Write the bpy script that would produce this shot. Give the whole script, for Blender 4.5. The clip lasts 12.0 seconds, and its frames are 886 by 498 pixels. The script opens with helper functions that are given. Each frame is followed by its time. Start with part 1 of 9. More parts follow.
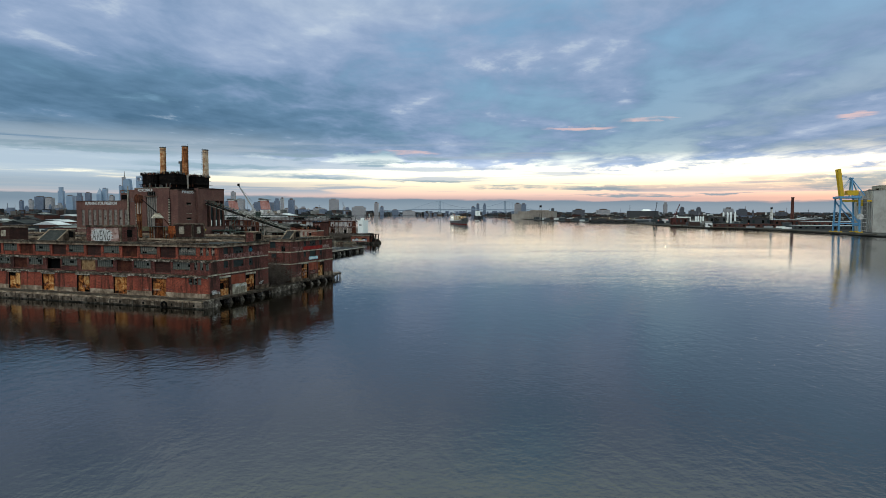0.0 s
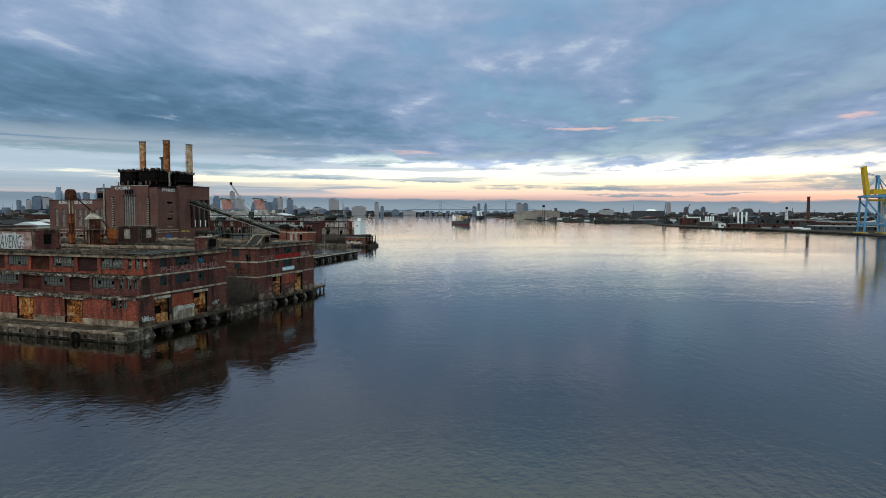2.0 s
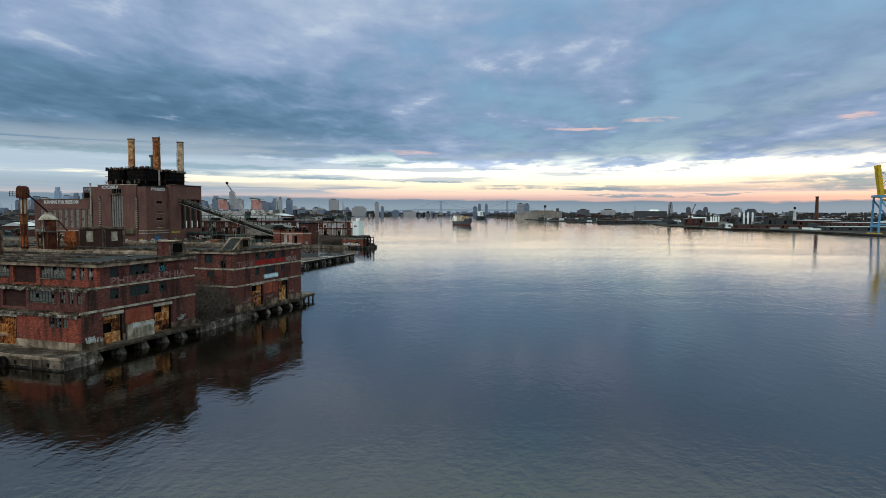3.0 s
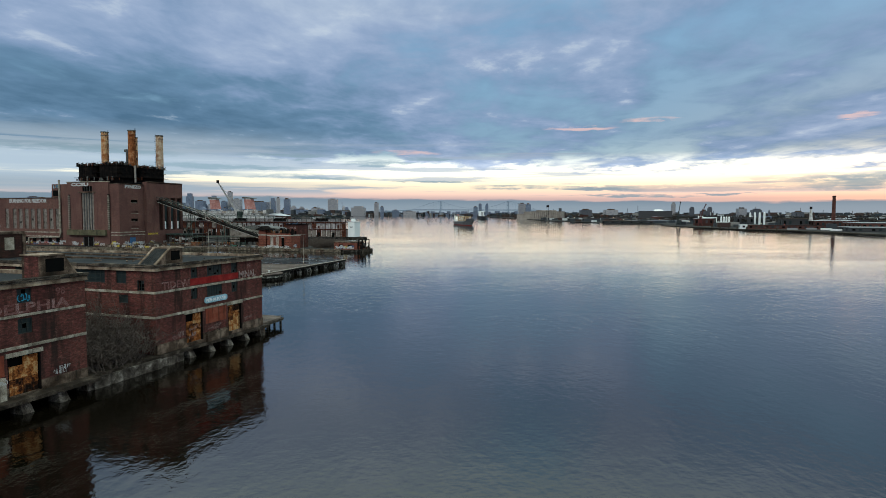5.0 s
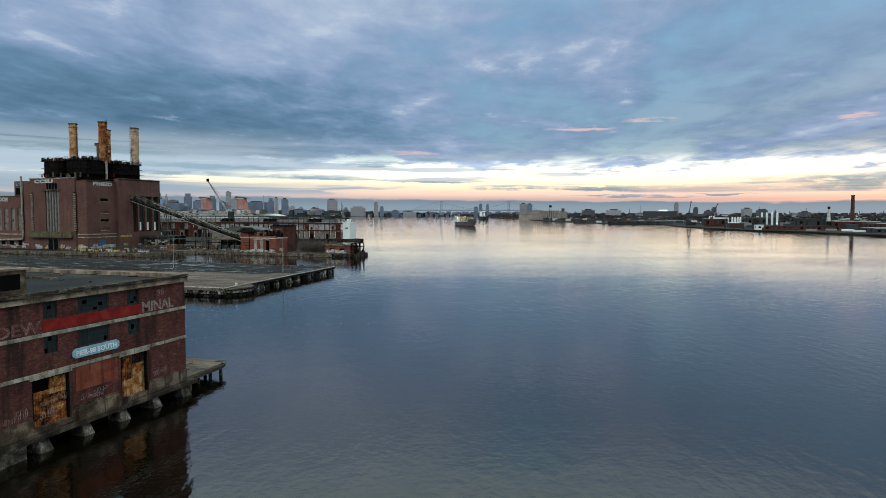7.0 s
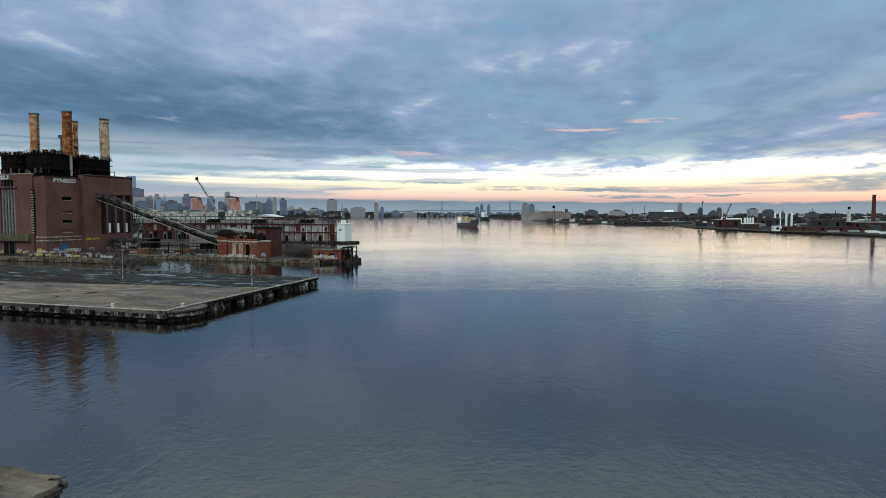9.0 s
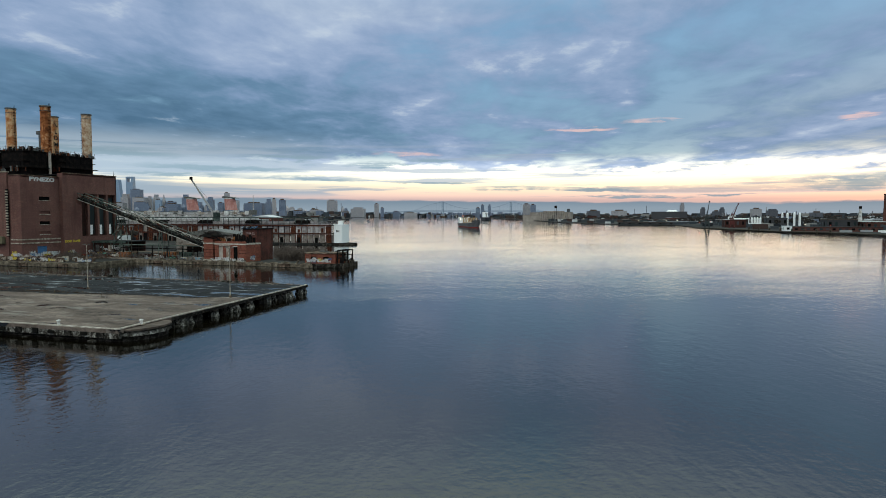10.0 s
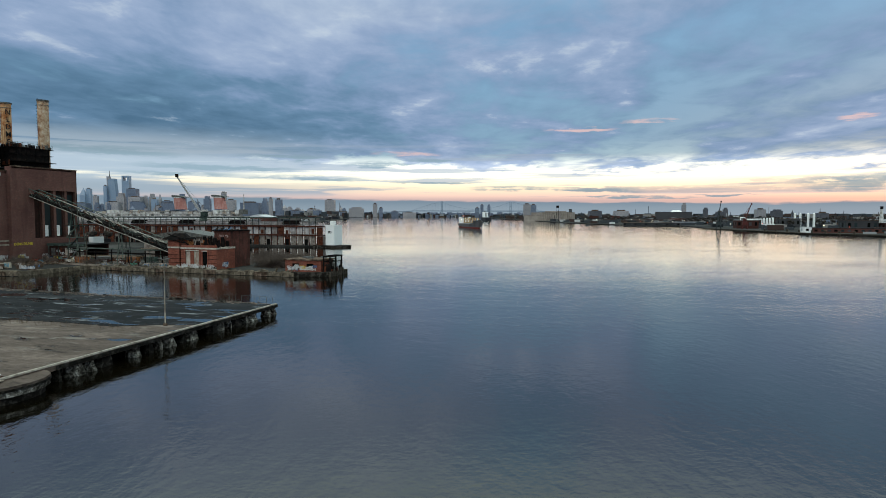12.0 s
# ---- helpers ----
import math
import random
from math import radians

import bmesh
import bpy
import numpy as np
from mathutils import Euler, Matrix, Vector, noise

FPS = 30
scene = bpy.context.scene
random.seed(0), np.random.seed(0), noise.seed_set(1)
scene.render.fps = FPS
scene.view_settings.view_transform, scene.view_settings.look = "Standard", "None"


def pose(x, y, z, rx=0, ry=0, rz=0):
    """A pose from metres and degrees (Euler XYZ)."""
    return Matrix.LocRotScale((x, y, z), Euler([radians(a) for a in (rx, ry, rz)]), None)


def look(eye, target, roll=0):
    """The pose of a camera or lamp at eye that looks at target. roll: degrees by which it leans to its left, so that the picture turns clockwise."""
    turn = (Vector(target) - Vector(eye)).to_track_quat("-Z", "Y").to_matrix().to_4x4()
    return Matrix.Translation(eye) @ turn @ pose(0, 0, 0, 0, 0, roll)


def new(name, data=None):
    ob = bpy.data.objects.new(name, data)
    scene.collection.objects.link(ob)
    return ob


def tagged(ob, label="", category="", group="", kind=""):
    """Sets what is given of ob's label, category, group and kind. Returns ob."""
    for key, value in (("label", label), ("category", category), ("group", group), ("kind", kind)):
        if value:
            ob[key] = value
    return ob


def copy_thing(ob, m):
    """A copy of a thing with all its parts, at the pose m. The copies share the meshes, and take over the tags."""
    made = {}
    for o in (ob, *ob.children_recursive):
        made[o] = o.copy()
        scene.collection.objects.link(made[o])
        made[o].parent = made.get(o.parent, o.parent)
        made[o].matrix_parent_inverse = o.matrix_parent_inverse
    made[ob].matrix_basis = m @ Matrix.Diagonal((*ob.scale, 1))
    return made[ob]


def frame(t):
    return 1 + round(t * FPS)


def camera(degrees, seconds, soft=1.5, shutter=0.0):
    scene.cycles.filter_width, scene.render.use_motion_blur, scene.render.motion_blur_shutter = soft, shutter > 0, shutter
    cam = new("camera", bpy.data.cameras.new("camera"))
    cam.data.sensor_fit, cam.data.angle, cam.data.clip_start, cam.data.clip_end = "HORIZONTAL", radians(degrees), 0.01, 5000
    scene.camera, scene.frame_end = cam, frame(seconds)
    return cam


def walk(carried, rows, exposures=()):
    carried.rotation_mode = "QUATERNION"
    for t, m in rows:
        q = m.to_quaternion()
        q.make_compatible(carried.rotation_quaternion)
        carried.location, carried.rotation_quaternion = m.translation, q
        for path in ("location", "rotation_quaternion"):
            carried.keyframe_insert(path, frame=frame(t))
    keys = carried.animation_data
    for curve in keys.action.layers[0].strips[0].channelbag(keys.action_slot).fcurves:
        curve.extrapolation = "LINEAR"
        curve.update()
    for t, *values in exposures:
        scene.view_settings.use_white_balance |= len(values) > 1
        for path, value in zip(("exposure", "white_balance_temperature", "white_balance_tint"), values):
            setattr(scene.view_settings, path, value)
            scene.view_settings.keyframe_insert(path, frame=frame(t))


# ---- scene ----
cam = camera(71.9, 12.0, soft=0.5)
PATH = [
    (0, (103.504, -126.589, 23.676), (102.882, -124.692, 23.562), 0.1),
    (0.5, (100.128, -117.391, 23.654), (99.505, -115.494, 23.538), 0.2),
    (1, (96.727, -108.125, 23.664), (96.104, -106.228, 23.55), 0.1),
    (1.5, (93.263, -98.848, 23.663), (92.639, -96.951, 23.548), 0.1),
    (2, (89.774, -89.652, 23.65), (89.15, -87.755, 23.536), 0.1),
    (2.5, (86.322, -80.456, 23.6), (85.697, -78.56, 23.487), 0.2),
    (3, (82.892, -71.286, 23.584), (82.267, -69.39, 23.471), 0.1),
    (5, (69.09, -34.671, 23.582), (68.465, -32.775, 23.469), 0.1),
    (5.5, (65.613, -25.552, 23.545), (64.988, -23.656, 23.433), 0.2),
    (6, (62.099, -16.397, 23.483), (61.474, -14.501, 23.371), 0.1),
    (6.5, (58.42, -7.19, 23.464), (57.797, -5.293, 23.354), 0.2),
    (7, (55.005, 1.984, 23.466), (54.38, 3.88, 23.354), 0.1),
    (9, (41.289, 38.911, 23.337), (40.662, 40.807, 23.227), 0.1),
    (9.5, (37.767, 48.436, 23.32), (37.139, 50.332, 23.211), 0.1),
    (10, (34.238, 57.811, 23.312), (33.609, 59.707, 23.203), 0.0),
    (10.5, (30.694, 67.104, 23.305), (30.065, 68.999, 23.197), 0.1),
    (11, (27.064, 76.294, 23.314), (26.437, 78.19, 23.206), 0.1),
    (11.5, (23.404, 85.413, 23.31), (22.778, 87.309, 23.197), -0.2),
    (12, (19.774, 94.498, 23.282), (19.149, 96.395, 23.173), 0.1),
]
walk(cam, [(t, look(eye, target, roll)) for t, eye, target, roll in PATH])

# ---- world, sun ----
HEAD = radians(18.25)                      # heading of the lens, turned left from +y


def lin(r, g, b):
    return tuple(((c + 0.055) / 1.055) ** 2.4 if c > 0.04 else c / 12.92 for c in (r, g, b)) + (1.0,)


class Nodes:
    """Short calls to build a node tree."""

    def __init__(self, tree):
        self.t = tree
        tree.nodes.clear()

    def put(self, value, socket):
        if isinstance(value, bpy.types.NodeSocket):
            self.t.links.new(value, socket)
        elif value is not None:
            socket.default_value = value

    def node(self, kind, **inputs):
        n = self.t.nodes.new(kind)
        for k, v in inputs.items():
            self.put(v, n.inputs[k.replace("_", " ")])
        return n

    def math(self, op, a, b=None, c=None, clamp=False):
        n = self.t.nodes.new("ShaderNodeMath")
        n.operation, n.use_clamp = op, clamp
        for i, v in enumerate((a, b, c)):
            self.put(v, n.inputs[i])
        return n.outputs[0]

    def vec(self, op, a, b=None):
        n = self.t.nodes.new("ShaderNodeVectorMath")
        n.operation = op
        self.put(a, n.inputs[0])
        self.put(b, n.inputs[1])
        return n.outputs["Value"] if op == "DOT_PRODUCT" else n.outputs[0]

    def xyz(self, x=0.0, y=0.0, z=0.0):
        n = self.t.nodes.new("ShaderNodeCombineXYZ")
        for i, v in enumerate((x, y, z)):
            self.put(v, n.inputs[i])
        return n.outputs[0]

    def split(self, v):
        n = self.t.nodes.new("ShaderNodeSeparateXYZ")
        self.put(v, n.inputs[0])
        return n.outputs

    def noise(self, v, scale=1.0, detail=4.0, rough=0.5, distort=0.0):
        n = self.t.nodes.new("ShaderNodeTexNoise")
        self.put(v, n.inputs["Vector"])
        n.inputs["Scale"].default_value, n.inputs["Detail"].default_value = scale, detail
        n.inputs["Roughness"].default_value, n.inputs["Distortion"].default_value = rough, distort
        return n.outputs["Fac"]

    def ramp(self, fac, stops, ease="LINEAR"):
        n = self.t.nodes.new("ShaderNodeValToRGB")
        n.color_ramp.interpolation = ease
        e = n.color_ramp.elements
        while len(e) < len(stops):
            e.new(0.5)
        for el, (p, c) in zip(e, stops):
            el.position = p
            el.color = c if len(c) == 4 else (*c, 1.0)
        self.put(fac, n.inputs[0])
        return n.outputs[0]

    def step(self, v, lo, hi):
        n = self.t.nodes.new("ShaderNodeMapRange")
        n.interpolation_type = "SMOOTHSTEP"
        for i, x in enumerate((v, lo, hi, 0.0, 1.0)):
            self.put(x, n.inputs[i])
        return n.outputs[0]

    def mix(self, fac, a, b, how="MIX"):
        n = self.t.nodes.new("ShaderNodeMix")
        n.data_type, n.blend_type = "RGBA", how
        self.put(fac, n.inputs[0])
        self.put(a, n.inputs[6])
        self.put(b, n.inputs[7])
        return n.outputs[2]


def make_sky():
    world = bpy.data.worlds.new("dusk_sky")
    scene.world = world
    world.use_nodes = True
    n = Nodes(world.node_tree)
    d = n.node("ShaderNodeTexCoord").outputs["Generated"]
    ahead = (-math.sin(HEAD), math.cos(HEAD), 0.0)
    right = (math.cos(HEAD), math.sin(HEAD), 0.0)
    a, f, z = n.vec("DOT_PRODUCT", d, right), n.vec("DOT_PRODUCT", d, ahead), n.split(d)[2]
    deg = n.math("MULTIPLY", n.math("ARCSINE", z), 57.2958)          # elevation in degrees
    el = n.math("DIVIDE", deg, 30.0, clamp=True)
    flat = n.math("ADD", n.math("MAXIMUM", z, 0.0), 0.07)
    px, py = n.math("DIVIDE", a, flat), n.math("DIVIDE", f, flat)
    mul, add, sub = (lambda p, q: n.math("MULTIPLY", p, q)), (lambda p, q: n.math("ADD", p, q)), (lambda p, q: n.math("SUBTRACT", p, q))
    # clear air between the clouds, glowing over the horizon
    sky = n.node("ShaderNodeTexSky")
    sky.sky_type, sky.sun_disc, sky.sun_elevation, sky.sun_rotation = "NISHITA", False, radians(2), radians(20)
    clear = n.ramp(el, [(0.0, lin(0.58, 0.61, 0.67)), (0.048, lin(0.80, 0.70, 0.70)), (0.062, lin(0.99, 0.85, 0.79)), (0.082, lin(1.05, 0.965, 0.84)),
                        (0.108, lin(1.05, 1.01, 0.88)), (0.140, lin(1.06, 1.05, 0.97)), (0.160, lin(0.94, 0.97, 0.95)), (0.185, lin(0.62, 0.745, 0.81)),
                        (0.23, lin(0.50, 0.65, 0.76)), (0.62, lin(0.475, 0.655, 0.80)), (1.0, lin(0.49, 0.655, 0.79))])
    clear = n.mix(0.012, clear, sky.outputs[0])
    side = n.step(a, -0.60, 0.60)                                     # 0 to the left, 1 to the right
    # the broken deck of soft grey-blue cloud
    street = n.xyz(add(px, mul(py, 0.06)), mul(py, 0.36), 3.7)
    puff = n.xyz(add(px, mul(py, -0.05)), mul(py, 0.72), 1.2)
    big = n.noise(street, 0.72, 4, 0.48, 0.25)
    mid = n.noise(puff, 1.9, 7, 0.56, 0.35)
    fine = n.noise(puff, 5.0, 8, 0.57, 0.2)
    flake = n.noise(n.xyz(mul(a, 26.0), mul(deg, 1.7), 0.9), 1.0, 6, 0.6, 0.2)
    gap = mul(n.step(n.math("ABSOLUTE", sub(a, -0.10)), 0.11, 0.02), 0.9)
    hem = add(add(deg, mul(sub(mid, 0.5), 3.2)), mul(sub(flake, 0.5), 2.6))
    edge = n.step(sub(hem, gap), sub(4.2, mul(side, 0.5)), sub(5.3, mul(side, 0.7)))
    body = add(mul(big, 0.55), mul(mid, 0.45))
    thin = add(0.29, mul(side, 0.10))
    cover = mul(n.step(body, thin, add(thin, 0.15)), edge)
    tone = add(add(mul(big, 0.44), mul(mid, 0.36)), mul(fine, 0.20))
    belly = mul(mul(n.step(a, 0.04, -0.22), n.step(deg, 4.5, 6.2)), n.step(deg, 15.0, 7.5))
    middle = mul(n.step(n.math("ABSOLUTE", add(a, 0.05)), 0.42, 0.05), 0.050)
    rise = add(mul(n.step(deg, 8.0, 20.0), 0.045), middle)
    lift = add(sub(add(tone, rise), mul(belly, 0.145)), mul(sub(0.36, side), 0.02))
    cloud = n.ramp(lift, [(0.30, lin(0.285, 0.42, 0.53)), (0.42, lin(0.39, 0.523, 0.642)), (0.50, lin(0.512, 0.609, 0.740)),
                          (0.57, lin(0.600, 0.677, 0.797)), (0.66, lin(0.715, 0.776, 0.862)), (0.74, lin(0.81, 0.86, 0.895))])
    glint = n.step(add(mul(mid, 0.6), mul(fine, 0.4)), 0.585, 0.68)
    cloud = n.mix(mul(glint, 0.55), cloud, lin(0.78, 0.83, 0.88))
    col = n.mix(mul(cover, 0.93), clear, cloud)

    streak = n.noise(n.xyz(mul(a, 3.4), mul(deg, 1.5), 0.3), 1.0, 7, 0.58, 0.25)

    def bar(a0, e0, wa, we):
        """One long low cloud: a lens at (a0, e0), frayed at its rim."""
        u = n.math("DIVIDE", sub(a, a0), wa)
        v = n.math("DIVIDE", add(add(sub(deg, e0), mul(sub(flake, 0.5), 0.5 + we)), mul(sub(streak, 0.5), 1.2 + we)), we)
        return mul(n.step(sub(1.0, add(mul(u, u), mul(v, v))), -0.1, 0.9), n.step(add(mul(flake, 0.5), mul(streak, 0.5)), 0.36, 0.54))

    for a0, e0, wa, we in ((0.215, 7.75, 0.060, 0.26), (0.315, 8.25, 0.045, 0.20), (0.553, 7.75, 0.022, 0.30), (-0.06, 5.6, 0.06, 0.35)):
        col = n.mix(mul(bar(a0, e0, wa, we), 0.7), col, lin(0.95, 0.80, 0.77))
    # long thin streaks in the bright band
    band = mul(n.step(deg, 1.5, 2.2), n.step(deg, 7.0, 5.4))
    gate = add(0.455, mul(side, 0.10))
    col = n.mix(mul(mul(n.step(streak, gate, add(gate, 0.10)), band), sub(0.95, mul(side, 0.35))), col, lin(0.62, 0.68, 0.75))
    veil = mul(mul(sub(1.0, n.step(a, -0.50, 0.0)), n.step(deg, 0.9, 2.2)), mul(n.step(deg, 8.0, 5.5), n.step(streak, 0.30, 0.46)))
    col = n.mix(mul(veil, 0.95), col, lin(0.63, 0.70, 0.755))
    for a0, e0, wa, we in ((0.43, 2.45, 0.13, 0.30), (0.29, 2.45, 0.09, 0.22), (0.50, 3.0, 0.10, 0.35)):
        col = n.mix(mul(bar(a0, e0, wa, we), 0.6), col, lin(0.78, 0.71, 0.70))
    for a0, e0, wa, we in ((0.59, 2.85, 0.115, 0.75), (0.29, 1.72, 0.11, 0.10), (0.42, 1.9, 0.05, 0.09), (0.11, 2.52, 0.075, 0.26), (0.235, 2.42, 0.085, 0.22), (-0.10, 4.72, 0.07, 0.28), (-0.02, 5.15, 0.05, 0.2), (-0.22, 3.3, 0.11, 0.36), (-0.02, 3.1, 0.09, 0.2), (-0.40, 3.5, 0.10, 0.35), (-0.34, 4.3, 0.13, 0.34), (-0.50, 5.3, 0.13, 0.45), (-0.24, 5.2, 0.09, 0.30)):
        col = n.mix(mul(bar(a0, e0, wa, we), 0.85), col, lin(0.515, 0.615, 0.67))
    # grey bank of haze low down
    wob = mul(n.noise(n.xyz(mul(a, 14.0), mul(deg, 1.5), 2.0), 1.0, 6, 0.6), 0.7)
    bank = n.step(add(add(deg, wob), mul(side, 0.55)), 2.12, 1.90)
    low = n.ramp(n.math("DIVIDE", deg, 2.0, clamp=True), [(0.0, lin(0.575, 0.64, 0.69)), (0.35, lin(0.54, 0.615, 0.67)), (0.62, lin(0.47, 0.56, 0.625)), (1.0, lin(0.475, 0.565, 0.625))])
    col = n.mix(mul(bank, 0.95), col, low)
    # high overhead the cloud is a neutral white-grey
    col = n.mix(mul(n.step(deg, 16.0, 31.0), 0.92), col, lin(0.615, 0.674, 0.640))
    # the overcast grows brighter towards the zenith, and the glow low down is brighter than white
    high = add(mul(n.step(deg, 17.5, 29.0), 1.6), mul(n.step(deg, 24.0, 58.0), 1.2))
    west = mul(mul(sub(1.0, side), n.step(deg, 17.5, 28.0)), 0.2)
    glow = mul(mul(n.step(deg, 2.4, 3.6), n.step(deg, 5.6, 4.6)), 0.3)
    bg = n.node("ShaderNodeBackground", Color=col, Strength=add(add(1.0, high), add(west, glow)))
    out = n.node("ShaderNodeOutputWorld")
    n.t.links.new(bg.outputs[0], out.inputs[0])


make_sky()
sun = new("sun", bpy.data.lights.new("sun", "SUN"))
sun.data.energy, sun.data.angle, sun.data.color = 0.8, radians(40), (1.0, 0.95, 0.9)
sun.matrix_world = look((-25, -95, 85), (0, 0, 0))

# ---- materials ----


def surface(name, stops, scale=0.6, rough=0.85, metal=0.0, bump=0.3, grain=9.0, streaks=0.0, fine=0.25, per_object=0.0, streak_col=(0.02, 0.017, 0.014), spec=0.08):
    """A worn surface: colour by two scales of noise, dark runs down walls, fine relief."""
    m = bpy.data.materials.new(name)
    m.use_nodes = True
    n = Nodes(m.node_tree)
    p = n.node("ShaderNodeNewGeometry").outputs["Position"]
    big = n.noise(p, scale, 5, 0.6, 0.3)
    small = n.noise(p, grain, 3, 0.6)
    v = n.math("ADD", n.math("MULTIPLY", big, 1.0 - fine), n.math("MULTIPLY", small, fine))
    if per_object:
        rnd = n.node("ShaderNodeObjectInfo").outputs["Random"]
        v = n.math("ADD", v, n.math("MULTIPLY", n.math("SUBTRACT", rnd, 0.5), per_object))
    k = len(stops)
    col = n.ramp(v, [(0.36 + 0.28 * i / max(k - 1, 1), c) for i, c in enumerate(stops)])
    if streaks:
        x, y, z = n.split(p)
        run = n.noise(n.xyz(n.math("MULTIPLY", x, 1.3), n.math("MULTIPLY", y, 1.3), n.math("MULTIPLY", z, 0.12)), 1.0, 5, 0.6)
        col = n.mix(n.math("MULTIPLY", n.step(run, 0.50, 0.68), streaks), col, (*streak_col, 1.0))
    b = n.node("ShaderNodeBump", Height=small, Strength=bump, Distance=0.05)
    s = n.node("ShaderNodeBsdfPrincipled", Base_Color=col, Roughness=rough, Metallic=metal, Specular_IOR_Level=spec, Normal=b.outputs[0])
    n.t.links.new(s.outputs[0], n.node("ShaderNodeOutputMaterial").inputs[0])
    return m


def brick(name, c1, c2, mortar, stain=0.5, scale=0.12, soot=(0.02, 0.016, 0.014), fade=None):
    """Brickwork in courses of 75 mm, with patches, soot runs and pale bloom."""
    m = bpy.data.materials.new(name)
    m.use_nodes = True
    n = Nodes(m.node_tree)
    p = n.node("ShaderNodeNewGeometry").outputs["Position"]
    x, y, z = n.split(p)
    t = n.node("ShaderNodeTexBrick", Vector=n.xyz(n.math("ADD", x, y), z), Color1=(*c1, 1), Color2=(*c2, 1), Mortar=(*mortar, 1),
               Scale=1.0, Mortar_Size=0.008, Brick_Width=0.22, Row_Height=0.075, Bias=0.0)
    patch = n.noise(p, scale, 6, 0.6, 0.4)
    col = n.mix(n.step(patch, 0.35, 0.7), t.outputs[0], (c2[0] * 0.72, c2[1] * 0.78, c2[2] * 0.85, 1))
    rows = n.noise(n.xyz(n.math("MULTIPLY", x, 0.25), n.math("MULTIPLY", y, 0.25), n.math("MULTIPLY", z, 3.0)), 1.0, 4, 0.6)
    col = n.mix(n.math("MULTIPLY", n.step(rows, 0.45, 0.7), 0.35), col, (c1[0] * 1.35, c1[1] * 1.4, c1[2] * 1.4, 1))
    speck = n.noise(n.xyz(n.math("MULTIPLY", x, 1.6), n.math("MULTIPLY", y, 1.6), n.math("MULTIPLY", z, 5.0)), 1.0, 5, 0.75)
    col = n.mix(n.step(speck, 0.40, 0.64), n.mix(0.62, col, (*soot, 1)), col)
    col = n.mix(n.math("MULTIPLY", n.step(speck, 0.60, 0.72), 0.55), col, (c1[0] * 1.5 + 0.03, c1[1] * 1.9 + 0.03, c1[2] * 2.1 + 0.03, 1))
    run = n.noise(n.xyz(n.math("MULTIPLY", x, 0.55), n.math("MULTIPLY", y, 0.55), n.math("MULTIPLY", z, 0.07)), 1.0, 6, 0.65, 0.2)
    col = n.mix(n.math("MULTIPLY", n.step(run, 0.46, 0.66), stain), col, (*soot, 1))
    if fade:
        pale = n.noise(p, 0.5, 7, 0.7, 0.8)
        col = n.mix(n.math("MULTIPLY", n.step(pale, 0.58, 0.72), 0.5), col, (*fade, 1))
    b = n.node("ShaderNodeBump", Height=t.outputs[1], Strength=0.35, Distance=0.02)
    b.invert = True
    s = n.node("ShaderNodeBsdfPrincipled", Base_Color=col, Roughness=0.9, Specular_IOR_Level=0.08, Normal=b.outputs[0])
    n.t.links.new(s.outputs[0], n.node("ShaderNodeOutputMaterial").inputs[0])
    return m


def paint(name, col, rough=0.6, metal=0.0, vary=0.25, scale=1.5, per_object=0.0):
    d = tuple(c * (1 - vary) for c in col)
    l = tuple(min(1, c * (1 + vary)) for c in col)
    return surface(name, [d, col, l], scale, rough, metal, 0.1, 8.0, per_object=per_object)


def facade(name, wall, glass, w=3.0, h=3.4, gw=0.62, gh=0.55, rough=0.5, shine=0.4):
    """Rows of windows of far-off towers, as fine as they show from here."""
    m = bpy.data.materials.new(name)
    m.use_nodes = True
    n = Nodes(m.node_tree)
    p = n.node("ShaderNodeNewGeometry").outputs["Position"]
    x, y, z = n.split(p)
    u = n.math("FRACT", n.math("DIVIDE", n.math("ADD", x, y), w))
    v = n.math("FRACT", n.math("DIVIDE", z, h))
    win = n.math("MULTIPLY", n.math("LESS_THAN", u, gw), n.math("LESS_THAN", v, gh))
    dirt = n.noise(p, 0.03, 4, 0.6)
    rnd = n.node("ShaderNodeObjectInfo").outputs["Random"]
    base = n.mix(n.math("ADD", n.math("MULTIPLY", dirt, 0.5), n.math("MULTIPLY", rnd, 0.4)), (*wall, 1), tuple(c * 0.55 for c in wall) + (1,))
    col = n.mix(win, base, (*glass, 1))
    s = n.node("ShaderNodeBsdfPrincipled", Base_Color=col, Roughness=n.math("SUBTRACT", rough, n.math("MULTIPLY", win, shine)), Specular_IOR_Level=0.25)
    n.t.links.new(s.outputs[0], n.node("ShaderNodeOutputMaterial").inputs[0])
    return m


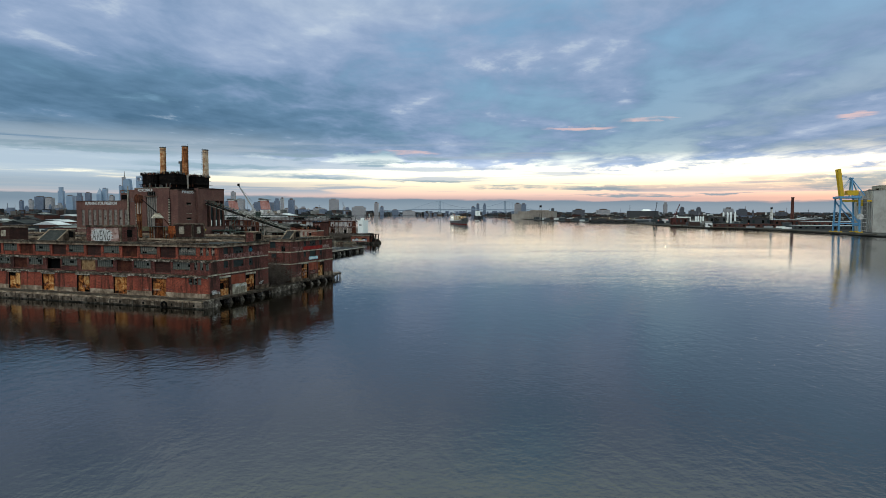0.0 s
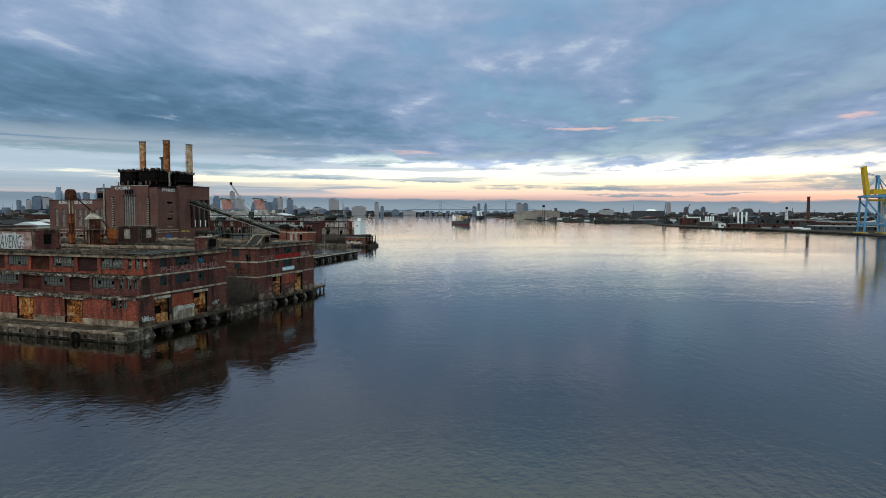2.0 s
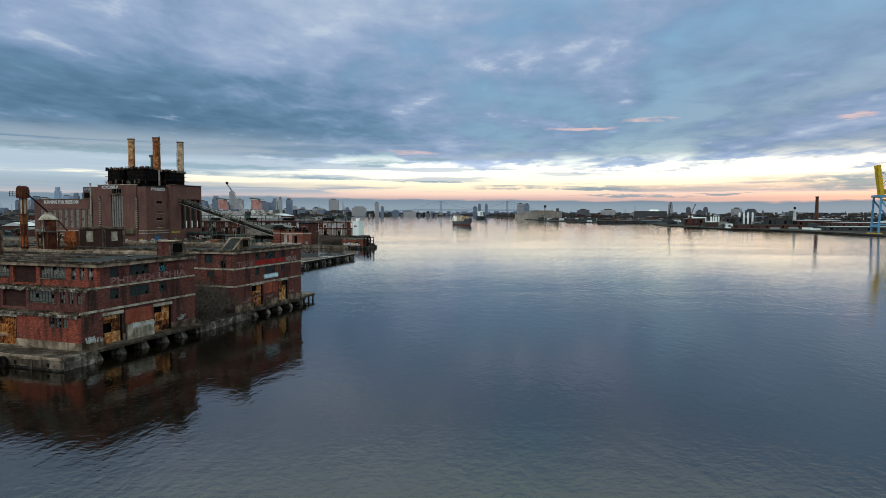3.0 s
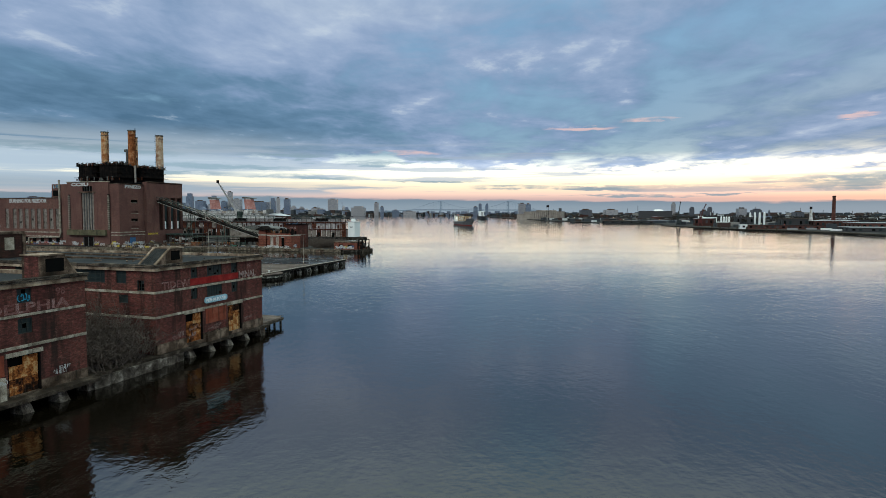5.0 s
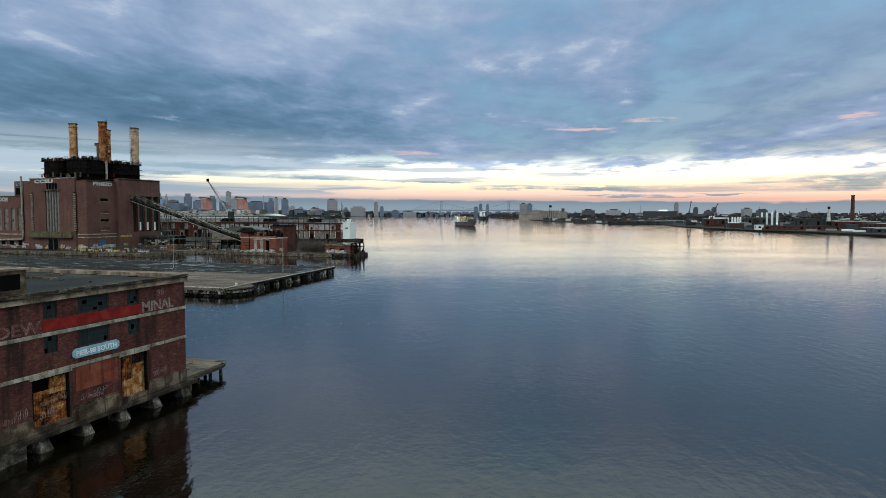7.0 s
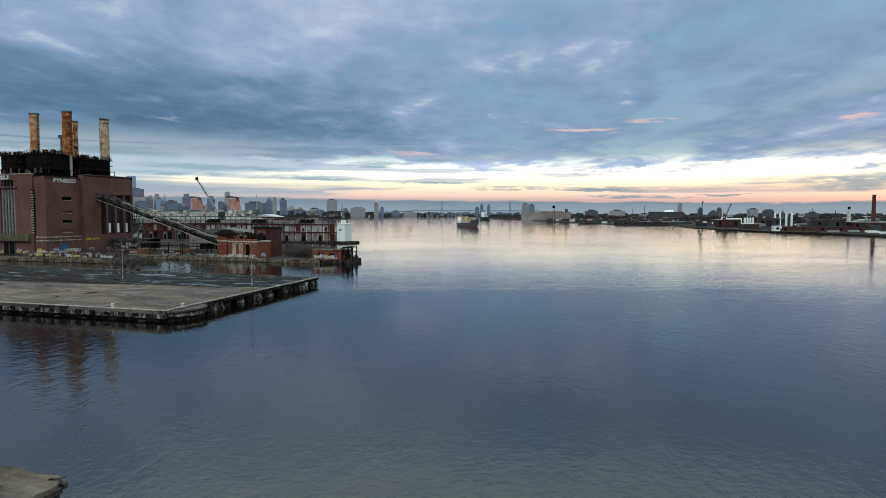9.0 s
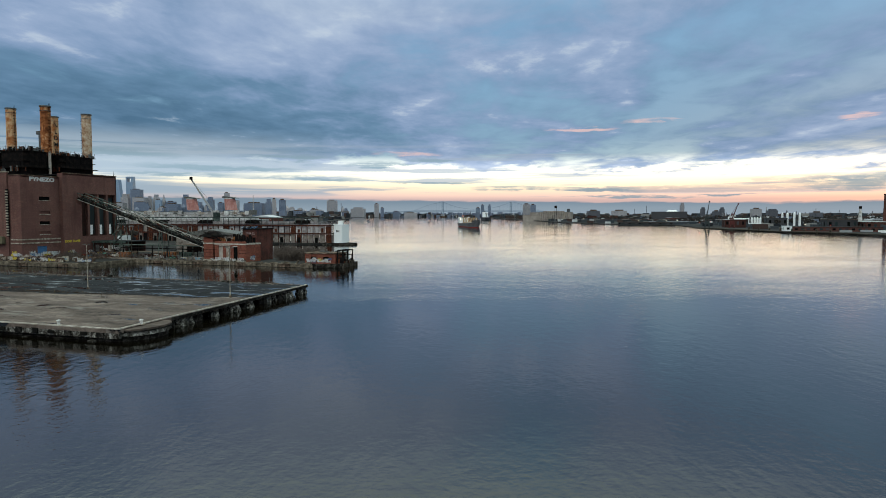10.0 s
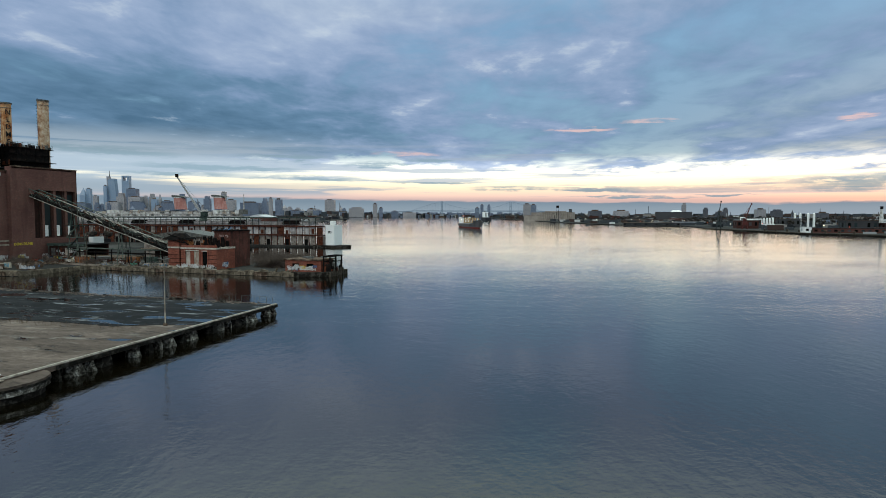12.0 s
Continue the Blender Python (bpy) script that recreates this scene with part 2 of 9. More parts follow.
def water():
    m = bpy.data.materials.new("river_water")
    m.use_nodes = True
    n = Nodes(m.node_tree)
    p = n.node("ShaderNodeNewGeometry").outputs["Position"]
    x, y, z = n.split(p)
    along = n.math("ADD", n.math("MULTIPLY", x, 0.95), n.math("MULTIPLY", y, 0.31))
    across = n.math("ADD", n.math("MULTIPLY", x, -0.31), n.math("MULTIPLY", y, 0.95))
    chop = n.noise(n.xyz(n.math("MULTIPLY", along, 0.8), n.math("MULTIPLY", across, 0.9), 0.0), 1.35, 3, 0.6, 0.4)
    swell = n.noise(n.xyz(n.math("MULTIPLY", along, 0.45), n.math("MULTIPLY", across, 1.0), 4.0), 0.12, 5, 0.55, 0.2)
    wave = n.noise(n.xyz(n.math("MULTIPLY", along, 1.0), n.math("MULTIPLY", across, 0.42), 7.0), 0.55, 3, 0.55, 0.3)
    calm = n.step(n.noise(n.xyz(n.math("MULTIPLY", along, 0.35), across, 9.0), 0.012, 4, 0.6, 0.6), 0.35, 0.68)
    ripple = n.noise(n.xyz(n.math("MULTIPLY", along, 0.62), n.math("MULTIPLY", across, 0.30), 2.0), 1.0, 3, 0.55, 0.3)
    height = n.math("ADD", n.math("MULTIPLY", ripple, 0.035), n.math("ADD", n.math("MULTIPLY", chop, n.math("ADD", 0.012, n.math("MULTIPLY", calm, 0.020))), n.math("ADD", n.math("MULTIPLY", swell, 0.022), n.math("MULTIPLY", wave, n.math("ADD", 0.022, n.math("MULTIPLY", calm, 0.022))))))
    b = n.node("ShaderNodeBump", Height=height, Strength=1.0, Distance=1.0)
    silt = n.noise(p, 0.01, 4, 0.6, 0.5)
    col = n.mix(silt, (0.0022, 0.0017, 0.0008, 1), (0.0036, 0.0029, 0.0015, 1))
    s = n.node("ShaderNodeBsdfPrincipled", Base_Color=col, Roughness=0.012, IOR=1.52, Normal=b.outputs[0])
    n.t.links.new(s.outputs[0], n.node("ShaderNodeOutputMaterial").inputs[0])
    return m


def glass(name, col, rough=0.12):
    m = bpy.data.materials.new(name)
    m.use_nodes = True
    n = Nodes(m.node_tree)
    p = n.node("ShaderNodeNewGeometry").outputs["Position"]
    v = n.noise(p, 1.2, 4, 0.7)
    c = n.mix(v, tuple(x * 0.5 for x in col) + (1,), tuple(x * 1.5 for x in col) + (1,))
    s = n.node("ShaderNodeBsdfPrincipled", Base_Color=c, Roughness=n.math("ADD", rough, n.math("MULTIPLY", v, 0.35)), Specular_IOR_Level=0.25)
    n.t.links.new(s.outputs[0], n.node("ShaderNodeOutputMaterial").inputs[0])
    return m


WATER = water()
BRICK_RED = brick("shed_brick", (0.212, 0.056, 0.046), (0.13, 0.036, 0.031), (0.16, 0.105, 0.085), 0.85, 0.22, fade=(0.26, 0.13, 0.10))
BRICK_ORANGE = brick("painted_brick", (0.47, 0.100, 0.058), (0.30, 0.068, 0.044), (0.24, 0.09, 0.06), 0.85, 0.25, fade=(0.24, 0.115, 0.085))
BRICK_DARK = brick("dark_brick", (0.085, 0.028, 0.022), (0.05, 0.019, 0.016), (0.05, 0.04, 0.035), 0.7, 0.3)
# soot is real grime, deepened so the colour carries some east-wall shade too
BRICK_PLANT = brick("station_brick", (0.205, 0.090, 0.074), (0.158, 0.070, 0.058), (0.18, 0.13, 0.11), 0.45, 0.06, (0.075, 0.040, 0.034))
BRICK_PIER = brick("pump_house_brick", (0.34, 0.100, 0.062), (0.25, 0.074, 0.048), (0.20, 0.13, 0.11), 0.35, 0.25, soot=(0.07, 0.026, 0.018))
CONCRETE = surface("weathered_concrete", [(0.021, 0.013, 0.009), (0.078, 0.053, 0.039), (0.23, 0.168, 0.128)], 0.5, 0.9, streaks=0.85, bump=0.5, fine=0.2)
CONCRETE_PALE = surface("pale_concrete", [(0.10, 0.08, 0.062), (0.29, 0.25, 0.20), (0.52, 0.47, 0.40)], 0.6, 0.9, streaks=0.6, fine=0.4)
CORNICE = surface("stained_cornice", [(0.06, 0.040, 0.028), (0.205, 0.150, 0.110), (0.40, 0.315, 0.24)], 0.45, 0.9, streaks=0.55, streak_col=(0.05, 0.035, 0.025), fine=0.2, bump=0.5)
CONCRETE_WET = surface("tide_stained_concrete", [(0.006, 0.005, 0.004), (0.014, 0.012, 0.010), (0.085, 0.078, 0.068)], 0.6, 0.8, streaks=0.8, bump=0.7, grain=4.0)
TAR = surface("roof_tar", [(0.008, 0.009, 0.010), (0.016, 0.018, 0.020), (0.04, 0.036, 0.032)], 0.12, 0.8, bump=0.2)
STEEL = surface("dull_steel", [(0.05, 0.05, 0.05), (0.11, 0.11, 0.105), (0.17, 0.165, 0.155)], 0.8, 0.6, 0.4)
STEEL_GREEN = surface("green_steel", [(0.02, 0.03, 0.027), (0.05, 0.07, 0.06), (0.11, 0.125, 0.11)], 0.5, 0.7, 0.1, per_object=0.3)
STEEL_BLACK = surface("burnt_steel", [(0.003, 0.003, 0.003), (0.006, 0.005, 0.005), (0.018, 0.012, 0.010)], 0.5, 0.95, 0.0)
RUST = surface("rust", [(0.045, 0.016, 0.009), (0.12, 0.040, 0.017), (0.27, 0.11, 0.045)], 0.9, 0.9, streaks=0.5, per_object=0.2)
RUST_DOOR = surface("rusted_door_sheet", [(0.014, 0.007, 0.005), (0.08, 0.026, 0.010), (0.27, 0.085, 0.022), (0.44, 0.18, 0.05), (0.58, 0.36, 0.16)], 1.1, 0.85, streaks=0.6, fine=0.35, grain=5.0, per_object=0.20)
# darker copy of the door rust: shade of east-facing doors put into colour
RUST_DOOR_DARK = surface("shaded_rusted_door_sheet", [(0.012, 0.007, 0.005), (0.06, 0.021, 0.010), (0.22, 0.068, 0.020), (0.38, 0.14, 0.04), (0.52, 0.32, 0.15)], 1.1, 0.85, streaks=0.6, fine=0.35, grain=5.0, per_object=0.24)
SKYLIGHT = surface("sooty_skylight", [(0.008, 0.009, 0.010), (0.016, 0.017, 0.018), (0.04, 0.04, 0.038)], 1.0, 0.6, streaks=0.4)
STACK = surface("stack_plate", [(0.10, 0.030, 0.012), (0.33, 0.115, 0.040), (0.54, 0.34, 0.19)], 0.38, 0.8, streaks=0.8, streak_col=(0.12, 0.035, 0.013), per_object=0.22)
STACK_PALE = surface("pale_stack_plate", [(0.16, 0.05, 0.02), (0.44, 0.30, 0.20), (0.62, 0.54, 0.44)], 0.38, 0.8, streaks=0.7, streak_col=(0.14, 0.05, 0.02))
TIMBER = surface("wet_timber", [(0.02, 0.017, 0.014), (0.05, 0.042, 0.034), (0.10, 0.085, 0.07)], 1.5, 0.85, bump=0.6)
GLASS_OLD = glass("dusty_pane", (0.085, 0.087, 0.077), 0.5)
GLASS_TEAL = glass("green_pane", (0.010, 0.019, 0.021), 0.4)
# near-black colour in place of the shade inside openings and below decks
VOID = paint("inside_shade_black", (0.003, 0.003, 0.003), 0.95)
SASH = paint("window_sash", (0.035, 0.04, 0.038), 0.8)
RED_PAINT = surface("red_banner_paint", [(0.15, 0.012, 0.012), (0.22, 0.017, 0.016), (0.27, 0.03, 0.025)], 0.6, 0.8, streaks=0.2)
ORANGE_PAINT = surface("faded_orange_paint", [(0.13, 0.034, 0.022), (0.21, 0.052, 0.030), (0.26, 0.085, 0.055)], 0.5, 0.85, streaks=0.5)
WHITE_PAINT = surface("flaking_white_paint", [(0.22, 0.21, 0.20), (0.50, 0.49, 0.48), (0.62, 0.61, 0.60)], 2.0, 0.8)
GHOST_PAINT = surface("ghost_letter_paint", [(0.10, 0.034, 0.031), (0.17, 0.075, 0.070), (0.33, 0.25, 0.24)], 0.9, 0.9, fine=0.5)
LETTER_PAINT = surface("worn_letter_paint", [(0.11, 0.042, 0.038), (0.24, 0.17, 0.16), (0.42, 0.38, 0.37)], 1.4, 0.9, fine=0.5)
SIGN_BLUE = paint("sign_pale_blue", (0.26, 0.42, 0.52), 0.6)
SIGN_WHITE = paint("sign_white", (0.75, 0.76, 0.76), 0.6, vary=0.07)
SHIP_WHITE = surface("ship_white", [(0.26, 0.24, 0.23), (0.46, 0.45, 0.44), (0.62, 0.62, 0.62)], 0.35, 0.6, streaks=0.4, streak_col=(0.26, 0.17, 0.12), per_object=0.15)
FUNNEL_RED = surface("funnel_faded_red", [(0.24, 0.10, 0.09), (0.36, 0.16, 0.14), (0.44, 0.27, 0.25)], 0.25, 0.7, streaks=0.35, streak_col=(0.38, 0.28, 0.26))
NAVY = paint("dark_blue_paint", (0.018, 0.022, 0.032), 0.6)
GREY_HULL = paint("grey_hull", (0.17, 0.17, 0.175), 0.55)
HULL_RED = paint("antifouling_red", (0.18, 0.035, 0.03), 0.6)
CRANE_BLUE = paint("crane_blue", (0.10, 0.25, 0.42), 0.5)
CRANE_YELLOW = paint("crane_yellow", (0.50, 0.32, 0.03), 0.5)
BARE_TWIG = paint("bare_twigs", (0.095, 0.074, 0.064), 0.95, vary=0.5)
SCRUB = surface("winter_scrub", [(0.014, 0.012, 0.011), (0.032, 0.027, 0.024), (0.055, 0.046, 0.040)], 0.8, 0.95, per_object=0.2)
FAR_GROUND = surface("far_ground", [(0.012, 0.012, 0.012), (0.024, 0.023, 0.022), (0.07, 0.068, 0.066)], 0.02, 0.95, bump=0.0)
ROOF_WHITE = paint("white_roof", (0.36, 0.37, 0.39), 0.7, per_object=0.9)
HOUSE_BRICK = paint("far_brick", (0.072, 0.032, 0.027), 0.9, per_object=0.6, scale=0.05)
HOUSE_GREY = paint("far_render", (0.046, 0.046, 0.050), 0.9, per_object=0.8, scale=0.05)
# stone, glass and dark facades carry the distant haze as a bluish tint
TOWER_STONE = facade("hazed_tower_stone", (0.40, 0.375, 0.38), (0.17, 0.18, 0.22), 5.0, 4.0)
TOWER_GLASS = facade("hazed_tower_glass", (0.33, 0.40, 0.50), (0.19, 0.27, 0.39), 6.0, 4.2, 0.8, 0.75, 0.3, 0.15)
TOWER_DARK = facade("hazed_tower_dark", (0.19, 0.225, 0.30), (0.075, 0.10, 0.16), 5.0, 4.0)
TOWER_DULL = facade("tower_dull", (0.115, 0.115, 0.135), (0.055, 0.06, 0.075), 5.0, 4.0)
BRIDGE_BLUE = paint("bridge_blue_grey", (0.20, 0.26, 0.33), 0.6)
TAGS = [paint("tag_" + k, c, 0.7) for k, c in (("white", (0.44, 0.44, 0.44)), ("blue", (0.05, 0.12, 0.24)), ("yellow", (0.50, 0.38, 0.04)),
                                               ("red", (0.36, 0.05, 0.04)), ("black", (0.02, 0.02, 0.022)), ("green", (0.07, 0.30, 0.22)))]
HALL_GREY = surface("grey_sheet", [(0.16, 0.11, 0.08), (0.34, 0.29, 0.25), (0.45, 0.40, 0.36)], 0.6, 0.7, streaks=0.6, streak_col=(0.14, 0.05, 0.02))
TAG_WHITE, TAG_YELLOW = TAGS[0], TAGS[2]



def roofscape():
    """Far-off houses and sheds: each in its own dull colour, a few with pale roofs."""
    m = bpy.data.materials.new("far_houses")
    m.use_nodes = True
    n = Nodes(m.node_tree)
    rnd = n.node("ShaderNodeNewGeometry").outputs["Random Per Island"]
    col = n.ramp(rnd, [(0.0, (0.020, 0.022, 0.026)), (0.22, (0.055, 0.036, 0.032)), (0.42, (0.05, 0.056, 0.064)), (0.60, (0.11, 0.10, 0.095)), (0.74, (0.04, 0.05, 0.06)),
                       (0.86, (0.22, 0.21, 0.20)), (0.94, (0.48, 0.49, 0.50))], "CONSTANT")
    s = n.node("ShaderNodeBsdfPrincipled", Base_Color=col, Roughness=0.9, Specular_IOR_Level=0.1)
    n.t.links.new(s.outputs[0], n.node("ShaderNodeOutputMaterial").inputs[0])
    return m


FAR_HOUSES = roofscape()
CYAN_TAG = paint("tag_cyan", (0.03, 0.22, 0.34), 0.7)


def wet_ground(name, stops, pale_col, pale_on, wet_lo):
    """Worn ground with standing water, pale streaks, cracks, dark breaks and grit."""
    m = bpy.data.materials.new(name)
    m.use_nodes = True
    n = Nodes(m.node_tree)
    p = n.node("ShaderNodeNewGeometry").outputs["Position"]
    x, y, z = n.split(p)
    q = n.xyz(n.math("MULTIPLY", x, 0.45), y, z)
    big, small, grit = n.noise(q, 0.16, 6, 0.62, 0.5), n.noise(q, 1.5, 6, 0.7, 0.3), n.noise(p, 6.0, 3, 0.6)
    pool = n.xyz(n.math("MULTIPLY", x, 0.42), y, z)
    pools = n.noise(pool, 0.26, 6, 0.60, 0.4)
    wet = n.step(pools, wet_lo, wet_lo + 0.025)
    rim = n.math("MULTIPLY", n.step(pools, wet_lo - 0.05, wet_lo), 0.6)
    pale_streak = n.math("MULTIPLY", n.step(n.noise(n.xyz(n.math("MULTIPLY", x, 0.30), y, 5.0), 0.34, 6, 0.62, 0.4), 0.57, 0.66), pale_on)
    t = n.math("ADD", n.math("MULTIPLY", big, 0.58), n.math("ADD", n.math("MULTIPLY", small, 0.30), n.math("MULTIPLY", grit, 0.12)))
    col = n.ramp(t, [(0.36, stops[0]), (0.5, stops[1]), (0.62, stops[2])])
    col = n.mix(pale_streak, col, pale_col)
    cell = n.t.nodes.new("ShaderNodeTexVoronoi")
    cell.feature = "DISTANCE_TO_EDGE"
    cell.inputs["Scale"].default_value = 0.16
    n.put(n.xyz(n.math("ADD", x, n.math("MULTIPLY", small, 2.2)), n.math("ADD", y, n.math("MULTIPLY", grit, 1.6)), 0.0), cell.inputs["Vector"])
    crack = n.math("MULTIPLY", n.step(cell.outputs["Distance"], 0.016, 0.006), 0.3)
    dark = tuple(c * 0.35 for c in stops[0]) + (1,)
    col = n.mix(crack, col, dark)
    col = n.mix(n.math("MULTIPLY", n.step(n.noise(n.xyz(n.math("MULTIPLY", x, 0.6), n.math("MULTIPLY", y, 1.4), 11.0), 0.30, 5, 0.6, 0.3), 0.665, 0.69), 0.9), col, dark)
    col = n.mix(rim, col, dark)
    col = n.mix(wet, col, (0.012, 0.012, 0.013, 1))
    b = n.node("ShaderNodeBump", Height=grit, Strength=n.math("SUBTRACT", 0.3, n.math("MULTIPLY", wet, 0.29)), Distance=0.03)
    s = n.node("ShaderNodeBsdfPrincipled", Base_Color=col, Specular_IOR_Level=n.math("ADD", 0.08, n.math("MULTIPLY", wet, 0.32)), Roughness=n.math("SUBTRACT", 0.8, n.math("MULTIPLY", wet, 0.72)), Normal=b.outputs[0])
    n.t.links.new(s.outputs[0], n.node("ShaderNodeOutputMaterial").inputs[0])
    return m


WET_DECK = wet_ground("stained_deck_slab", [(0.032, 0.024, 0.020), (0.096, 0.073, 0.062), (0.19, 0.150, 0.130)], (0.24, 0.225, 0.21, 1), 0.4, 0.62)
ASPHALT = wet_ground("wet_asphalt", [(0.0025, 0.0028, 0.0035), (0.007, 0.0078, 0.0095), (0.026, 0.027, 0.030)], (0.22, 0.23, 0.25, 1), 0.85, 0.56)
# ---- shapes ----


class Shape:
    """Collects boxes, prisms, tubes and plates into one mesh."""

    def __init__(self):
        self.v, self.f = [], []

    def add(self, verts, faces):
        k = len(self.v)
        self.v += [tuple(p) for p in verts]
        self.f += [tuple(i + k for i in face) for face in faces]
        return self

    def box(self, x0, x1, y0, y1, z0, z1, top=0.0):
        """A box; top draws its upper face in by that much all round."""
        t = top
        return self.add([(x0, y0, z0), (x1, y0, z0), (x1, y1, z0), (x0, y1, z0),
                         (x0 + t, y0 + t, z1), (x1 - t, y0 + t, z1), (x1 - t, y1 - t, z1), (x0 + t, y1 - t, z1)],
                        [(3, 2, 1, 0), (4, 5, 6, 7), (0, 1, 5, 4), (1, 2, 6, 5), (2, 3, 7, 6), (3, 0, 4, 7)])

    def prism(self, ring, z0, z1, shrink=1.0):
        """A ring of (x, y), counter-clockwise, raised from z0 to z1."""
        k = len(ring)
        cx, cy = sum(p[0] for p in ring) / k, sum(p[1] for p in ring) / k
        low = [(x, y, z0) for x, y in ring]
        up = [(cx + (x - cx) * shrink, cy + (y - cy) * shrink, z1) for x, y in ring]
        return self.add(low + up, [tuple(reversed(range(k))), tuple(range(k, 2 * k))] + [(i, (i + 1) % k, (i + 1) % k + k, i + k) for i in range(k)])

    def slab(self, ring, a0, a1, axis="x"):
        """A ring of (u, z) drawn along x (u is y) or along y (u is x)."""
        k = len(ring)
        pt = (lambda a, u, z: (a, u, z)) if axis == "x" else (lambda a, u, z: (u, a, z))
        return self.add([pt(a0, u, z) for u, z in ring] + [pt(a1, u, z) for u, z in ring],
                        [tuple(reversed(range(k))), tuple(range(k, 2 * k))] + [(i, (i + 1) % k, (i + 1) % k + k, i + k) for i in range(k)])

    def tube(self, p, q, r, n=6, r2=None):
        p, q = Vector(p), Vector(q)
        d = (q - p).normalized()
        s = d.orthogonal().normalized()
        u = d.cross(s)
        r2 = r if r2 is None else r2
        a = [p + (s * math.cos(6.28319 * i / n) + u * math.sin(6.28319 * i / n)) * r for i in range(n)]
        b = [q + (s * math.cos(6.28319 * i / n) + u * math.sin(6.28319 * i / n)) * r2 for i in range(n)]
        return self.add(a + b, [tuple(reversed(range(n))), tuple(range(n, 2 * n))] + [(i, (i + 1) % n, (i + 1) % n + n, i + n) for i in range(n)])

    def beam(self, p, q, w, h=None):
        """A square bar from p to q."""
        p, q = Vector(p), Vector(q)
        d = (q - p).normalized()
        s = d.cross(Vector((0, 0, 1)))
        s = Vector((1, 0, 0)) if s.length < 0.01 else s.normalized()
        u = s.cross(d)
        h = w if h is None else h
        off = [s * w / 2 + u * h / 2, s * -w / 2 + u * h / 2, s * -w / 2 - u * h / 2, s * w / 2 - u * h / 2]
        return self.add([p + o for o in off] + [q + o for o in off], [(3, 2, 1, 0), (4, 5, 6, 7)] + [(i, (i + 1) % 4, (i + 1) % 4 + 4, i + 4) for i in range(4)])

    def ball(self, c, r, squash=1.0, n=7, m=4, rough=0.0):
        rows = [[(c[0], c[1], c[2] - r * squash)]]
        for j in range(1, m):
            e = -1.5708 + 3.14159 * j / m
            rows.append([(c[0] + r * math.cos(e) * math.cos(6.28319 * i / n) * (1 + random.uniform(-rough, rough)),
                          c[1] + r * math.cos(e) * math.sin(6.28319 * i / n) * (1 + random.uniform(-rough, rough)),
                          c[2] + r * squash * math.sin(e)) for i in range(n)])
        rows.append([(c[0], c[1], c[2] + r * squash)])
        verts = [p for row in rows for p in row]
        faces = [(0, 1 + (i + 1) % n, 1 + i) for i in range(n)]
        for j in range(m - 2):
            a, b = 1 + j * n, 1 + (j + 1) * n
            faces += [(a + i, a + (i + 1) % n, b + (i + 1) % n, b + i) for i in range(n)]
        a, t = 1 + (m - 2) * n, len(verts) - 1
        faces += [(a + i, a + (i + 1) % n, t) for i in range(n)]
        return self.add(verts, faces)

    def turned(self, x, y, degrees):
        """The whole shape turned about (x, y)."""
        c, s = math.cos(radians(degrees)), math.sin(radians(degrees))
        self.v = [(x + (p[0] - x) * c - (p[1] - y) * s, y + (p[0] - x) * s + (p[1] - y) * c, p[2]) for p in self.v]
        return self

    def mesh(self, name, material, fix=True):
        me = bpy.data.meshes.new(name)
        me.from_pydata(self.v, [], self.f)
        if fix:
            bm = bmesh.new()
            bm.from_mesh(me)
            bmesh.ops.recalc_face_normals(bm, faces=bm.faces)
            bm.to_mesh(me)
            bm.free()
        me.materials.append(material)
        me.update()
        return me


def thing(name, label, category, group="", at=(0, 0, 0)):
    ob = new(name)
    ob.location = at
    ob.empty_display_size = 0.5
    return tagged(ob, label, category, group)


def part(name, shape, material, parent, label=""):
    """Links a shape, given in world places, as one mesh under a thing or part."""
    me = shape if isinstance(shape, bpy.types.Mesh) else shape.mesh(name, material)
    ob = new(name, me)
    ob.parent = parent
    ob.matrix_parent_inverse = Matrix.Translation(-parent.location)
    return tagged(ob, label)


def single(name, shape, material, label, category, group="", kind=""):
    return tagged(new(name, shape.mesh(name, material)), label, category, group, kind)


def words(text, size, material, m, depth=0.02, bold=0.0):
    """Lettering as a mesh, at pose m: reads along local x, up along local y."""
    cu = bpy.data.curves.new("letters", "FONT")
    cu.body, cu.size, cu.extrude, cu.offset, cu.align_x, cu.resolution_u = text, size, depth, bold, "CENTER", 2
    ob = bpy.data.objects.new("letters", cu)
    scene.collection.objects.link(ob)
    bpy.context.view_layer.update()
    me = bpy.data.meshes.new_from_object(ob.evaluated_get(bpy.context.evaluated_depsgraph_get()))
    bpy.data.objects.remove(ob)
    me.transform(m)
    me.materials.clear()
    me.materials.append(material)
    return me


def facing_east(x, y, z):
    """Pose of lettering on a wall that faces +x: reads towards +y."""
    return Matrix.Translation((x, y, z)) @ Matrix(((0, 0, 1, 0), (1, 0, 0, 0), (0, 1, 0, 0), (0, 0, 0, 1)))


def facing_south(x, y, z):
    """Pose of lettering on a wall that faces -y: reads towards +x."""
    return Matrix.Translation((x, y, z)) @ Matrix(((1, 0, 0, 0), (0, 0, -1, 0), (0, 1, 0, 0), (0, 0, 0, 1)))


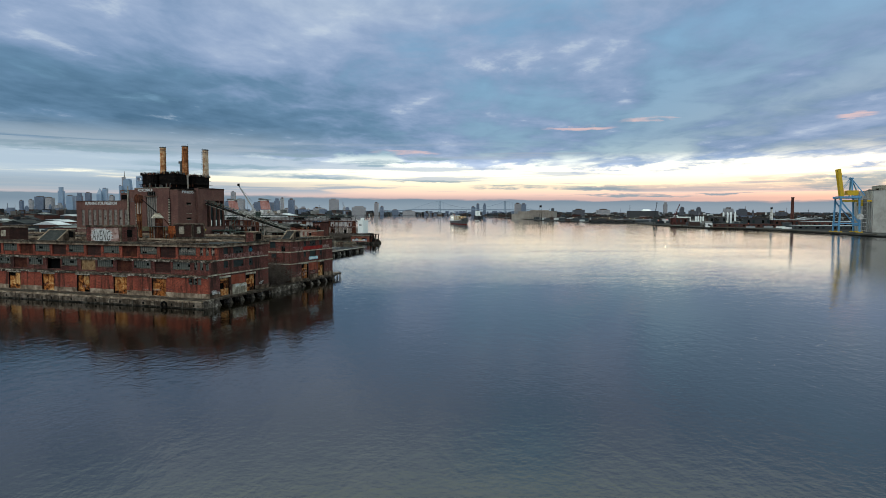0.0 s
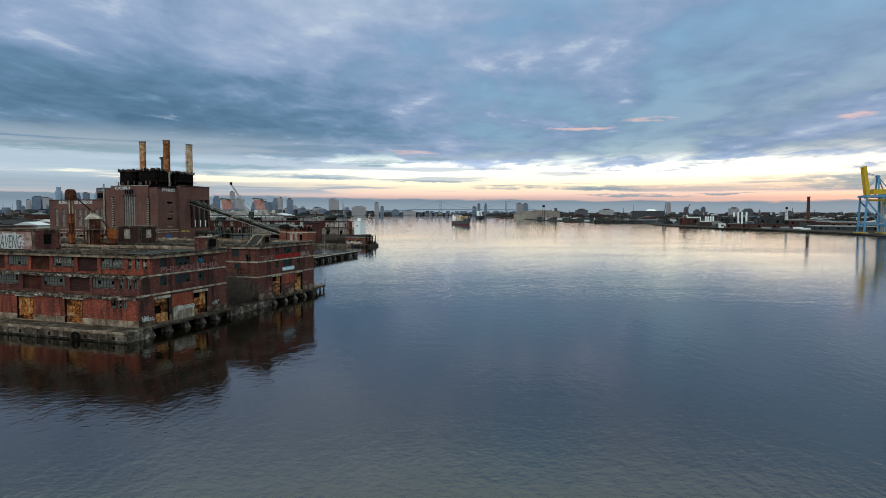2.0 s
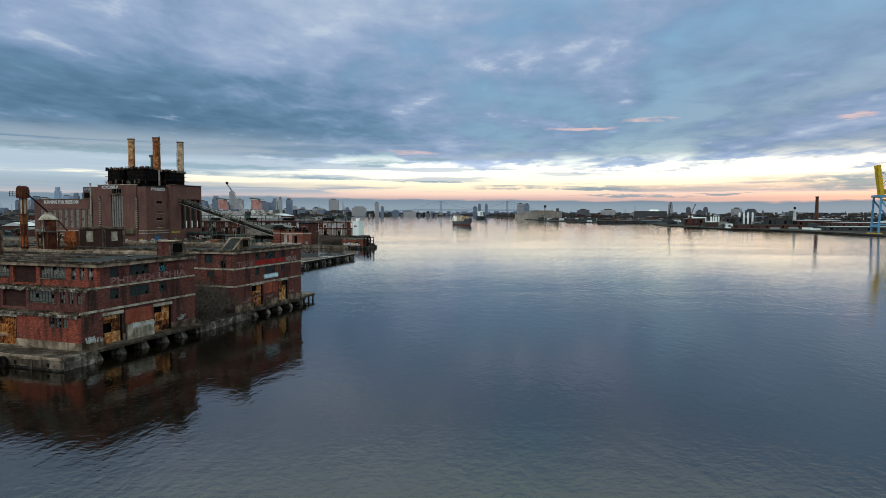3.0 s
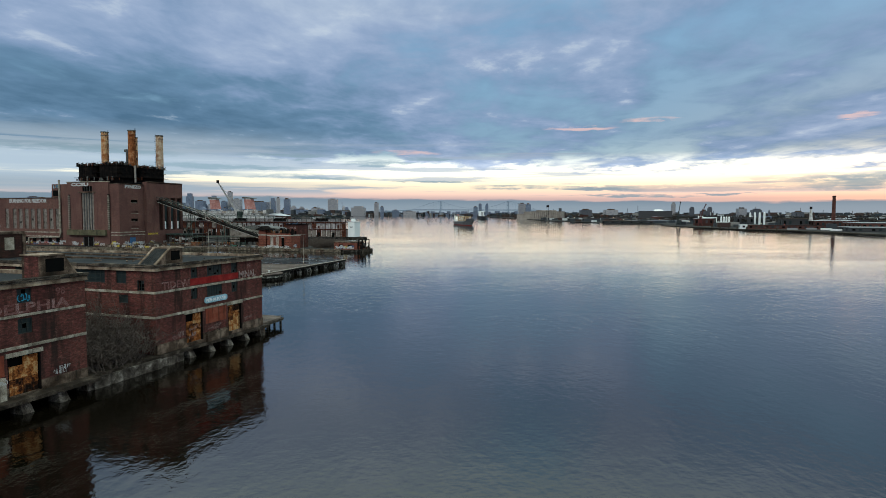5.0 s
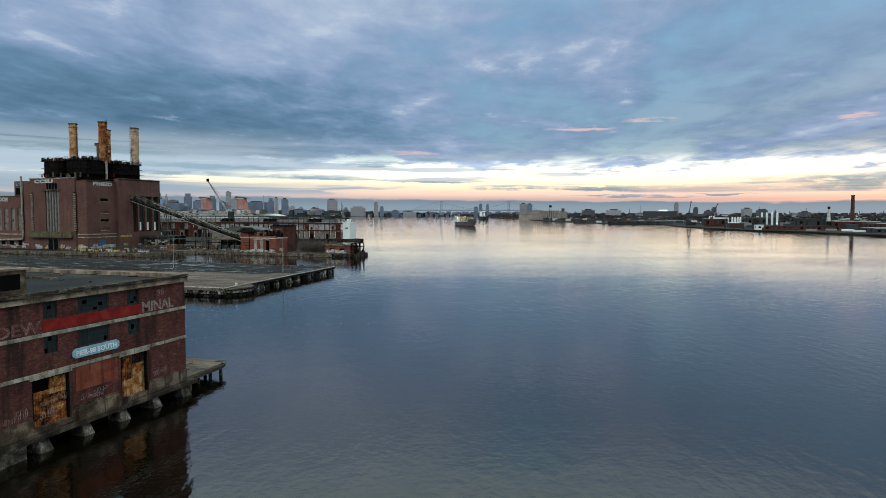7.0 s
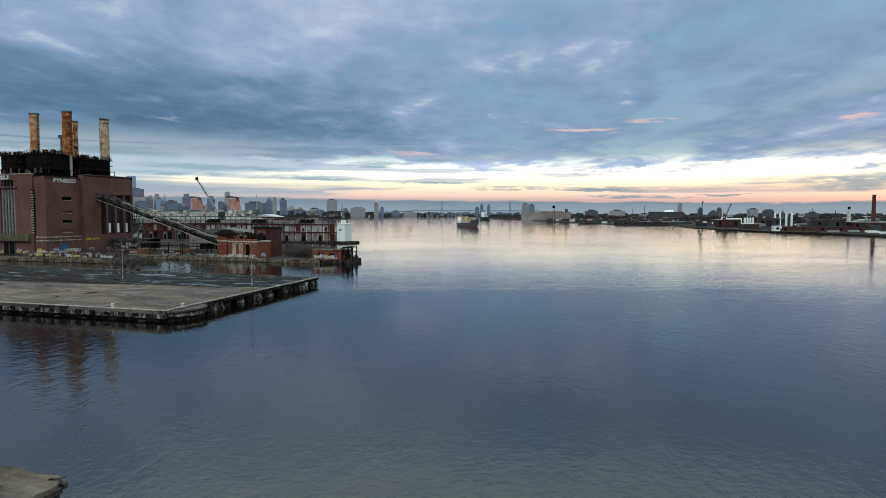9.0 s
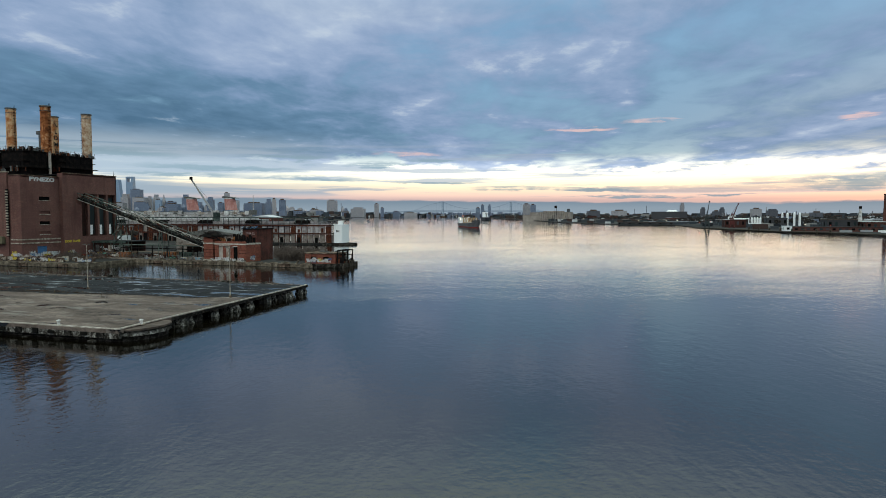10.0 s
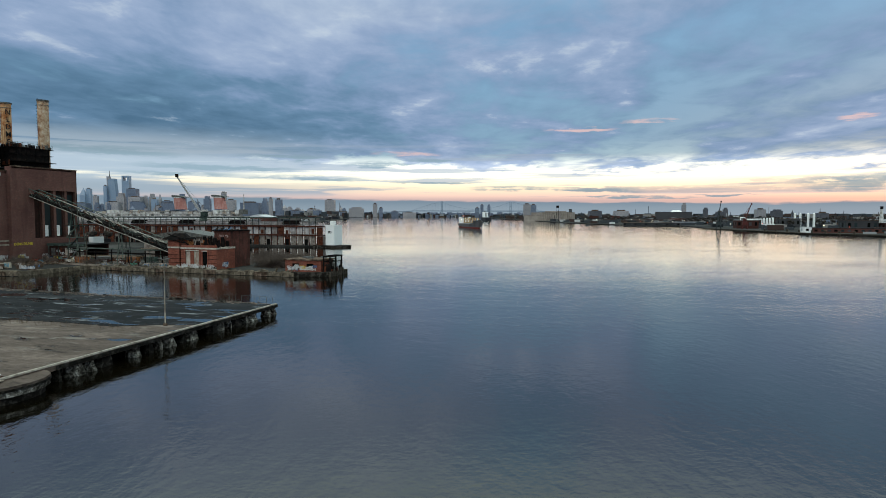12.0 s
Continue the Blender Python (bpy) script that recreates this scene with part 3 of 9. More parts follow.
def wall_with_holes(u0, u1, z0, z1, holes, a0, a1, axis):
    """A wall from a0 to a1 thick, in one piece, with openings (u0, u1, z0, z1) cut through; axis is the way it faces."""
    us = sorted({u0, u1, *[u for h in holes for u in h[:2] if u0 < u < u1]})
    zs = sorted({z0, z1, *[z for h in holes for z in h[2:] if z0 < z < z1]})
    solid = {}
    for i in range(len(us) - 1):
        for j in range(len(zs) - 1):
            u, z = (us[i] + us[i + 1]) / 2, (zs[j] + zs[j + 1]) / 2
            solid[i, j] = not any(h[0] < u < h[1] and h[2] < z < h[3] for h in holes)
    s, index = Shape(), {}

    def at(i, j, side):
        if (i, j, side) not in index:
            index[i, j, side] = len(s.v)
            a = (a0, a1)[side]
            s.v.append((a, us[i], zs[j]) if axis == "x" else (us[i], a, zs[j]))
        return index[i, j, side]

    for (i, j), full in solid.items():
        if not full:
            continue
        for side in (0, 1):
            s.f.append((at(i, j, side), at(i + 1, j, side), at(i + 1, j + 1, side), at(i, j + 1, side)))
        for (di, dj), (p, q) in {(-1, 0): ((0, 0), (0, 1)), (1, 0): ((1, 0), (1, 1)), (0, -1): ((0, 0), (1, 0)), (0, 1): ((0, 1), (1, 1))}.items():
            if not solid.get((i + di, j + dj)):
                s.f.append((at(i + p[0], j + p[1], 0), at(i + q[0], j + q[1], 0), at(i + q[0], j + q[1], 1), at(i + p[0], j + p[1], 1)))
    return s


def window(parent, u0, u1, z0, z1, face, axis, cols, rows, pane=None, broken=0.0):
    """A steel-sash window in a wall: frame with bars, and each pane; some panes are gone."""
    pane = pane or GLASS_OLD
    sgn = -1.0

    def bar(s, a, b, c, d, near, far):
        lo, hi = sorted((face + sgn * near, face + sgn * far))
        return s.box(lo, hi, a, b, c, d) if axis == "x" else s.box(a, b, face + near, face + far, c, d)

    fr = Shape()
    w = 0.09
    ring = [(a, c, k) for k in (0.10, 0.24) for e in (0.0, w) for a, c in ((u0 + e, z0 + e), (u1 - e, z0 + e), (u1 - e, z1 - e), (u0 + e, z1 - e))]
    faces = []
    for q in range(4):
        r = (q + 1) % 4
        faces += [(q, r, r + 4, q + 4), (q + 8, q + 12, r + 12, r + 8), (q, q + 8, r + 8, r), (q + 4, r + 4, r + 12, q + 12)]
    fr.add([(face + sgn * k, a, c) if axis == "x" else (a, face + k, c) for a, c, k in ring], faces)
    ob = part("window", fr, SASH, parent)
    du, dz = (u1 - u0) / cols, (z1 - z0) / rows
    for i in range(1, cols):
        t = 0.10 if cols > 4 and i % (cols // 3 or 1) == 0 else 0.05
        part("glazing_bar", bar(Shape(), u0 + i * du - t / 2, u0 + i * du + t / 2, z0 + w, z1 - w, 0.12, 0.22), SASH, ob)
    for j in range(1, rows):
        part("glazing_bar", bar(Shape(), u0 + w, u1 - w, z0 + j * dz - 0.025, z0 + j * dz + 0.025, 0.125, 0.215), SASH, ob)
    # black sheet behind the panes: the room's shade put into its colour
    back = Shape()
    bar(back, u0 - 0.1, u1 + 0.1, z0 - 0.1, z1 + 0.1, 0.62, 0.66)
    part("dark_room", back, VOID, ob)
    for i in range(cols):
        for j in range(rows):
            if random.random() < broken:
                continue
            g = Shape()
            bar(g, u0 + i * du + 0.03, u0 + (i + 1) * du - 0.03, z0 + j * dz + 0.03, z0 + (j + 1) * dz - 0.03, 0.165, 0.175)
            part("pane", g, pane, ob)
    return ob



def fitted_words(text, width, height, material, m, bold=0.0):
    """Lettering drawn out to a given width and height of its capitals."""
    me = words(text, 1.0, material, Matrix.Identity(4), 0.01, bold)
    xs, ys = [v.co.x for v in me.vertices], [v.co.y for v in me.vertices]
    me.transform(m @ Matrix.Diagonal((width / (max(xs) - min(xs)), height / (max(ys) - min(ys)), 1.0, 1.0)))
    return me


def scrawl(parent, u, z, w, h, face, axis, material, strokes=9, thick=0.12):
    """A spray-painted scribble on a wall that faces +x or -y: one run of loose strokes."""
    s = Shape()
    for i in range(strokes):
        a, b = u + w * (i + 0.5) / strokes, z + h * random.uniform(0.4, 0.6)
        start, sweep = random.uniform(0, 6.28), random.uniform(2.6, 5.6) * random.choice((-1, 1))
        rw, rh = w / strokes * random.uniform(0.35, 0.7), h * random.uniform(0.3, 0.5)
        pts = [(a + rw * math.cos(start + sweep * k / 4), b + rh * math.sin(start + sweep * k / 4)) for k in range(5)]
        if random.random() < 0.35:
            pts = [(a, z), (a + rw * random.uniform(-0.5, 0.5), z + h)]
        for (p, q), (p2, q2) in zip(pts, pts[1:]):
            d = Vector((p2 - p, q2 - q)).normalized() * thick * random.uniform(0.5, 1.0)
            ring = [(p - d.y, q + d.x), (p2 - d.y, q2 + d.x), (p2 + d.y, q2 - d.x), (p + d.y, q - d.x)]
            f = face + (0.004 + 0.0015 * i) * (1 if axis == "x" else -1)
            s.slab(ring, f, f + (0.001 if axis == "x" else -0.001), axis)
    return part("paint_scrawl", s, material, parent)


def scrawls(parent, count, u0, u1, z0, z1, w, h, face, axis, mats, thick=0.12):
    for i in range(count):
        k = random.uniform(0.6, 1.2)
        scrawl(parent, random.uniform(u0, u1), random.uniform(z0, z1), w * k, h * random.uniform(0.6, 1.1), face + (0.02 + 0.004 * (i % 5)) * (1 if axis == "x" else -1), axis, random.choice(mats), 9, thick)
# ---- river and ground ----
FALL = 0.0029                              # the river falls gently towards the viewer
TIDE = 0.4
tagged(new("water", Shape().add([(-7000, -3000, TIDE - 3000 * FALL), (7000, -3000, TIDE - 3000 * FALL), (7000, 9000, TIDE + 9000 * FALL), (-7000, 9000, TIDE + 9000 * FALL)], [(0, 1, 2, 3)]).mesh("water", WATER)),
       "calm grey river with fine ripples mirroring the dusk sky", "river", kind="structure")

WEST_BANK = [(-330, -900), (-330, 253), (-195.3, 256), (-195.3, 285), (-101.3, 285), (-90.3, 289), (-89.3, 304), (-104.3, 320), (-234.3, 343), (-249.3, 438), (-229.3, 453), (-171.3, 462), (-171.3, 472),
             (-300, 500), (-330, 640), (-500, 760), (-560, 900), (-700, 1300), (-1050, 2100), (-1500, 3100), (-1950, 3900), (-1750, 4350), (-1060, 4560), (-1060, 5600), (-6500, 5600), (-6500, -900)]
EAST_BANK = [(420, -900), (345, 400), (326, 568), (280, 732), (232, 850), (195, 880), (160, 985), (112, 1130), (90, 1330), (-38, 1415), (-172, 1645), (-280, 1960), (-475, 2500), (-720, 3250),
             (-930, 3850), (-1050, 4540), (-1050, 5600), (6500, 5600), (6500, -900)]


def bank(name, ring, label, z=1.6):
    area = sum(a[0] * b[1] - b[0] * a[1] for a, b in zip(ring, ring[1:] + ring[:1]))
    ring = ring if area > 0 else ring[::-1]
    bm = bmesh.new()
    top = [bm.verts.new((x, y, z + FALL * y)) for x, y in ring]
    low = [bm.verts.new((x, y, FALL * y - 1.5)) for x, y in ring]
    bm.faces.new(top)
    for i in range(len(ring)):
        j = (i + 1) % len(ring)
        bm.faces.new((low[i], low[j], top[j], top[i]))
    me = bpy.data.meshes.new(name)
    bm.to_mesh(me)
    bm.free()
    me.materials.append(FAR_GROUND)
    return tagged(new(name, me), label, "ground", kind="structure")


bank("ground", WEST_BANK, "flat dark dockland behind a low quay wall")
bank("ground", EAST_BANK, "low dark industrial bank across the river")

# ---- the double pier shed ----


def rust_door(parent, u0, u1, z0, z1, face, axis):
    """A boarded cargo door: rusted sheets, posts and a concrete lintel."""
    d = Shape()
    ob = None
    w = (u1 - u0 - 0.3)
    cuts = sorted(random.uniform(0.1, 0.9) for j in range(4))
    cuts = [0.0] + [c for k, c in enumerate(cuts) if k == 0 or c - cuts[k - 1] > 0.06] + [1.0]
    for i in range(2):
        for j in range(len(cuts) - 1):
            a, b = u0 + 0.15 + w * i / 2 + 0.015, u0 + 0.15 + w * (i + 1) / 2 - 0.015
            lo, hi = z0 + (z1 - z0) * cuts[j] + 0.01, z0 + (z1 - z0) * cuts[j + 1] - 0.01
            s = Shape()
            n = 5
            front = []
            for k in range(n):
                for q, dep in ((0.0, 0.34), (0.12, 0.29), (0.5, 0.29), (0.62, 0.34)):
                    front.append((a + (b - a) * (k + q) / n, dep + random.uniform(-0.006, 0.006)))
            front.append((b, 0.34))
            ring = front + [(b, 0.40), (a, 0.40)]
            k = len(ring)
            place = (lambda u, dep, z: (face - dep, u, z)) if axis == "x" else (lambda u, dep, z: (u, face + dep, z))
            s.add([place(u, dep, lo) for u, dep in ring] + [place(u, dep, hi) for u, dep in ring],
                  [tuple(range(k)), tuple(range(k, 2 * k))] + [(i2, (i2 + 1) % k, (i2 + 1) % k + k, i2 + k) for i2 in range(k)])
            if ob is None:
                fr = wall_with_holes(u0, u1, z0, z1, [(u0 + 0.15, u1 - 0.15, z0 - 1, z1 - 0.12)], *((face - 0.45, face - 0.02) if axis == "x" else (face + 0.02, face + 0.45)), axis)
                ob = part("cargo_door", fr, STEEL_BLACK, parent, "rusted sheet-metal cargo door")
            if random.random() > 0.06:
                part("door_sheet", s, RUST_DOOR if axis == "y" else RUST_DOOR_DARK, ob)
    lin_ = Shape()
    if axis == "x":
        lin_.box(face - 0.3, face + 0.14, u0 - 0.25, u1 + 0.25, z1, z1 + 0.5)
        # black sheet behind the door gives the unlit depth by colour
        d.box(face - 0.75, face - 0.7, u0, u1, z0, z1)
    else:
        lin_.box(u0 - 0.25, u1 + 0.25, face - 0.14, face + 0.3, z1, z1 + 0.5)
        d.box(u0, u1, face + 0.7, face + 0.75, z0, z1)
    part("lintel", lin_, CONCRETE_PALE, ob)
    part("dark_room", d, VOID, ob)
    return ob


def ragged(s, u0, u1, z0, z1, out, face, axis, step=0.9):
    """A crumbling ledge in one piece, of uneven depth."""
    cuts, u = [], u0
    while u < u1 - 0.05:
        e = min(u1, u + step * random.uniform(0.5, 1.6))
        o, lo, hi = out * random.uniform(0.55, 1.0), z0 + random.uniform(-0.12, 0.1), z1 + random.uniform(-0.10, 0.03)
        cuts += [(u + 0.01, o, lo, hi), (e - 0.01, o, lo, hi)]
        u = e
    k, verts, faces = len(cuts), [], []
    for u, o, lo, hi in cuts:
        for d, z in ((-0.05, lo), (o, lo), (o, hi), (-0.05, hi)):
            verts.append((face + d, u, z) if axis == "x" else (u, face - d, z))
    for i in range(k - 1):
        for j in range(4):
            faces.append((4 * i + j, 4 * i + (j + 1) % 4, 4 * i + 4 + (j + 1) % 4, 4 * i + 4 + j))
    faces += [(0, 1, 2, 3), (4 * k - 4, 4 * k - 3, 4 * k - 2, 4 * k - 1)]
    return s.add(verts, faces)


FLAKED = surface("flaking_concrete_edge", [(0.012, 0.010, 0.008), (0.035, 0.029, 0.023), (0.16, 0.128, 0.105), (0.52, 0.46, 0.41)], 1.1, 0.9, streaks=0.5, bump=0.6, fine=0.35)
BOARD_TAN = surface("weathered_tan_board", [(0.10, 0.055, 0.025), (0.22, 0.13, 0.065), (0.34, 0.23, 0.13)], 0.9, 0.85, streaks=0.4, fine=0.35)
RUST_BRICK = surface("rust_stained_panel", [(0.022, 0.008, 0.006), (0.055, 0.018, 0.012), (0.09, 0.032, 0.018)], 0.8, 0.9, streaks=0.4, fine=0.3)
# tar of the copings, also the colour of the shadow strip below them
COPING_DARK = surface("tarred_coping_and_shadow_strip", [(0.012, 0.010, 0.008), (0.04, 0.033, 0.027), (0.15, 0.125, 0.10)], 0.7, 0.85, streaks=0.0, fine=0.35, bump=0.5)
shed = thing("pier_shed", "three-storey red brick pier shed with boarded rusty doors", "shed", "pier sheds", (-60, 13, 2.4))
X_W, X_E = -150.0, 0.0
centres = [-9.3 - 12.65 * i for i in range(11)]
doors = [-15.4 - 12.75 * i for i in range(10)]
# ground floor, south side
holes = [(c - 2.3, c + 2.3, 2.4, 7.0) for c in doors] + [(-6.0 + 1.4 * i, -4.9 + 1.4 * i, 5.7, 7.2) for i in range(3)]
part("wall", wall_with_holes(X_W, X_E, 3.5, 7.75, holes, 0.0, 0.5, "y"), BRICK_ORANGE, shed, "painted orange-red brickwork stained black")
part("plinth", wall_with_holes(X_W, X_E + 0.1, 2.3, 3.5, holes, -0.12, 0.5, "y"), CORNICE, shed)
for c in doors:
    rust_door(shed, c - 2.3, c + 2.3, 2.4, 7.0, 0.0, "y")
for i in range(3):
    window(shed, -6.0 + 1.4 * i, -4.9 + 1.4 * i, 5.7, 7.2, 0.0, "y", 2, 3, broken=0.3)
# upper floors of the south side, each set back behind a ledge
for level, (y, z0, z1, w0, w1) in enumerate(((1.8, 7.9, 11.5, 9.3, 11.32), (3.7, 11.7, 15.0, 12.95, 14.9))):
    shift = 0.0 if level else -0.3
    wins = [(c - 2.9 + shift, c + 2.6 + shift, w0, w1) for c in centres]
    small = [(-5.4 + 1.75 * i + shift, -4.4 + 1.75 * i + shift, w0 - 0.1, w1) for i in range(3)]
    rec = [(c + 3.6, c + 8.8, z0 + 0.35, z1 - 0.1) for c in centres[1:]]
    part("wall", wall_with_holes(X_W, X_E, z0, z1, wins + small + rec, y, y + 0.5, "y"), BRICK_ORANGE if level else BRICK_RED, shed)
    for k, (a, b, c, d) in enumerate(rec):
        if k == 3 and not level:
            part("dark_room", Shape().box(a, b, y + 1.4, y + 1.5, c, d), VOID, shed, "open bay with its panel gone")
        elif k == 2 and not level:
            part("boarded_panel", Shape().box(a, b, y + 0.30, y + 0.52, c, d), BOARD_TAN, shed, "weathered tan boarding")
        else:
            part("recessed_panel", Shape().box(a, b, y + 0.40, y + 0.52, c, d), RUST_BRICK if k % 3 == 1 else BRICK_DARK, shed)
    for k, (a, b, c, d) in enumerate(wins):
        window(shed, a, b, c, d, y, "y", 8, 3, GLASS_OLD, 0.08)
        part("window_sill", Shape().box(a - 0.2, b + 0.2, y - 0.12, y + 0.1, c - 0.16, c), CONCRETE, shed)
    for a, b, c, d in small:
        window(shed, a, b, c, d, y, "y", 2, 3, broken=0.4)
    s = Shape()
    ragged(s, X_W, X_E, z0 - 0.55, z0 - 0.05, 0.35, y - 1.75, "y")
    part("ledge", s, FLAKED, shed, "crumbling pale concrete ledge")
    part("ledge_floor", Shape().box(X_W, X_E, y - 1.8, y + 0.4, z0 - 0.42, z0 - 0.14), CONCRETE, shed)
    side_floor = Shape().box(-0.5, X_E - 0.01, y - 1.8, y, z0 - 0.14, z0 + 0.02)
    part("ledge_kerb", side_floor, CONCRETE, shed)
# river side of the first shed
west_wins = [(6.1, 7.9), (10.1, 14.4), (16.8, 18.6)]
holes = [(a, b, 13.1, 14.8) for a, b in west_wins] + [(a, b, 9.5, 11.3) for a, b in west_wins] + [(4.5, 8.4, 2.4, 7.0), (15.4, 19.5, 2.4, 7.0)]
part("wall", wall_with_holes(0.5, 25.9, 3.5, 7.75, holes, -0.5, -0.003, "x"), BRICK_RED, shed)
part("wall", wall_with_holes(2.3, 25.9, 7.75, 11.5, holes, -0.5, -0.003, "x"), BRICK_RED, shed)
part("wall", wall_with_holes(4.2, 25.9, 11.5, 15.0, holes, -0.5, -0.003, "x"), BRICK_RED, shed)
part("plinth", wall_with_holes(0.5, 25.9, 2.3, 3.5, holes, -0.5, 0.12, "x"), CONCRETE, shed)
part("string_course", Shape().box(0.0, 0.12, 0.2, 25.9, 7.85, 8.2), CONCRETE_PALE, shed)
part("string_course", Shape().box(0.0, 0.12, 1.9, 25.9, 11.55, 11.85), CONCRETE_PALE, shed)
for k, (a, b) in enumerate(west_wins):
    window(shed, a, b, 13.1, 14.8, 0.0, "x", 6 if k == 1 else 3, 3, GLASS_TEAL, 0.06)
    window(shed, a, b, 9.5, 11.3, 0.0, "x", 6 if k == 1 else 3, 3, GLASS_TEAL, 0.08)
rust_door(shed, 4.5, 8.4, 2.4, 7.0, 0.0, "x")
rust_door(shed, 15.4, 19.5, 2.4, 7.0, 0.0, "x")
part("painted_panel", Shape().box(0.0, 0.06, 9.0, 15.0, 5.0, 7.4), ORANGE_PAINT, shed, "faded orange painted panel")
part("dock_block", Shape().box(0.0, 0.5, 9.1, 14.9, 2.3, 4.9, 0.03), CONCRETE_PALE, shed, "whitewashed concrete block")
part("wall", Shape().box(X_W, -0.5, 25.4, 25.9, 2.3, 15.0), BRICK_RED, shed)
part("wall", Shape().box(X_W, X_W + 0.5, 0.5, 25.4, 2.3, 15.0), BRICK_RED, shed)
part("ghost_letters", fitted_words("PHILADELPHIA", 17.4, 1.2, GHOST_PAINT, facing_east(0.005, 14.8, 12.0), 0.03), None, shed, "faded white painted letters")
part("coping", ragged(Shape(), X_W, 0.0, 15.78, 16.0, 0.55, 3.7, "y", 2.2), COPING_DARK, shed, "dark worn coping")
part("coping", ragged(Shape(), 3.2, 26.2, 15.78, 16.0, 0.55, 0.0, "x", 2.2), COPING_DARK, shed, "dark worn coping")
part("cornice", Shape().box(X_W, 0.25, 3.45, 3.95, 15.0, 15.78), CORNICE, shed, "stained concrete cornice band")
part("cornice", Shape().box(-0.3, 0.25, 3.95, 26.1, 15.0, 15.78), CORNICE, shed, "stained concrete cornice band")
# dark upper moulding draws the coping's shadow line in colour
part("moulding", Shape().box(X_W, 0.36, 3.34, 3.45, 15.52, 15.66).box(0.25, 0.36, 3.45, 26.2, 15.52, 15.66), COPING_DARK, shed)
part("moulding", Shape().box(X_W, 0.33, 3.37, 3.45, 14.98, 15.12).box(0.25, 0.33, 3.45, 26.15, 14.98, 15.12), CORNICE, shed)
part("parapet", Shape().box(X_W, -0.3, 25.6, 26.1, 15.0, 15.95), CORNICE, shed)
part("roof", Shape().box(X_W, -0.3, 3.95, 25.6, 15.2, 15.45), TAR, shed, "black tarred flat roof")
for y in (9.5, 15.0, 20.5):
    part("roof_kerb", Shape().box(X_W, -12, y, y + 0.35, 15.45, 15.75), CONCRETE, shed)

part("ghost_letters", fitted_words("98", 1.3, 0.9, GHOST_PAINT, facing_east(0.005, 22.4, 13.6), 0.02), None, shed)
scrawls(shed, 3, 0.3, 2.4, 3.1, 3.5, 2.2, 0.9, 0.12, "x", [TAG_WHITE], 0.06)
scrawls(shed, 4, 9.2, 13.0, 3.9, 4.3, 2.0, 0.8, 0.5, "x", [TAG_WHITE], 0.06)
scrawls(shed, 2, 20.2, 23.0, 3.6, 4.2, 1.8, 0.8, 0.0, "x", [TAG_WHITE], 0.04)
scrawls(shed, 9, -60.0, -3.0, 3.6, 3.9, 2.0, 0.6, 0.0, "y", [GHOST_PAINT, GHOST_PAINT, LETTER_PAINT], 0.03)
for c in centres[:2]:
    scrawl(shed, c - 2.4, 13.5, 4.6, 1.0, 3.82, "y", HALL_GREY, 14, 0.045)
for i in range(3):
    scrawl(shed, -5.3 + 1.75 * i, 13.4, 0.8, 1.0, 3.82, "y", HALL_GREY, 5, 0.05)

scrawl(shed, 17.0, 13.3, 1.4, 0.9, -0.08, "x", CYAN_TAG, 4, 0.10)

# second shed
shed2 = thing("pier_shed", "three-storey red brick pier shed with a red painted band", "shed", "pier sheds", (-60, 51, 2.4))
w3 = [(45.5, 47.0), (49.3, 53.1), (55.6, 57.2)]
holes = [(a, b, 13.25, 15.0) for a, b in w3] + [(a, b, 9.8, 11.6) for a, b in w3] + [(44.1, 48.1, 2.9, 7.6), (54.5, 58.3, 2.9, 7.6)]
part("wall", wall_with_holes(37.9, 64.6, 3.9, 15.05, holes, -0.5, 0.0, "x"), BRICK_RED, shed2)
part("plinth", wall_with_holes(37.9, 64.6, 2.4, 3.9, holes, -0.5, 0.14, "x"), CONCRETE, shed2)
part("string_course", Shape().box(0.0, 0.12, 37.8, 64.7, 7.85, 8.2).box(-60, 0, 37.78, 37.9, 7.85, 8.2), CONCRETE_PALE, shed2)
part("string_course", Shape().box(0.0, 0.12, 37.8, 64.7, 11.6, 11.95).box(-60, 0, 37.78, 37.9, 11.6, 11.95), CONCRETE_PALE, shed2)
for k, (a, b) in enumerate(w3):
    window(shed2, a, b, 13.25, 15.0, 0.0, "x", 6 if k == 1 else 3, 4, GLASS_TEAL, 0.06)
    window(shed2, a, b, 9.8, 11.6, 0.0, "x", 6 if k == 1 else 3, 3, GLASS_TEAL, 0.1)
rust_door(shed2, 44.1, 48.1, 2.9, 7.6, 0.0, "x")
rust_door(shed2, 54.5, 58.3, 2.9, 7.6, 0.0, "x")
scrawls(shed2, 4, 44.4, 46.2, 3.2, 5.0, 1.6, 0.7, -0.26, "x", [LETTER_PAINT], 0.03)
part("painted_band", Shape().box(0.0, 0.015, 45.3, 57.5, 12.1, 13.15), RED_PAINT, shed2, "deep red painted band")
part("painted_panel", Shape().box(0.0, 0.03, 48.8, 54.0, 5.3, 7.8), ORANGE_PAINT, shed2, "faded orange painted panel")
part("dock_block", Shape().box(0.0, 0.5, 48.6, 53.9, 2.3, 3.7, 0.03), CONCRETE, shed2)
part("ghost_letters", fitted_words("TIDEW", 6.0, 1.15, GHOST_PAINT, facing_east(0.005, 42.2, 12.12), 0.03), None, shed2, "faded white painted letters")
part("ghost_letters", fitted_words("MINAL", 4.9, 1.2, LETTER_PAINT, facing_east(0.005, 60.15, 12.15), 0.03), None, shed2, "white painted letters")
part("ghost_letters", words("98", 1.1, GHOST_PAINT, facing_east(0.005, 60.6, 13.75), 0.012), None, shed2)
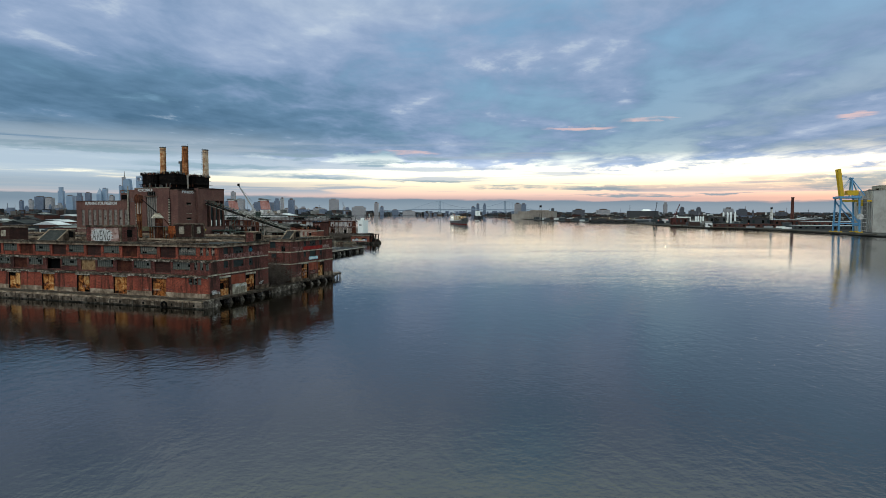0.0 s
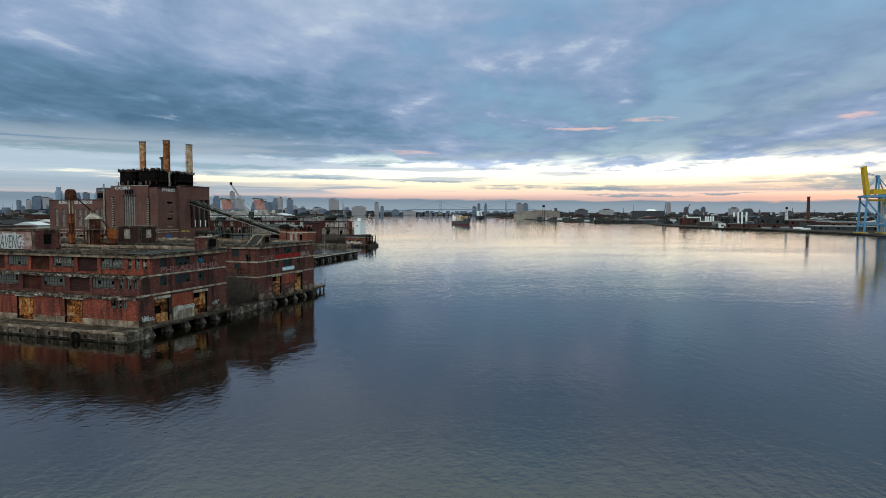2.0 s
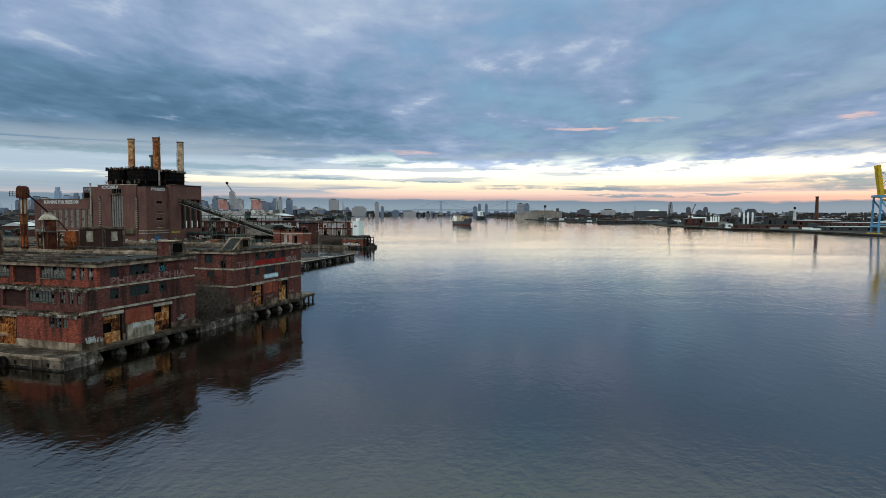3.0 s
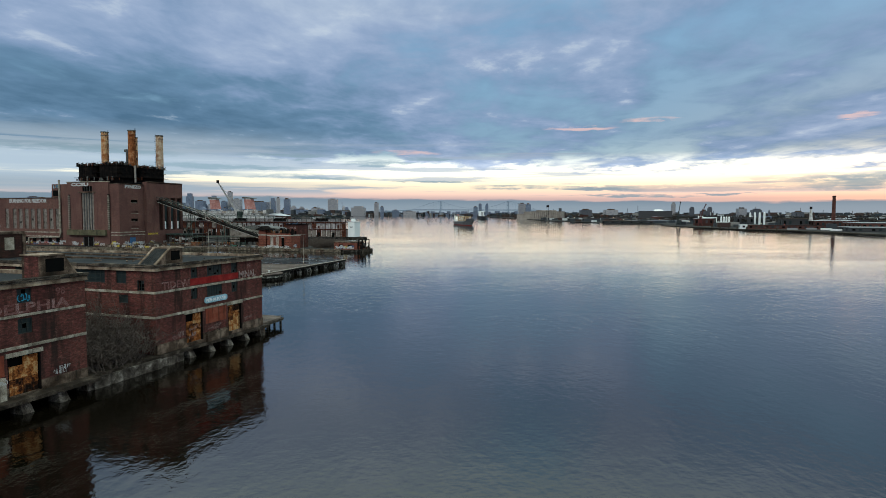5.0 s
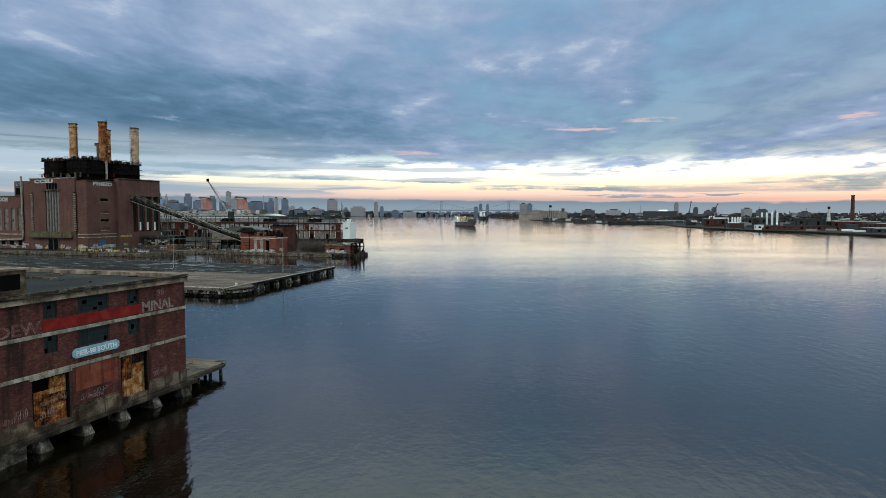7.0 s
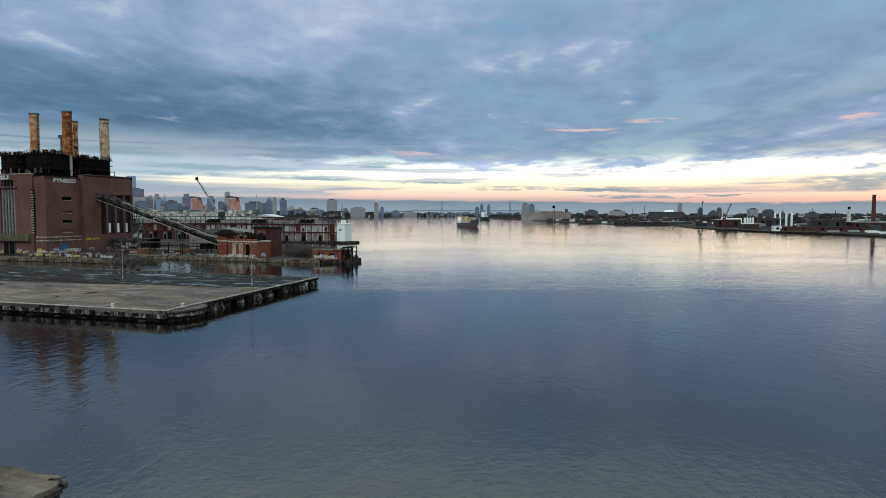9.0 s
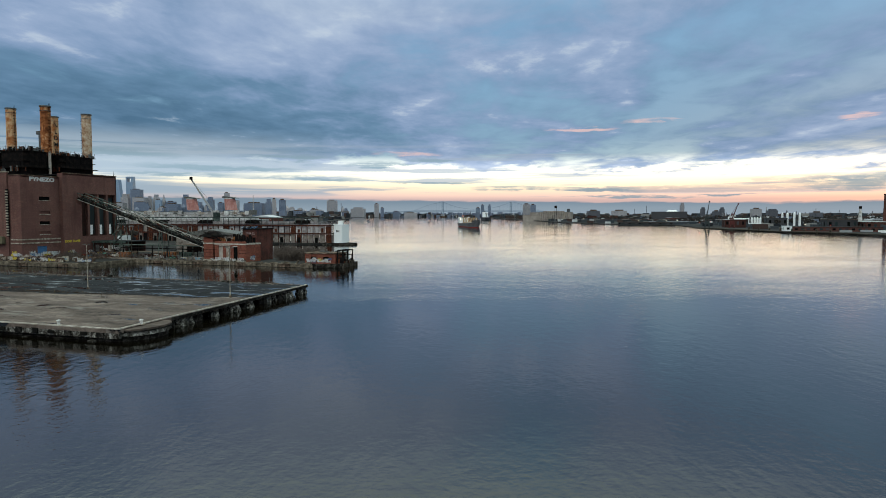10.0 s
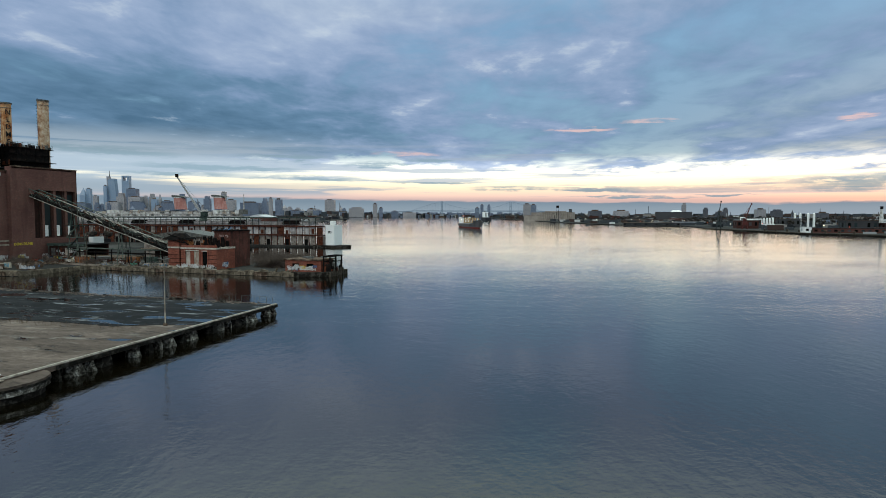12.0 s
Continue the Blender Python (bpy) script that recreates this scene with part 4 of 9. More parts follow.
scrawls(shed2, 3, 38.2, 41.8, 3.95, 4.2, 2.0, 0.7, 0.0, "x", [GHOST_PAINT], 0.03)
scrawl(shed2, 42.2, 4.3, 1.4, 0.9, 0.02, "x", LETTER_PAINT, 5, 0.035)
scrawls(shed2, 5, 48.4, 52.0, 4.0, 4.6, 1.8, 0.6, 0.0, "x", [GHOST_PAINT, LETTER_PAINT], 0.03)
scrawls(shed2, 3, 59.0, 62.0, 4.2, 4.6, 1.3, 0.5, 0.0, "x", [LETTER_PAINT, GHOST_PAINT], 0.028)
sg = part("sign_board", Shape().slab([(48.4, 9.0), (48.75, 8.75), (53.85, 8.75), (54.2, 9.0), (54.2, 9.5), (53.85, 9.75), (48.75, 9.75), (48.4, 9.5)], 0.12, 0.20, "x"), SIGN_BLUE, shed2, "pale blue sign board")
part("sign_letters", fitted_words("PIER-98 SOUTH", 5.0, 0.55, SIGN_WHITE, facing_east(0.22, 51.3, 8.98), 0.03), None, sg)
sw = [(-3.4, -2.0, 12.0, 13.6), (-7.4, -5.4, 13.0, 15.0), (-17.5, -9.6, 13.0, 15.0), (-28.5, -20.5, 13.0, 15.0), (-7.0, -5.2, 10.0, 11.3), (-40.0, -32.0, 13.0, 15.0)]
part("wall", wall_with_holes(X_W, -0.5, 2.4, 15.05, sw, 37.9, 38.4, "y"), BRICK_RED, shed2)
for k, (a, b, c, d) in enumerate(sw):
    window(shed2, a, b, c, d, 37.9, "y", 2 if b - a < 3 else 8, 3, GLASS_TEAL, 0.9 if k == 0 else 0.1)
part("wall", Shape().box(X_W, -0.5, 64.1, 64.6, 2.4, 15.05), BRICK_RED, shed2)
part("wall", Shape().box(X_W, X_W + 0.5, 38.4, 64.1, 2.4, 15.05), BRICK_RED, shed2)
part("coping", ragged(Shape(), X_W, 0.0, 15.78, 16.0, 0.55, 37.9, "y", 2.2), COPING_DARK, shed2, "dark worn coping")
part("coping", ragged(Shape(), 37.4, 65.0, 15.78, 16.0, 0.55, 0.0, "x", 2.2), COPING_DARK, shed2, "dark worn coping")
part("cornice", Shape().box(X_W, 0.25, 37.65, 38.15, 15.05, 15.78), CORNICE, shed2, "stained concrete cornice band")
part("cornice", Shape().box(-0.3, 0.25, 38.15, 64.85, 15.05, 15.78), CORNICE, shed2, "stained concrete cornice band")
# the dark strip again imitates a shadow line under the coping
part("moulding", Shape().box(X_W, 0.36, 37.54, 37.65, 15.52, 15.66).box(0.25, 0.36, 37.65, 64.95, 15.52, 15.66), COPING_DARK, shed2)
part("moulding", Shape().box(X_W, 0.33, 37.57, 37.65, 15.02, 15.16).box(0.25, 0.33, 37.65, 64.92, 15.02, 15.16), CORNICE, shed2)
part("parapet", Shape().box(X_W, -0.3, 64.35, 64.85, 15.05, 15.95), CORNICE, shed2)
part("roof", Shape().box(X_W, -0.3, 38.15, 64.35, 15.2, 15.45), TAR, shed2, "black tarred flat roof")
for y in (50.5, 57.5):
    part("roof_kerb", Shape().box(X_W, -13, y, y + 0.35, 15.45, 15.75), CONCRETE, shed2)


def stair_head(name, label, x0, x1, lo, hi, deep=2.2, top=18.6):
    """A stair bulkhead: vertical wall at y = hi end, glazed slope falling to y = lo."""
    t = thing(name, label, "roof bulkhead", "stair bulkheads", ((x0 + x1) / 2, (lo + hi) / 2, 15.45))
    up = 1 if hi > lo else -1
    back = hi + deep * up
    prof = [(lo, 15.45), (back, 15.45), (back, top), (hi, top)]
    if up < 0:
        prof = prof[::-1]
    part("cheek_wall", Shape().slab(prof, x1 - 0.4, x1, "x"), CONCRETE, t)
    part("cheek_wall", Shape().slab(prof, x0, x0 + 0.4, "x"), CONCRETE, t)
    part("back_wall", Shape().box(x0 + 0.4, x1 - 0.4, min(back, back - 0.4 * up), max(back, back - 0.4 * up), 15.45, top), BRICK_RED, t)
    part("cap", Shape().box(x0 - 0.15, x1 + 0.15, min(hi, back) - 0.15, max(hi, back) + 0.15, top, top + 0.2), CORNICE, t)
    part("opening", Shape().box(x1, x1 + 0.015, min(hi - 0.1 * up, back - 0.6 * up), max(hi - 0.1 * up, back - 0.6 * up), 16.4, top - 0.35), VOID, t)
    n = 7
    for i in range(n):
        a, b = x0 + 0.4 + (x1 - x0 - 0.8) * i / n, x0 + 0.4 + (x1 - x0 - 0.8) * (i + 1) / n
        ring = [(a + 0.04, lo, 15.62), (b - 0.04, lo, 15.62), (b - 0.04, hi, top + 0.02), (a + 0.04, hi, top + 0.02)]
        g = Shape().add(ring + [(p[0], p[1], p[2] + 0.05) for p in ring], [(0, 1, 2, 3), (7, 6, 5, 4), (0, 4, 5, 1), (1, 5, 6, 2), (2, 6, 7, 3), (3, 7, 4, 0)])
        part("skylight_pane", g, SKYLIGHT, t)
    part("coping", Shape().beam((x1 - 0.2, lo, 15.6), (x1 - 0.2, hi, top + 0.15), 0.4, 0.16), CORNICE, t)
    part("coping", Shape().beam((x0 + 0.2, lo, 15.6), (x0 + 0.2, hi, top + 0.15), 0.4, 0.16), CORNICE, t)
    return t


stair_head("stair_bulkhead", "concrete stair bulkhead with a dark sloped skylight on the roof", -4.0, -0.6, 38.4, 42.0, 2.4, 18.2)
stair_head("stair_bulkhead", "concrete stair bulkhead with pale coping on the roof", -3.8, -0.6, 25.6, 23.4, 3.0, 18.4)

# pier deck under both sheds
BUTTRESS = surface("stained_buttress", [(0.014, 0.011, 0.009), (0.05, 0.040, 0.033), (0.12, 0.10, 0.085), (0.32, 0.28, 0.245)], 0.8, 0.9, streaks=0.55, fine=0.3)
DECK_TOP = surface("wet_deck_slab", [(0.012, 0.009, 0.007), (0.036, 0.027, 0.021), (0.12, 0.096, 0.078)], 0.5, 0.85, bump=0.5, fine=0.3)
DECK_FACE = surface("stained_deck_face", [(0.018, 0.013, 0.009), (0.075, 0.056, 0.042), (0.26, 0.21, 0.17)], 0.5, 0.9, streaks=0.7, streak_col=(0.02, 0.014, 0.010), fine=0.3, bump=0.5)
deck = tagged(new("pier_deck", Shape().box(-150, 2.0, -4.8, 26.2, 1.85, 2.3).box(-150, 0.6, 26.2, 66.0, 1.85, 2.32).mesh("pier_deck", DECK_TOP)),
              "weathered concrete pier deck standing on piles", "pier", kind="structure")
# pale concrete kerb whose colour also carries the lit top edge
part("deck_kerb", ragged(Shape(), -150, 2.2, 1.95, 2.42, 0.22, -4.8, "y", 1.6), CORNICE, deck, "pale worn concrete kerb")
part("deck_wall", Shape().box(-150, 2.15, -4.9, -4.4, 0.75, 1.97), DECK_FACE, deck)
part("deck_wall", Shape().box(-150, 2.1, -4.85, -4.5, -1.0, 0.75), CONCRETE_WET, deck)
part("deck_wall", Shape().box(1.5, 2.15, -4.4, 1.5, -1.0, 2.34), BUTTRESS, deck)
# black block added under the deck, its colour imitating the shade there
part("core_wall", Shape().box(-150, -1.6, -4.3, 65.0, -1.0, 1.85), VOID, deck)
for i in range(14):
    x = -3.4 - 7.9 * i + random.uniform(-1.2, 1.2)
    part("fender", Shape().box(x - 0.22, x + 0.22, -5.05, -4.9, -0.8, 1.9 + random.uniform(-0.5, 0.1)), TIMBER, deck)
    part("drain_hole", Shape().box(x + 3.0, x + 3.5, -4.93, -4.9, 0.9, 1.5), VOID, deck)
for i in range(15):
    y = -2.5 + 4.75 * i
    if 26 < y < 37:
        continue
    o = 0.0 if y < 26 else -1.0
    w0, w1 = random.uniform(0.75, 1.0), random.uniform(0.42, 0.6)
    foot = [(o - 0.4, y - w0, -1.0), (o + 2.35, y - w0, -1.0), (o + 2.35, y + w0, -1.0), (o - 0.4, y + w0, -1.0)]
    head = [(o - 0.4, y - w1, 1.85), (o + 1.0, y - w1, 1.85), (o + 1.0, y + w1, 1.85), (o - 0.4, y + w1, 1.85)]
    part("buttress", Shape().add(foot + head, [(3, 2, 1, 0), (4, 5, 6, 7), (0, 1, 5, 4), (1, 2, 6, 5), (2, 3, 7, 6), (3, 0, 4, 7)]), BUTTRESS, deck, "tide-stained sloping concrete buttress")
part("sea_wall", Shape().box(-0.6, 0.9, 26.2, 38.0, -1.0, 2.0), BUTTRESS, deck)
part("sea_wall", Shape().box(-0.6, 0.5, 38.0, 43.0, -1.0, 2.3), BUTTRESS, deck)
wharf = thing("landing_stage", "small broken concrete landing on dark timber piles", "landing stage", "", (-4, 70, 2.6))
rim = [(-10.0, 65.2), (-1.0, 65.4), (-0.9, 67.0), (-1.2, 68.6), (-1.0, 70.1), (-1.6, 71.8), (-1.4, 73.0), (-2.3, 74.4), (-3.0, 74.8), (-5.0, 74.5), (-7.5, 74.9), (-10.0, 74.6)]
part("slab", Shape().prism(rim, 2.15, 2.42), WET_DECK, wharf, "tarred slab with a puddle")
part("rim_beam", Shape().beam((-0.7, 65.4, 2.0), (-1.4, 73.6, 2.0), 0.35, 0.4), TIMBER, wharf)
part("rim_beam", Shape().beam((-1.7, 74.3, 2.0), (-9.8, 74.4, 2.0), 0.35, 0.4), TIMBER, wharf)
for x, y, a in ((-3.0, 73.9, 0.4), (-5.6, 70.5, 1.1), (-6.4, 67.0, 2.0)):
    part("loose_board", Shape().beam((x, y, 2.48), (x + 1.3 * math.cos(a), y + 1.3 * math.sin(a), 2.62), 0.18, 0.06), TIMBER, wharf)
for x in (-7.8, -4.6, -1.9):
    for y in (66.6, 69.0, 71.4, 73.6):
        part("pile", Shape().tube((x + random.uniform(-0.1, 0.1), y, -2), (x, y, 2.15), 0.26, 8, 0.22), TIMBER, wharf)
part("abutment", Shape().box(-9.0, -0.4, 64.7, 66.0, -1.0, 2.1), CONCRETE, wharf)
tyre = Shape()
for i in range(16):
    a, b = 6.28319 * i / 16, 6.28319 * (i + 1) / 16
    tyre.tube((-9 + 0.75 * math.cos(a), -5.3, 1.1 + 0.75 * math.sin(a)), (-9 + 0.75 * math.cos(b), -5.3, 1.1 + 0.75 * math.sin(b)), 0.24, 6)
single("tyre_fender", tyre, STEEL_BLACK, "black rubber tyre hung on the pier wall", "tyre")

# things between and on the sheds
RUST_DARK = surface("dark_rust", [(0.03, 0.010, 0.007), (0.07, 0.022, 0.013), (0.14, 0.05, 0.025)], 0.8, 0.9, streaks=0.6)
RUST_BRIGHT = surface("bright_rust", [(0.12, 0.03, 0.012), (0.30, 0.075, 0.025), (0.40, 0.13, 0.05)], 1.2, 0.9)
tower = thing("hoist_tower", "slim rusted steel hoist leg with a rounded head", "hoist tower", "", (-53, 32.3, 2.4))
for dx, dy in ((-0.42, -0.42), (0.42, -0.42), (0.42, 0.42), (-0.42, 0.42)):
    part("leg", Shape().box(-53 + dx - 0.13, -53 + dx + 0.13, 32.3 + dy - 0.13, 32.3 + dy + 0.13, 2.4, 27.2), RUST, tower)
for z0, z1, m in ((2.4, 9, RUST), (9.2, 15.8, RUST), (16, 18.6, RUST_BRIGHT), (18.8, 21.0, RUST_DARK), (21.2, 23.4, RUST), (23.6, 27.2, HALL_GREY)):
    part("casing", Shape().box(-53.48, -52.52, 31.82, 32.78, z0, z1), m, tower)
for z in (15.9, 18.7, 21.1, 23.5):
    part("flange", Shape().box(-53.62, -52.38, 31.68, 32.92, z - 0.08, z + 0.08), RUST_DARK, tower)
head = Shape().slab([(-53.95, 27.2), (-52.05, 27.2), (-52.0, 29.0), (-52.3, 29.7), (-53.0, 30.0), (-53.7, 29.7), (-54.0, 29.0)], 31.4, 33.2, "y")
part("head_house", head, RUST_DARK, tower, "dark rounded hoist head")
plat = Shape().box(-56.0, -54.1, 31.4, 33.2, 27.6, 27.75)
for z in (28.2, 28.7):
    plat.beam((-56.0, 31.4, z), (-54.1, 31.4, z), 0.08)
for x in (-56.0, -55.0):
    plat.beam((x, 31.4, 27.7), (x, 31.4, 28.7), 0.08)
part("platform", plat, STEEL, tower)
for dx in (-0.2, 0.2):
    part("ladder_rail", Shape().tube((-54.0 + dx, 32.0, 15.5), (-54.0 + dx, 32.0, 27.6), 0.04, 4), STEEL, tower)
silo = thing("dust_silo", "dark rusted dust silo with a pale conical cap on legs", "silo", "", (-46.3, 33.0, 2.4))
part("body", Shape().tube((-45.7, 33.0, 11.5), (-45.7, 33.0, 22.2), 1.15, 18), RUST_DARK, silo)
part("side_pipe", Shape().tube((-47.9, 33.0, 11.5), (-47.9, 33.0, 19.6), 0.55, 12), RUST, silo)
part("side_pipe", Shape().tube((-47.2, 32.4, 15.5), (-47.2, 32.4, 22.2), 0.16, 8), HALL_GREY, silo)
part("walkway", Shape().box(-48.6, -44.2, 31.4, 34.6, 19.4, 19.6), STEEL, silo)
for k in range(6):
    part("rail_post", Shape().tube((-48.5 + 0.85 * k, 31.45, 19.6), (-48.5 + 0.85 * k, 31.45, 20.6), 0.04, 4), STEEL, silo)
part("hand_rail", Shape().tube((-48.5, 31.45, 20.6), (-44.25, 31.45, 20.6), 0.04, 4), STEEL, silo)
part("cap", Shape().tube((-46.3, 33.0, 22.2), (-46.3, 33.0, 23.5), 2.0, 18, 1.0).tube((-46.3, 33.0, 23.5), (-46.3, 33.0, 23.9), 0.8, 10), CONCRETE_PALE, silo, "pale metal cone cap")
for dx, dy in ((-1.7, -1.4), (1.4, -1.4), (1.4, 1.4), (-1.7, 1.4)):
    part("leg", Shape().box(-46.3 + dx - 0.16, -46.3 + dx + 0.16, 33.0 + dy - 0.16, 33.0 + dy + 0.16, 2.4, 19.4), RUST, silo)
part("chute", Shape().beam((-52.0, 32.3, 28.4), (-46.4, 33.0, 24.0), 0.22), STEEL_BLACK, silo)
part("chute", Shape().beam((-46.2, 33.2, 24.2), (-43.4, 35.6, 19.4), 0.30), RUST_DARK, silo)
hop = thing("rust_hopper", "small bright rusted hopper with tangled pipework", "hopper", "", (-43.4, 36, 2.4))
part("bin", Shape().box(-44.3, -42.5, 35.1, 36.9, 17.2, 19.6, 0.2), RUST_BRIGHT, hop)
part("cone", Shape().tube((-43.4, 36, 15.6), (-43.4, 36, 17.2), 0.3, 8, 0.85), RUST_BRIGHT, hop)
for dx, dy in ((-0.8, -0.8), (0.8, -0.8), (0.8, 0.8), (-0.8, 0.8)):
    part("leg", Shape().beam((-43.4 + dx * 1.3, 36 + dy * 1.3, 2.4), (-43.4 + dx, 36 + dy, 17.4), 0.16), RUST, hop)
for k in range(7):
    x, z = -43.4 + random.uniform(-1.6, 1.6), random.uniform(15.8, 19.0)
    part("pipe", Shape().tube((x, 34.8, z), (x + random.uniform(-1.2, 1.2), 35.4, z - random.uniform(0.6, 2.0)), 0.09, 6), RUST_BRIGHT if k % 2 else RUST, hop)


FADED_PINK = surface("faded_pink_wash", [(0.15, 0.075, 0.065), (0.30, 0.19, 0.17), (0.42, 0.33, 0.31)], 0.9, 0.9)


def roof_house(label, x0, x1, y0, y1, z1, wins, tag=None):
    t = thing("roof_penthouse", label, "penthouse", "roof penthouses", ((x0 + x1) / 2, (y0 + y1) / 2, 15.45))
    part("wall", Shape().box(x0, x1, y0, y1, 15.45, z1 - 0.5), BRICK_DARK if tag is None else BRICK_RED, t)
    part("cap", Shape().box(x0 - 0.15, x1 + 0.15, y0 - 0.15, y1 + 0.15, z1 - 0.5, z1), CONCRETE, t)
    for a, b in wins:
        part("blocked_window", Shape().box(a, b, y0 - 0.02, y0, 16.7, z1 - 1.0), CONCRETE_PALE, t)
    if tag:
        jag = []
        for k in range(44):
            a, r = 6.28319 * k / 44, (1.0, 0.86, 1.08, 0.9)[k % 4] * random.uniform(0.93, 1.05)
            jag.append(((tag[1] + tag[2]) / 2 - 1.1 + 4.0 * r * abs(math.cos(a)) ** 0.6 * math.copysign(1, math.cos(a)), min(max(17.45 + 1.9 * r * abs(math.sin(a)) ** 0.6 * math.copysign(1, math.sin(a)), 15.5), z1 - 0.55)))
        part("white_blob", Shape().slab(jag, y0 - 0.022, y0 - 0.018, "y"), TAG_WHITE, t)
        part("pale_patch", Shape().box(tag[1], tag[2], y0 - 0.01, y0, 15.6, z1 - 0.7), FADED_PINK, t)
        part("painted_letters", fitted_words(tag[0], 6.5, 3.0, STEEL, facing_south((tag[1] + tag[2]) / 2 - 1.3, y0 - 0.035, 15.9) @ Matrix(((1, 0.12, 0, 0), (0, 1, 0, 0), (0, 0, 1, 0), (0, 0, 0, 1))), 0.0), None, t)
    return t


rh = roof_house("low brick roof penthouse with blocked windows and grey corner piers", -49.5, -42.0, 44.0, 49.8, 20.3, [(-47.6, -45.4)])
for x, y in ((-49.5, 44.0), (-42.0, 44.0), (-42.0, 49.8)):
    part("corner_pier", Shape().box(x - 0.35, x + 0.2, y - 0.2, y + 0.35, 15.45, 19.8), CONCRETE, rh)
part("blocked_window", Shape().box(-42.0, -41.98, 46.2, 48.0, 16.9, 19.2), CONCRETE_PALE, rh)
part("annex", Shape().box(-53.0, -49.85, 45.0, 49.5, 15.45, 19.2), RUST_DARK, rh)
ra = roof_house("low brick roof penthouse with painted scrawl", -50.3, -37.6, 9.8, 15.8, 20.3, [], ("AVENG", -48.6, -38.4))
part("dark_opening", Shape().box(-37.6, -37.58, 12.0, 13.8, 16.8, 19.0), VOID, ra)
for y in (9.8, 15.8):
    part("corner_pier", Shape().box(-37.95, -37.45, y - 0.15, y + 0.3, 15.45, 19.8), CONCRETE, ra)
roof_house("low brick roof penthouse with a flat cap", -92, -80, 9.0, 15.0, 19.6, [(-83.5, -81.5)])
for x, y in ((-70, 10), (-104, 9.5), (-118, 11)):
    stair_head("stair_bulkhead", "concrete stair bulkhead with a sloped skylight on the roof", x, x + 8, y, y + 4)



def roof_litter(label, count, x0, x1, y0, y1, z, k=1.0):
    s = Shape()
    for i in range(count):
        x, y, a = random.uniform(x0, x1), random.uniform(y0, y1), random.uniform(0, 3.14)
        w = random.uniform(0.15, 1.6) * k
        s.beam((x, y, z + 0.06), (x + w * math.cos(a), y + w * math.sin(a), z + random.uniform(0.05, 0.25) * k), random.uniform(0.1, 0.35) * k, random.uniform(0.05, 0.2) * k)
    return tagged(new("roof_litter", s.mesh("roof_litter", CONCRETE, fix=False)), label, "litter", kind="stuff")


roof_litter("broken boards and rubble strewn over the roof", 170, -120, -1.5, 4.5, 25, 15.46)
roof_litter("broken boards and rubble strewn over the roof", 130, -120, -6, 39, 64, 15.46)
roof_litter("fallen mortar and weeds on the ledge", 260, -110, -0.8, 0.2, 1.6, 7.78)
roof_litter("fallen mortar and weeds on the ledge", 260, -110, -0.8, 2.0, 3.5, 11.6)
roof_litter("rubble along the pier deck", 420, -110, 1.5, -4.2, -0.3, 2.30, 0.5)
BEFORE_PIER = set(bpy.data.objects)
# ---- open pier ----
# black wet concrete; on beams and feet the black also imitates overhang shade
EDGE_BLACK = surface("slimy_shade_black_concrete", [(0.003, 0.003, 0.0025), (0.008, 0.007, 0.006), (0.05, 0.045, 0.04)], 0.9, 0.8, streaks=0.7, bump=0.7, grain=4.0, streak_col=(0.004, 0.0035, 0.003))
LIME = surface("lime_run_concrete", [(0.006, 0.005, 0.004), (0.03, 0.026, 0.022), (0.16, 0.15, 0.135), (0.46, 0.44, 0.41)], 1.3, 0.85, streaks=0.75, bump=0.8, grain=5.0, streak_col=(0.008, 0.007, 0.006), fine=0.35)
KERB_PALE = surface("worn_pale_kerb", [(0.13, 0.11, 0.09), (0.36, 0.32, 0.28), (0.52, 0.48, 0.43)], 0.9, 0.85, streaks=0.0, fine=0.4)
P96 = [(-54.4, 143.2), (-55.4, 157.0), (-59.6, 215.3), (-150, 217), (-330, 222), (-330, 132), (-150, 139.6)]
pier = tagged(new("open_pier", Shape().prism(P96, 2.5, 3.2).mesh("open_pier", WET_DECK)), "empty concrete pier with cracked asphalt and puddles", "pier", kind="structure")
part("asphalt", Shape().prism([(-57.9, 188), (-59.9, 214.6), (-150, 216), (-329, 221), (-329, 168), (-150, 174), (-121, 177.5), (-108, 177), (-100, 180.5), (-84, 182), (-72, 181.6), (-64, 186)], 3.2, 3.24), ASPHALT, pier, "dark cracked asphalt with puddles")


def along(p, q, s, off=0.0):
    p, q = Vector(p), Vector(q)
    d = (q - p).normalized()
    return p + d * s + Vector((d.y, -d.x, 0)) * off


def crumbling(ring, z0, z1, jit):
    """A rough lump of old concrete: the ring drawn up in four uneven courses."""
    k, s, m = len(ring), Shape(), 4
    cx, cy = sum(p[0] for p in ring) / k, sum(p[1] for p in ring) / k
    rows = []
    for j in range(m + 1):
        f = 1.0 - 0.42 * (j / m) ** 1.4
        rows.append([(cx + (x - cx) * f + random.uniform(-jit, jit), cy + (y - cy) * f + random.uniform(-jit, jit), z0 + (z1 - z0) * j / m + random.uniform(-jit, jit) * (0 if j in (0, m) else 1)) for x, y in ring])
    faces = [tuple(reversed(range(k))), tuple(range(m * k, m * k + k))]
    for j in range(m):
        faces += [(j * k + i, j * k + (i + 1) % k, (j + 1) * k + (i + 1) % k, (j + 1) * k + i) for i in range(k)]
    return s.add([p for r in rows for p in r], faces)


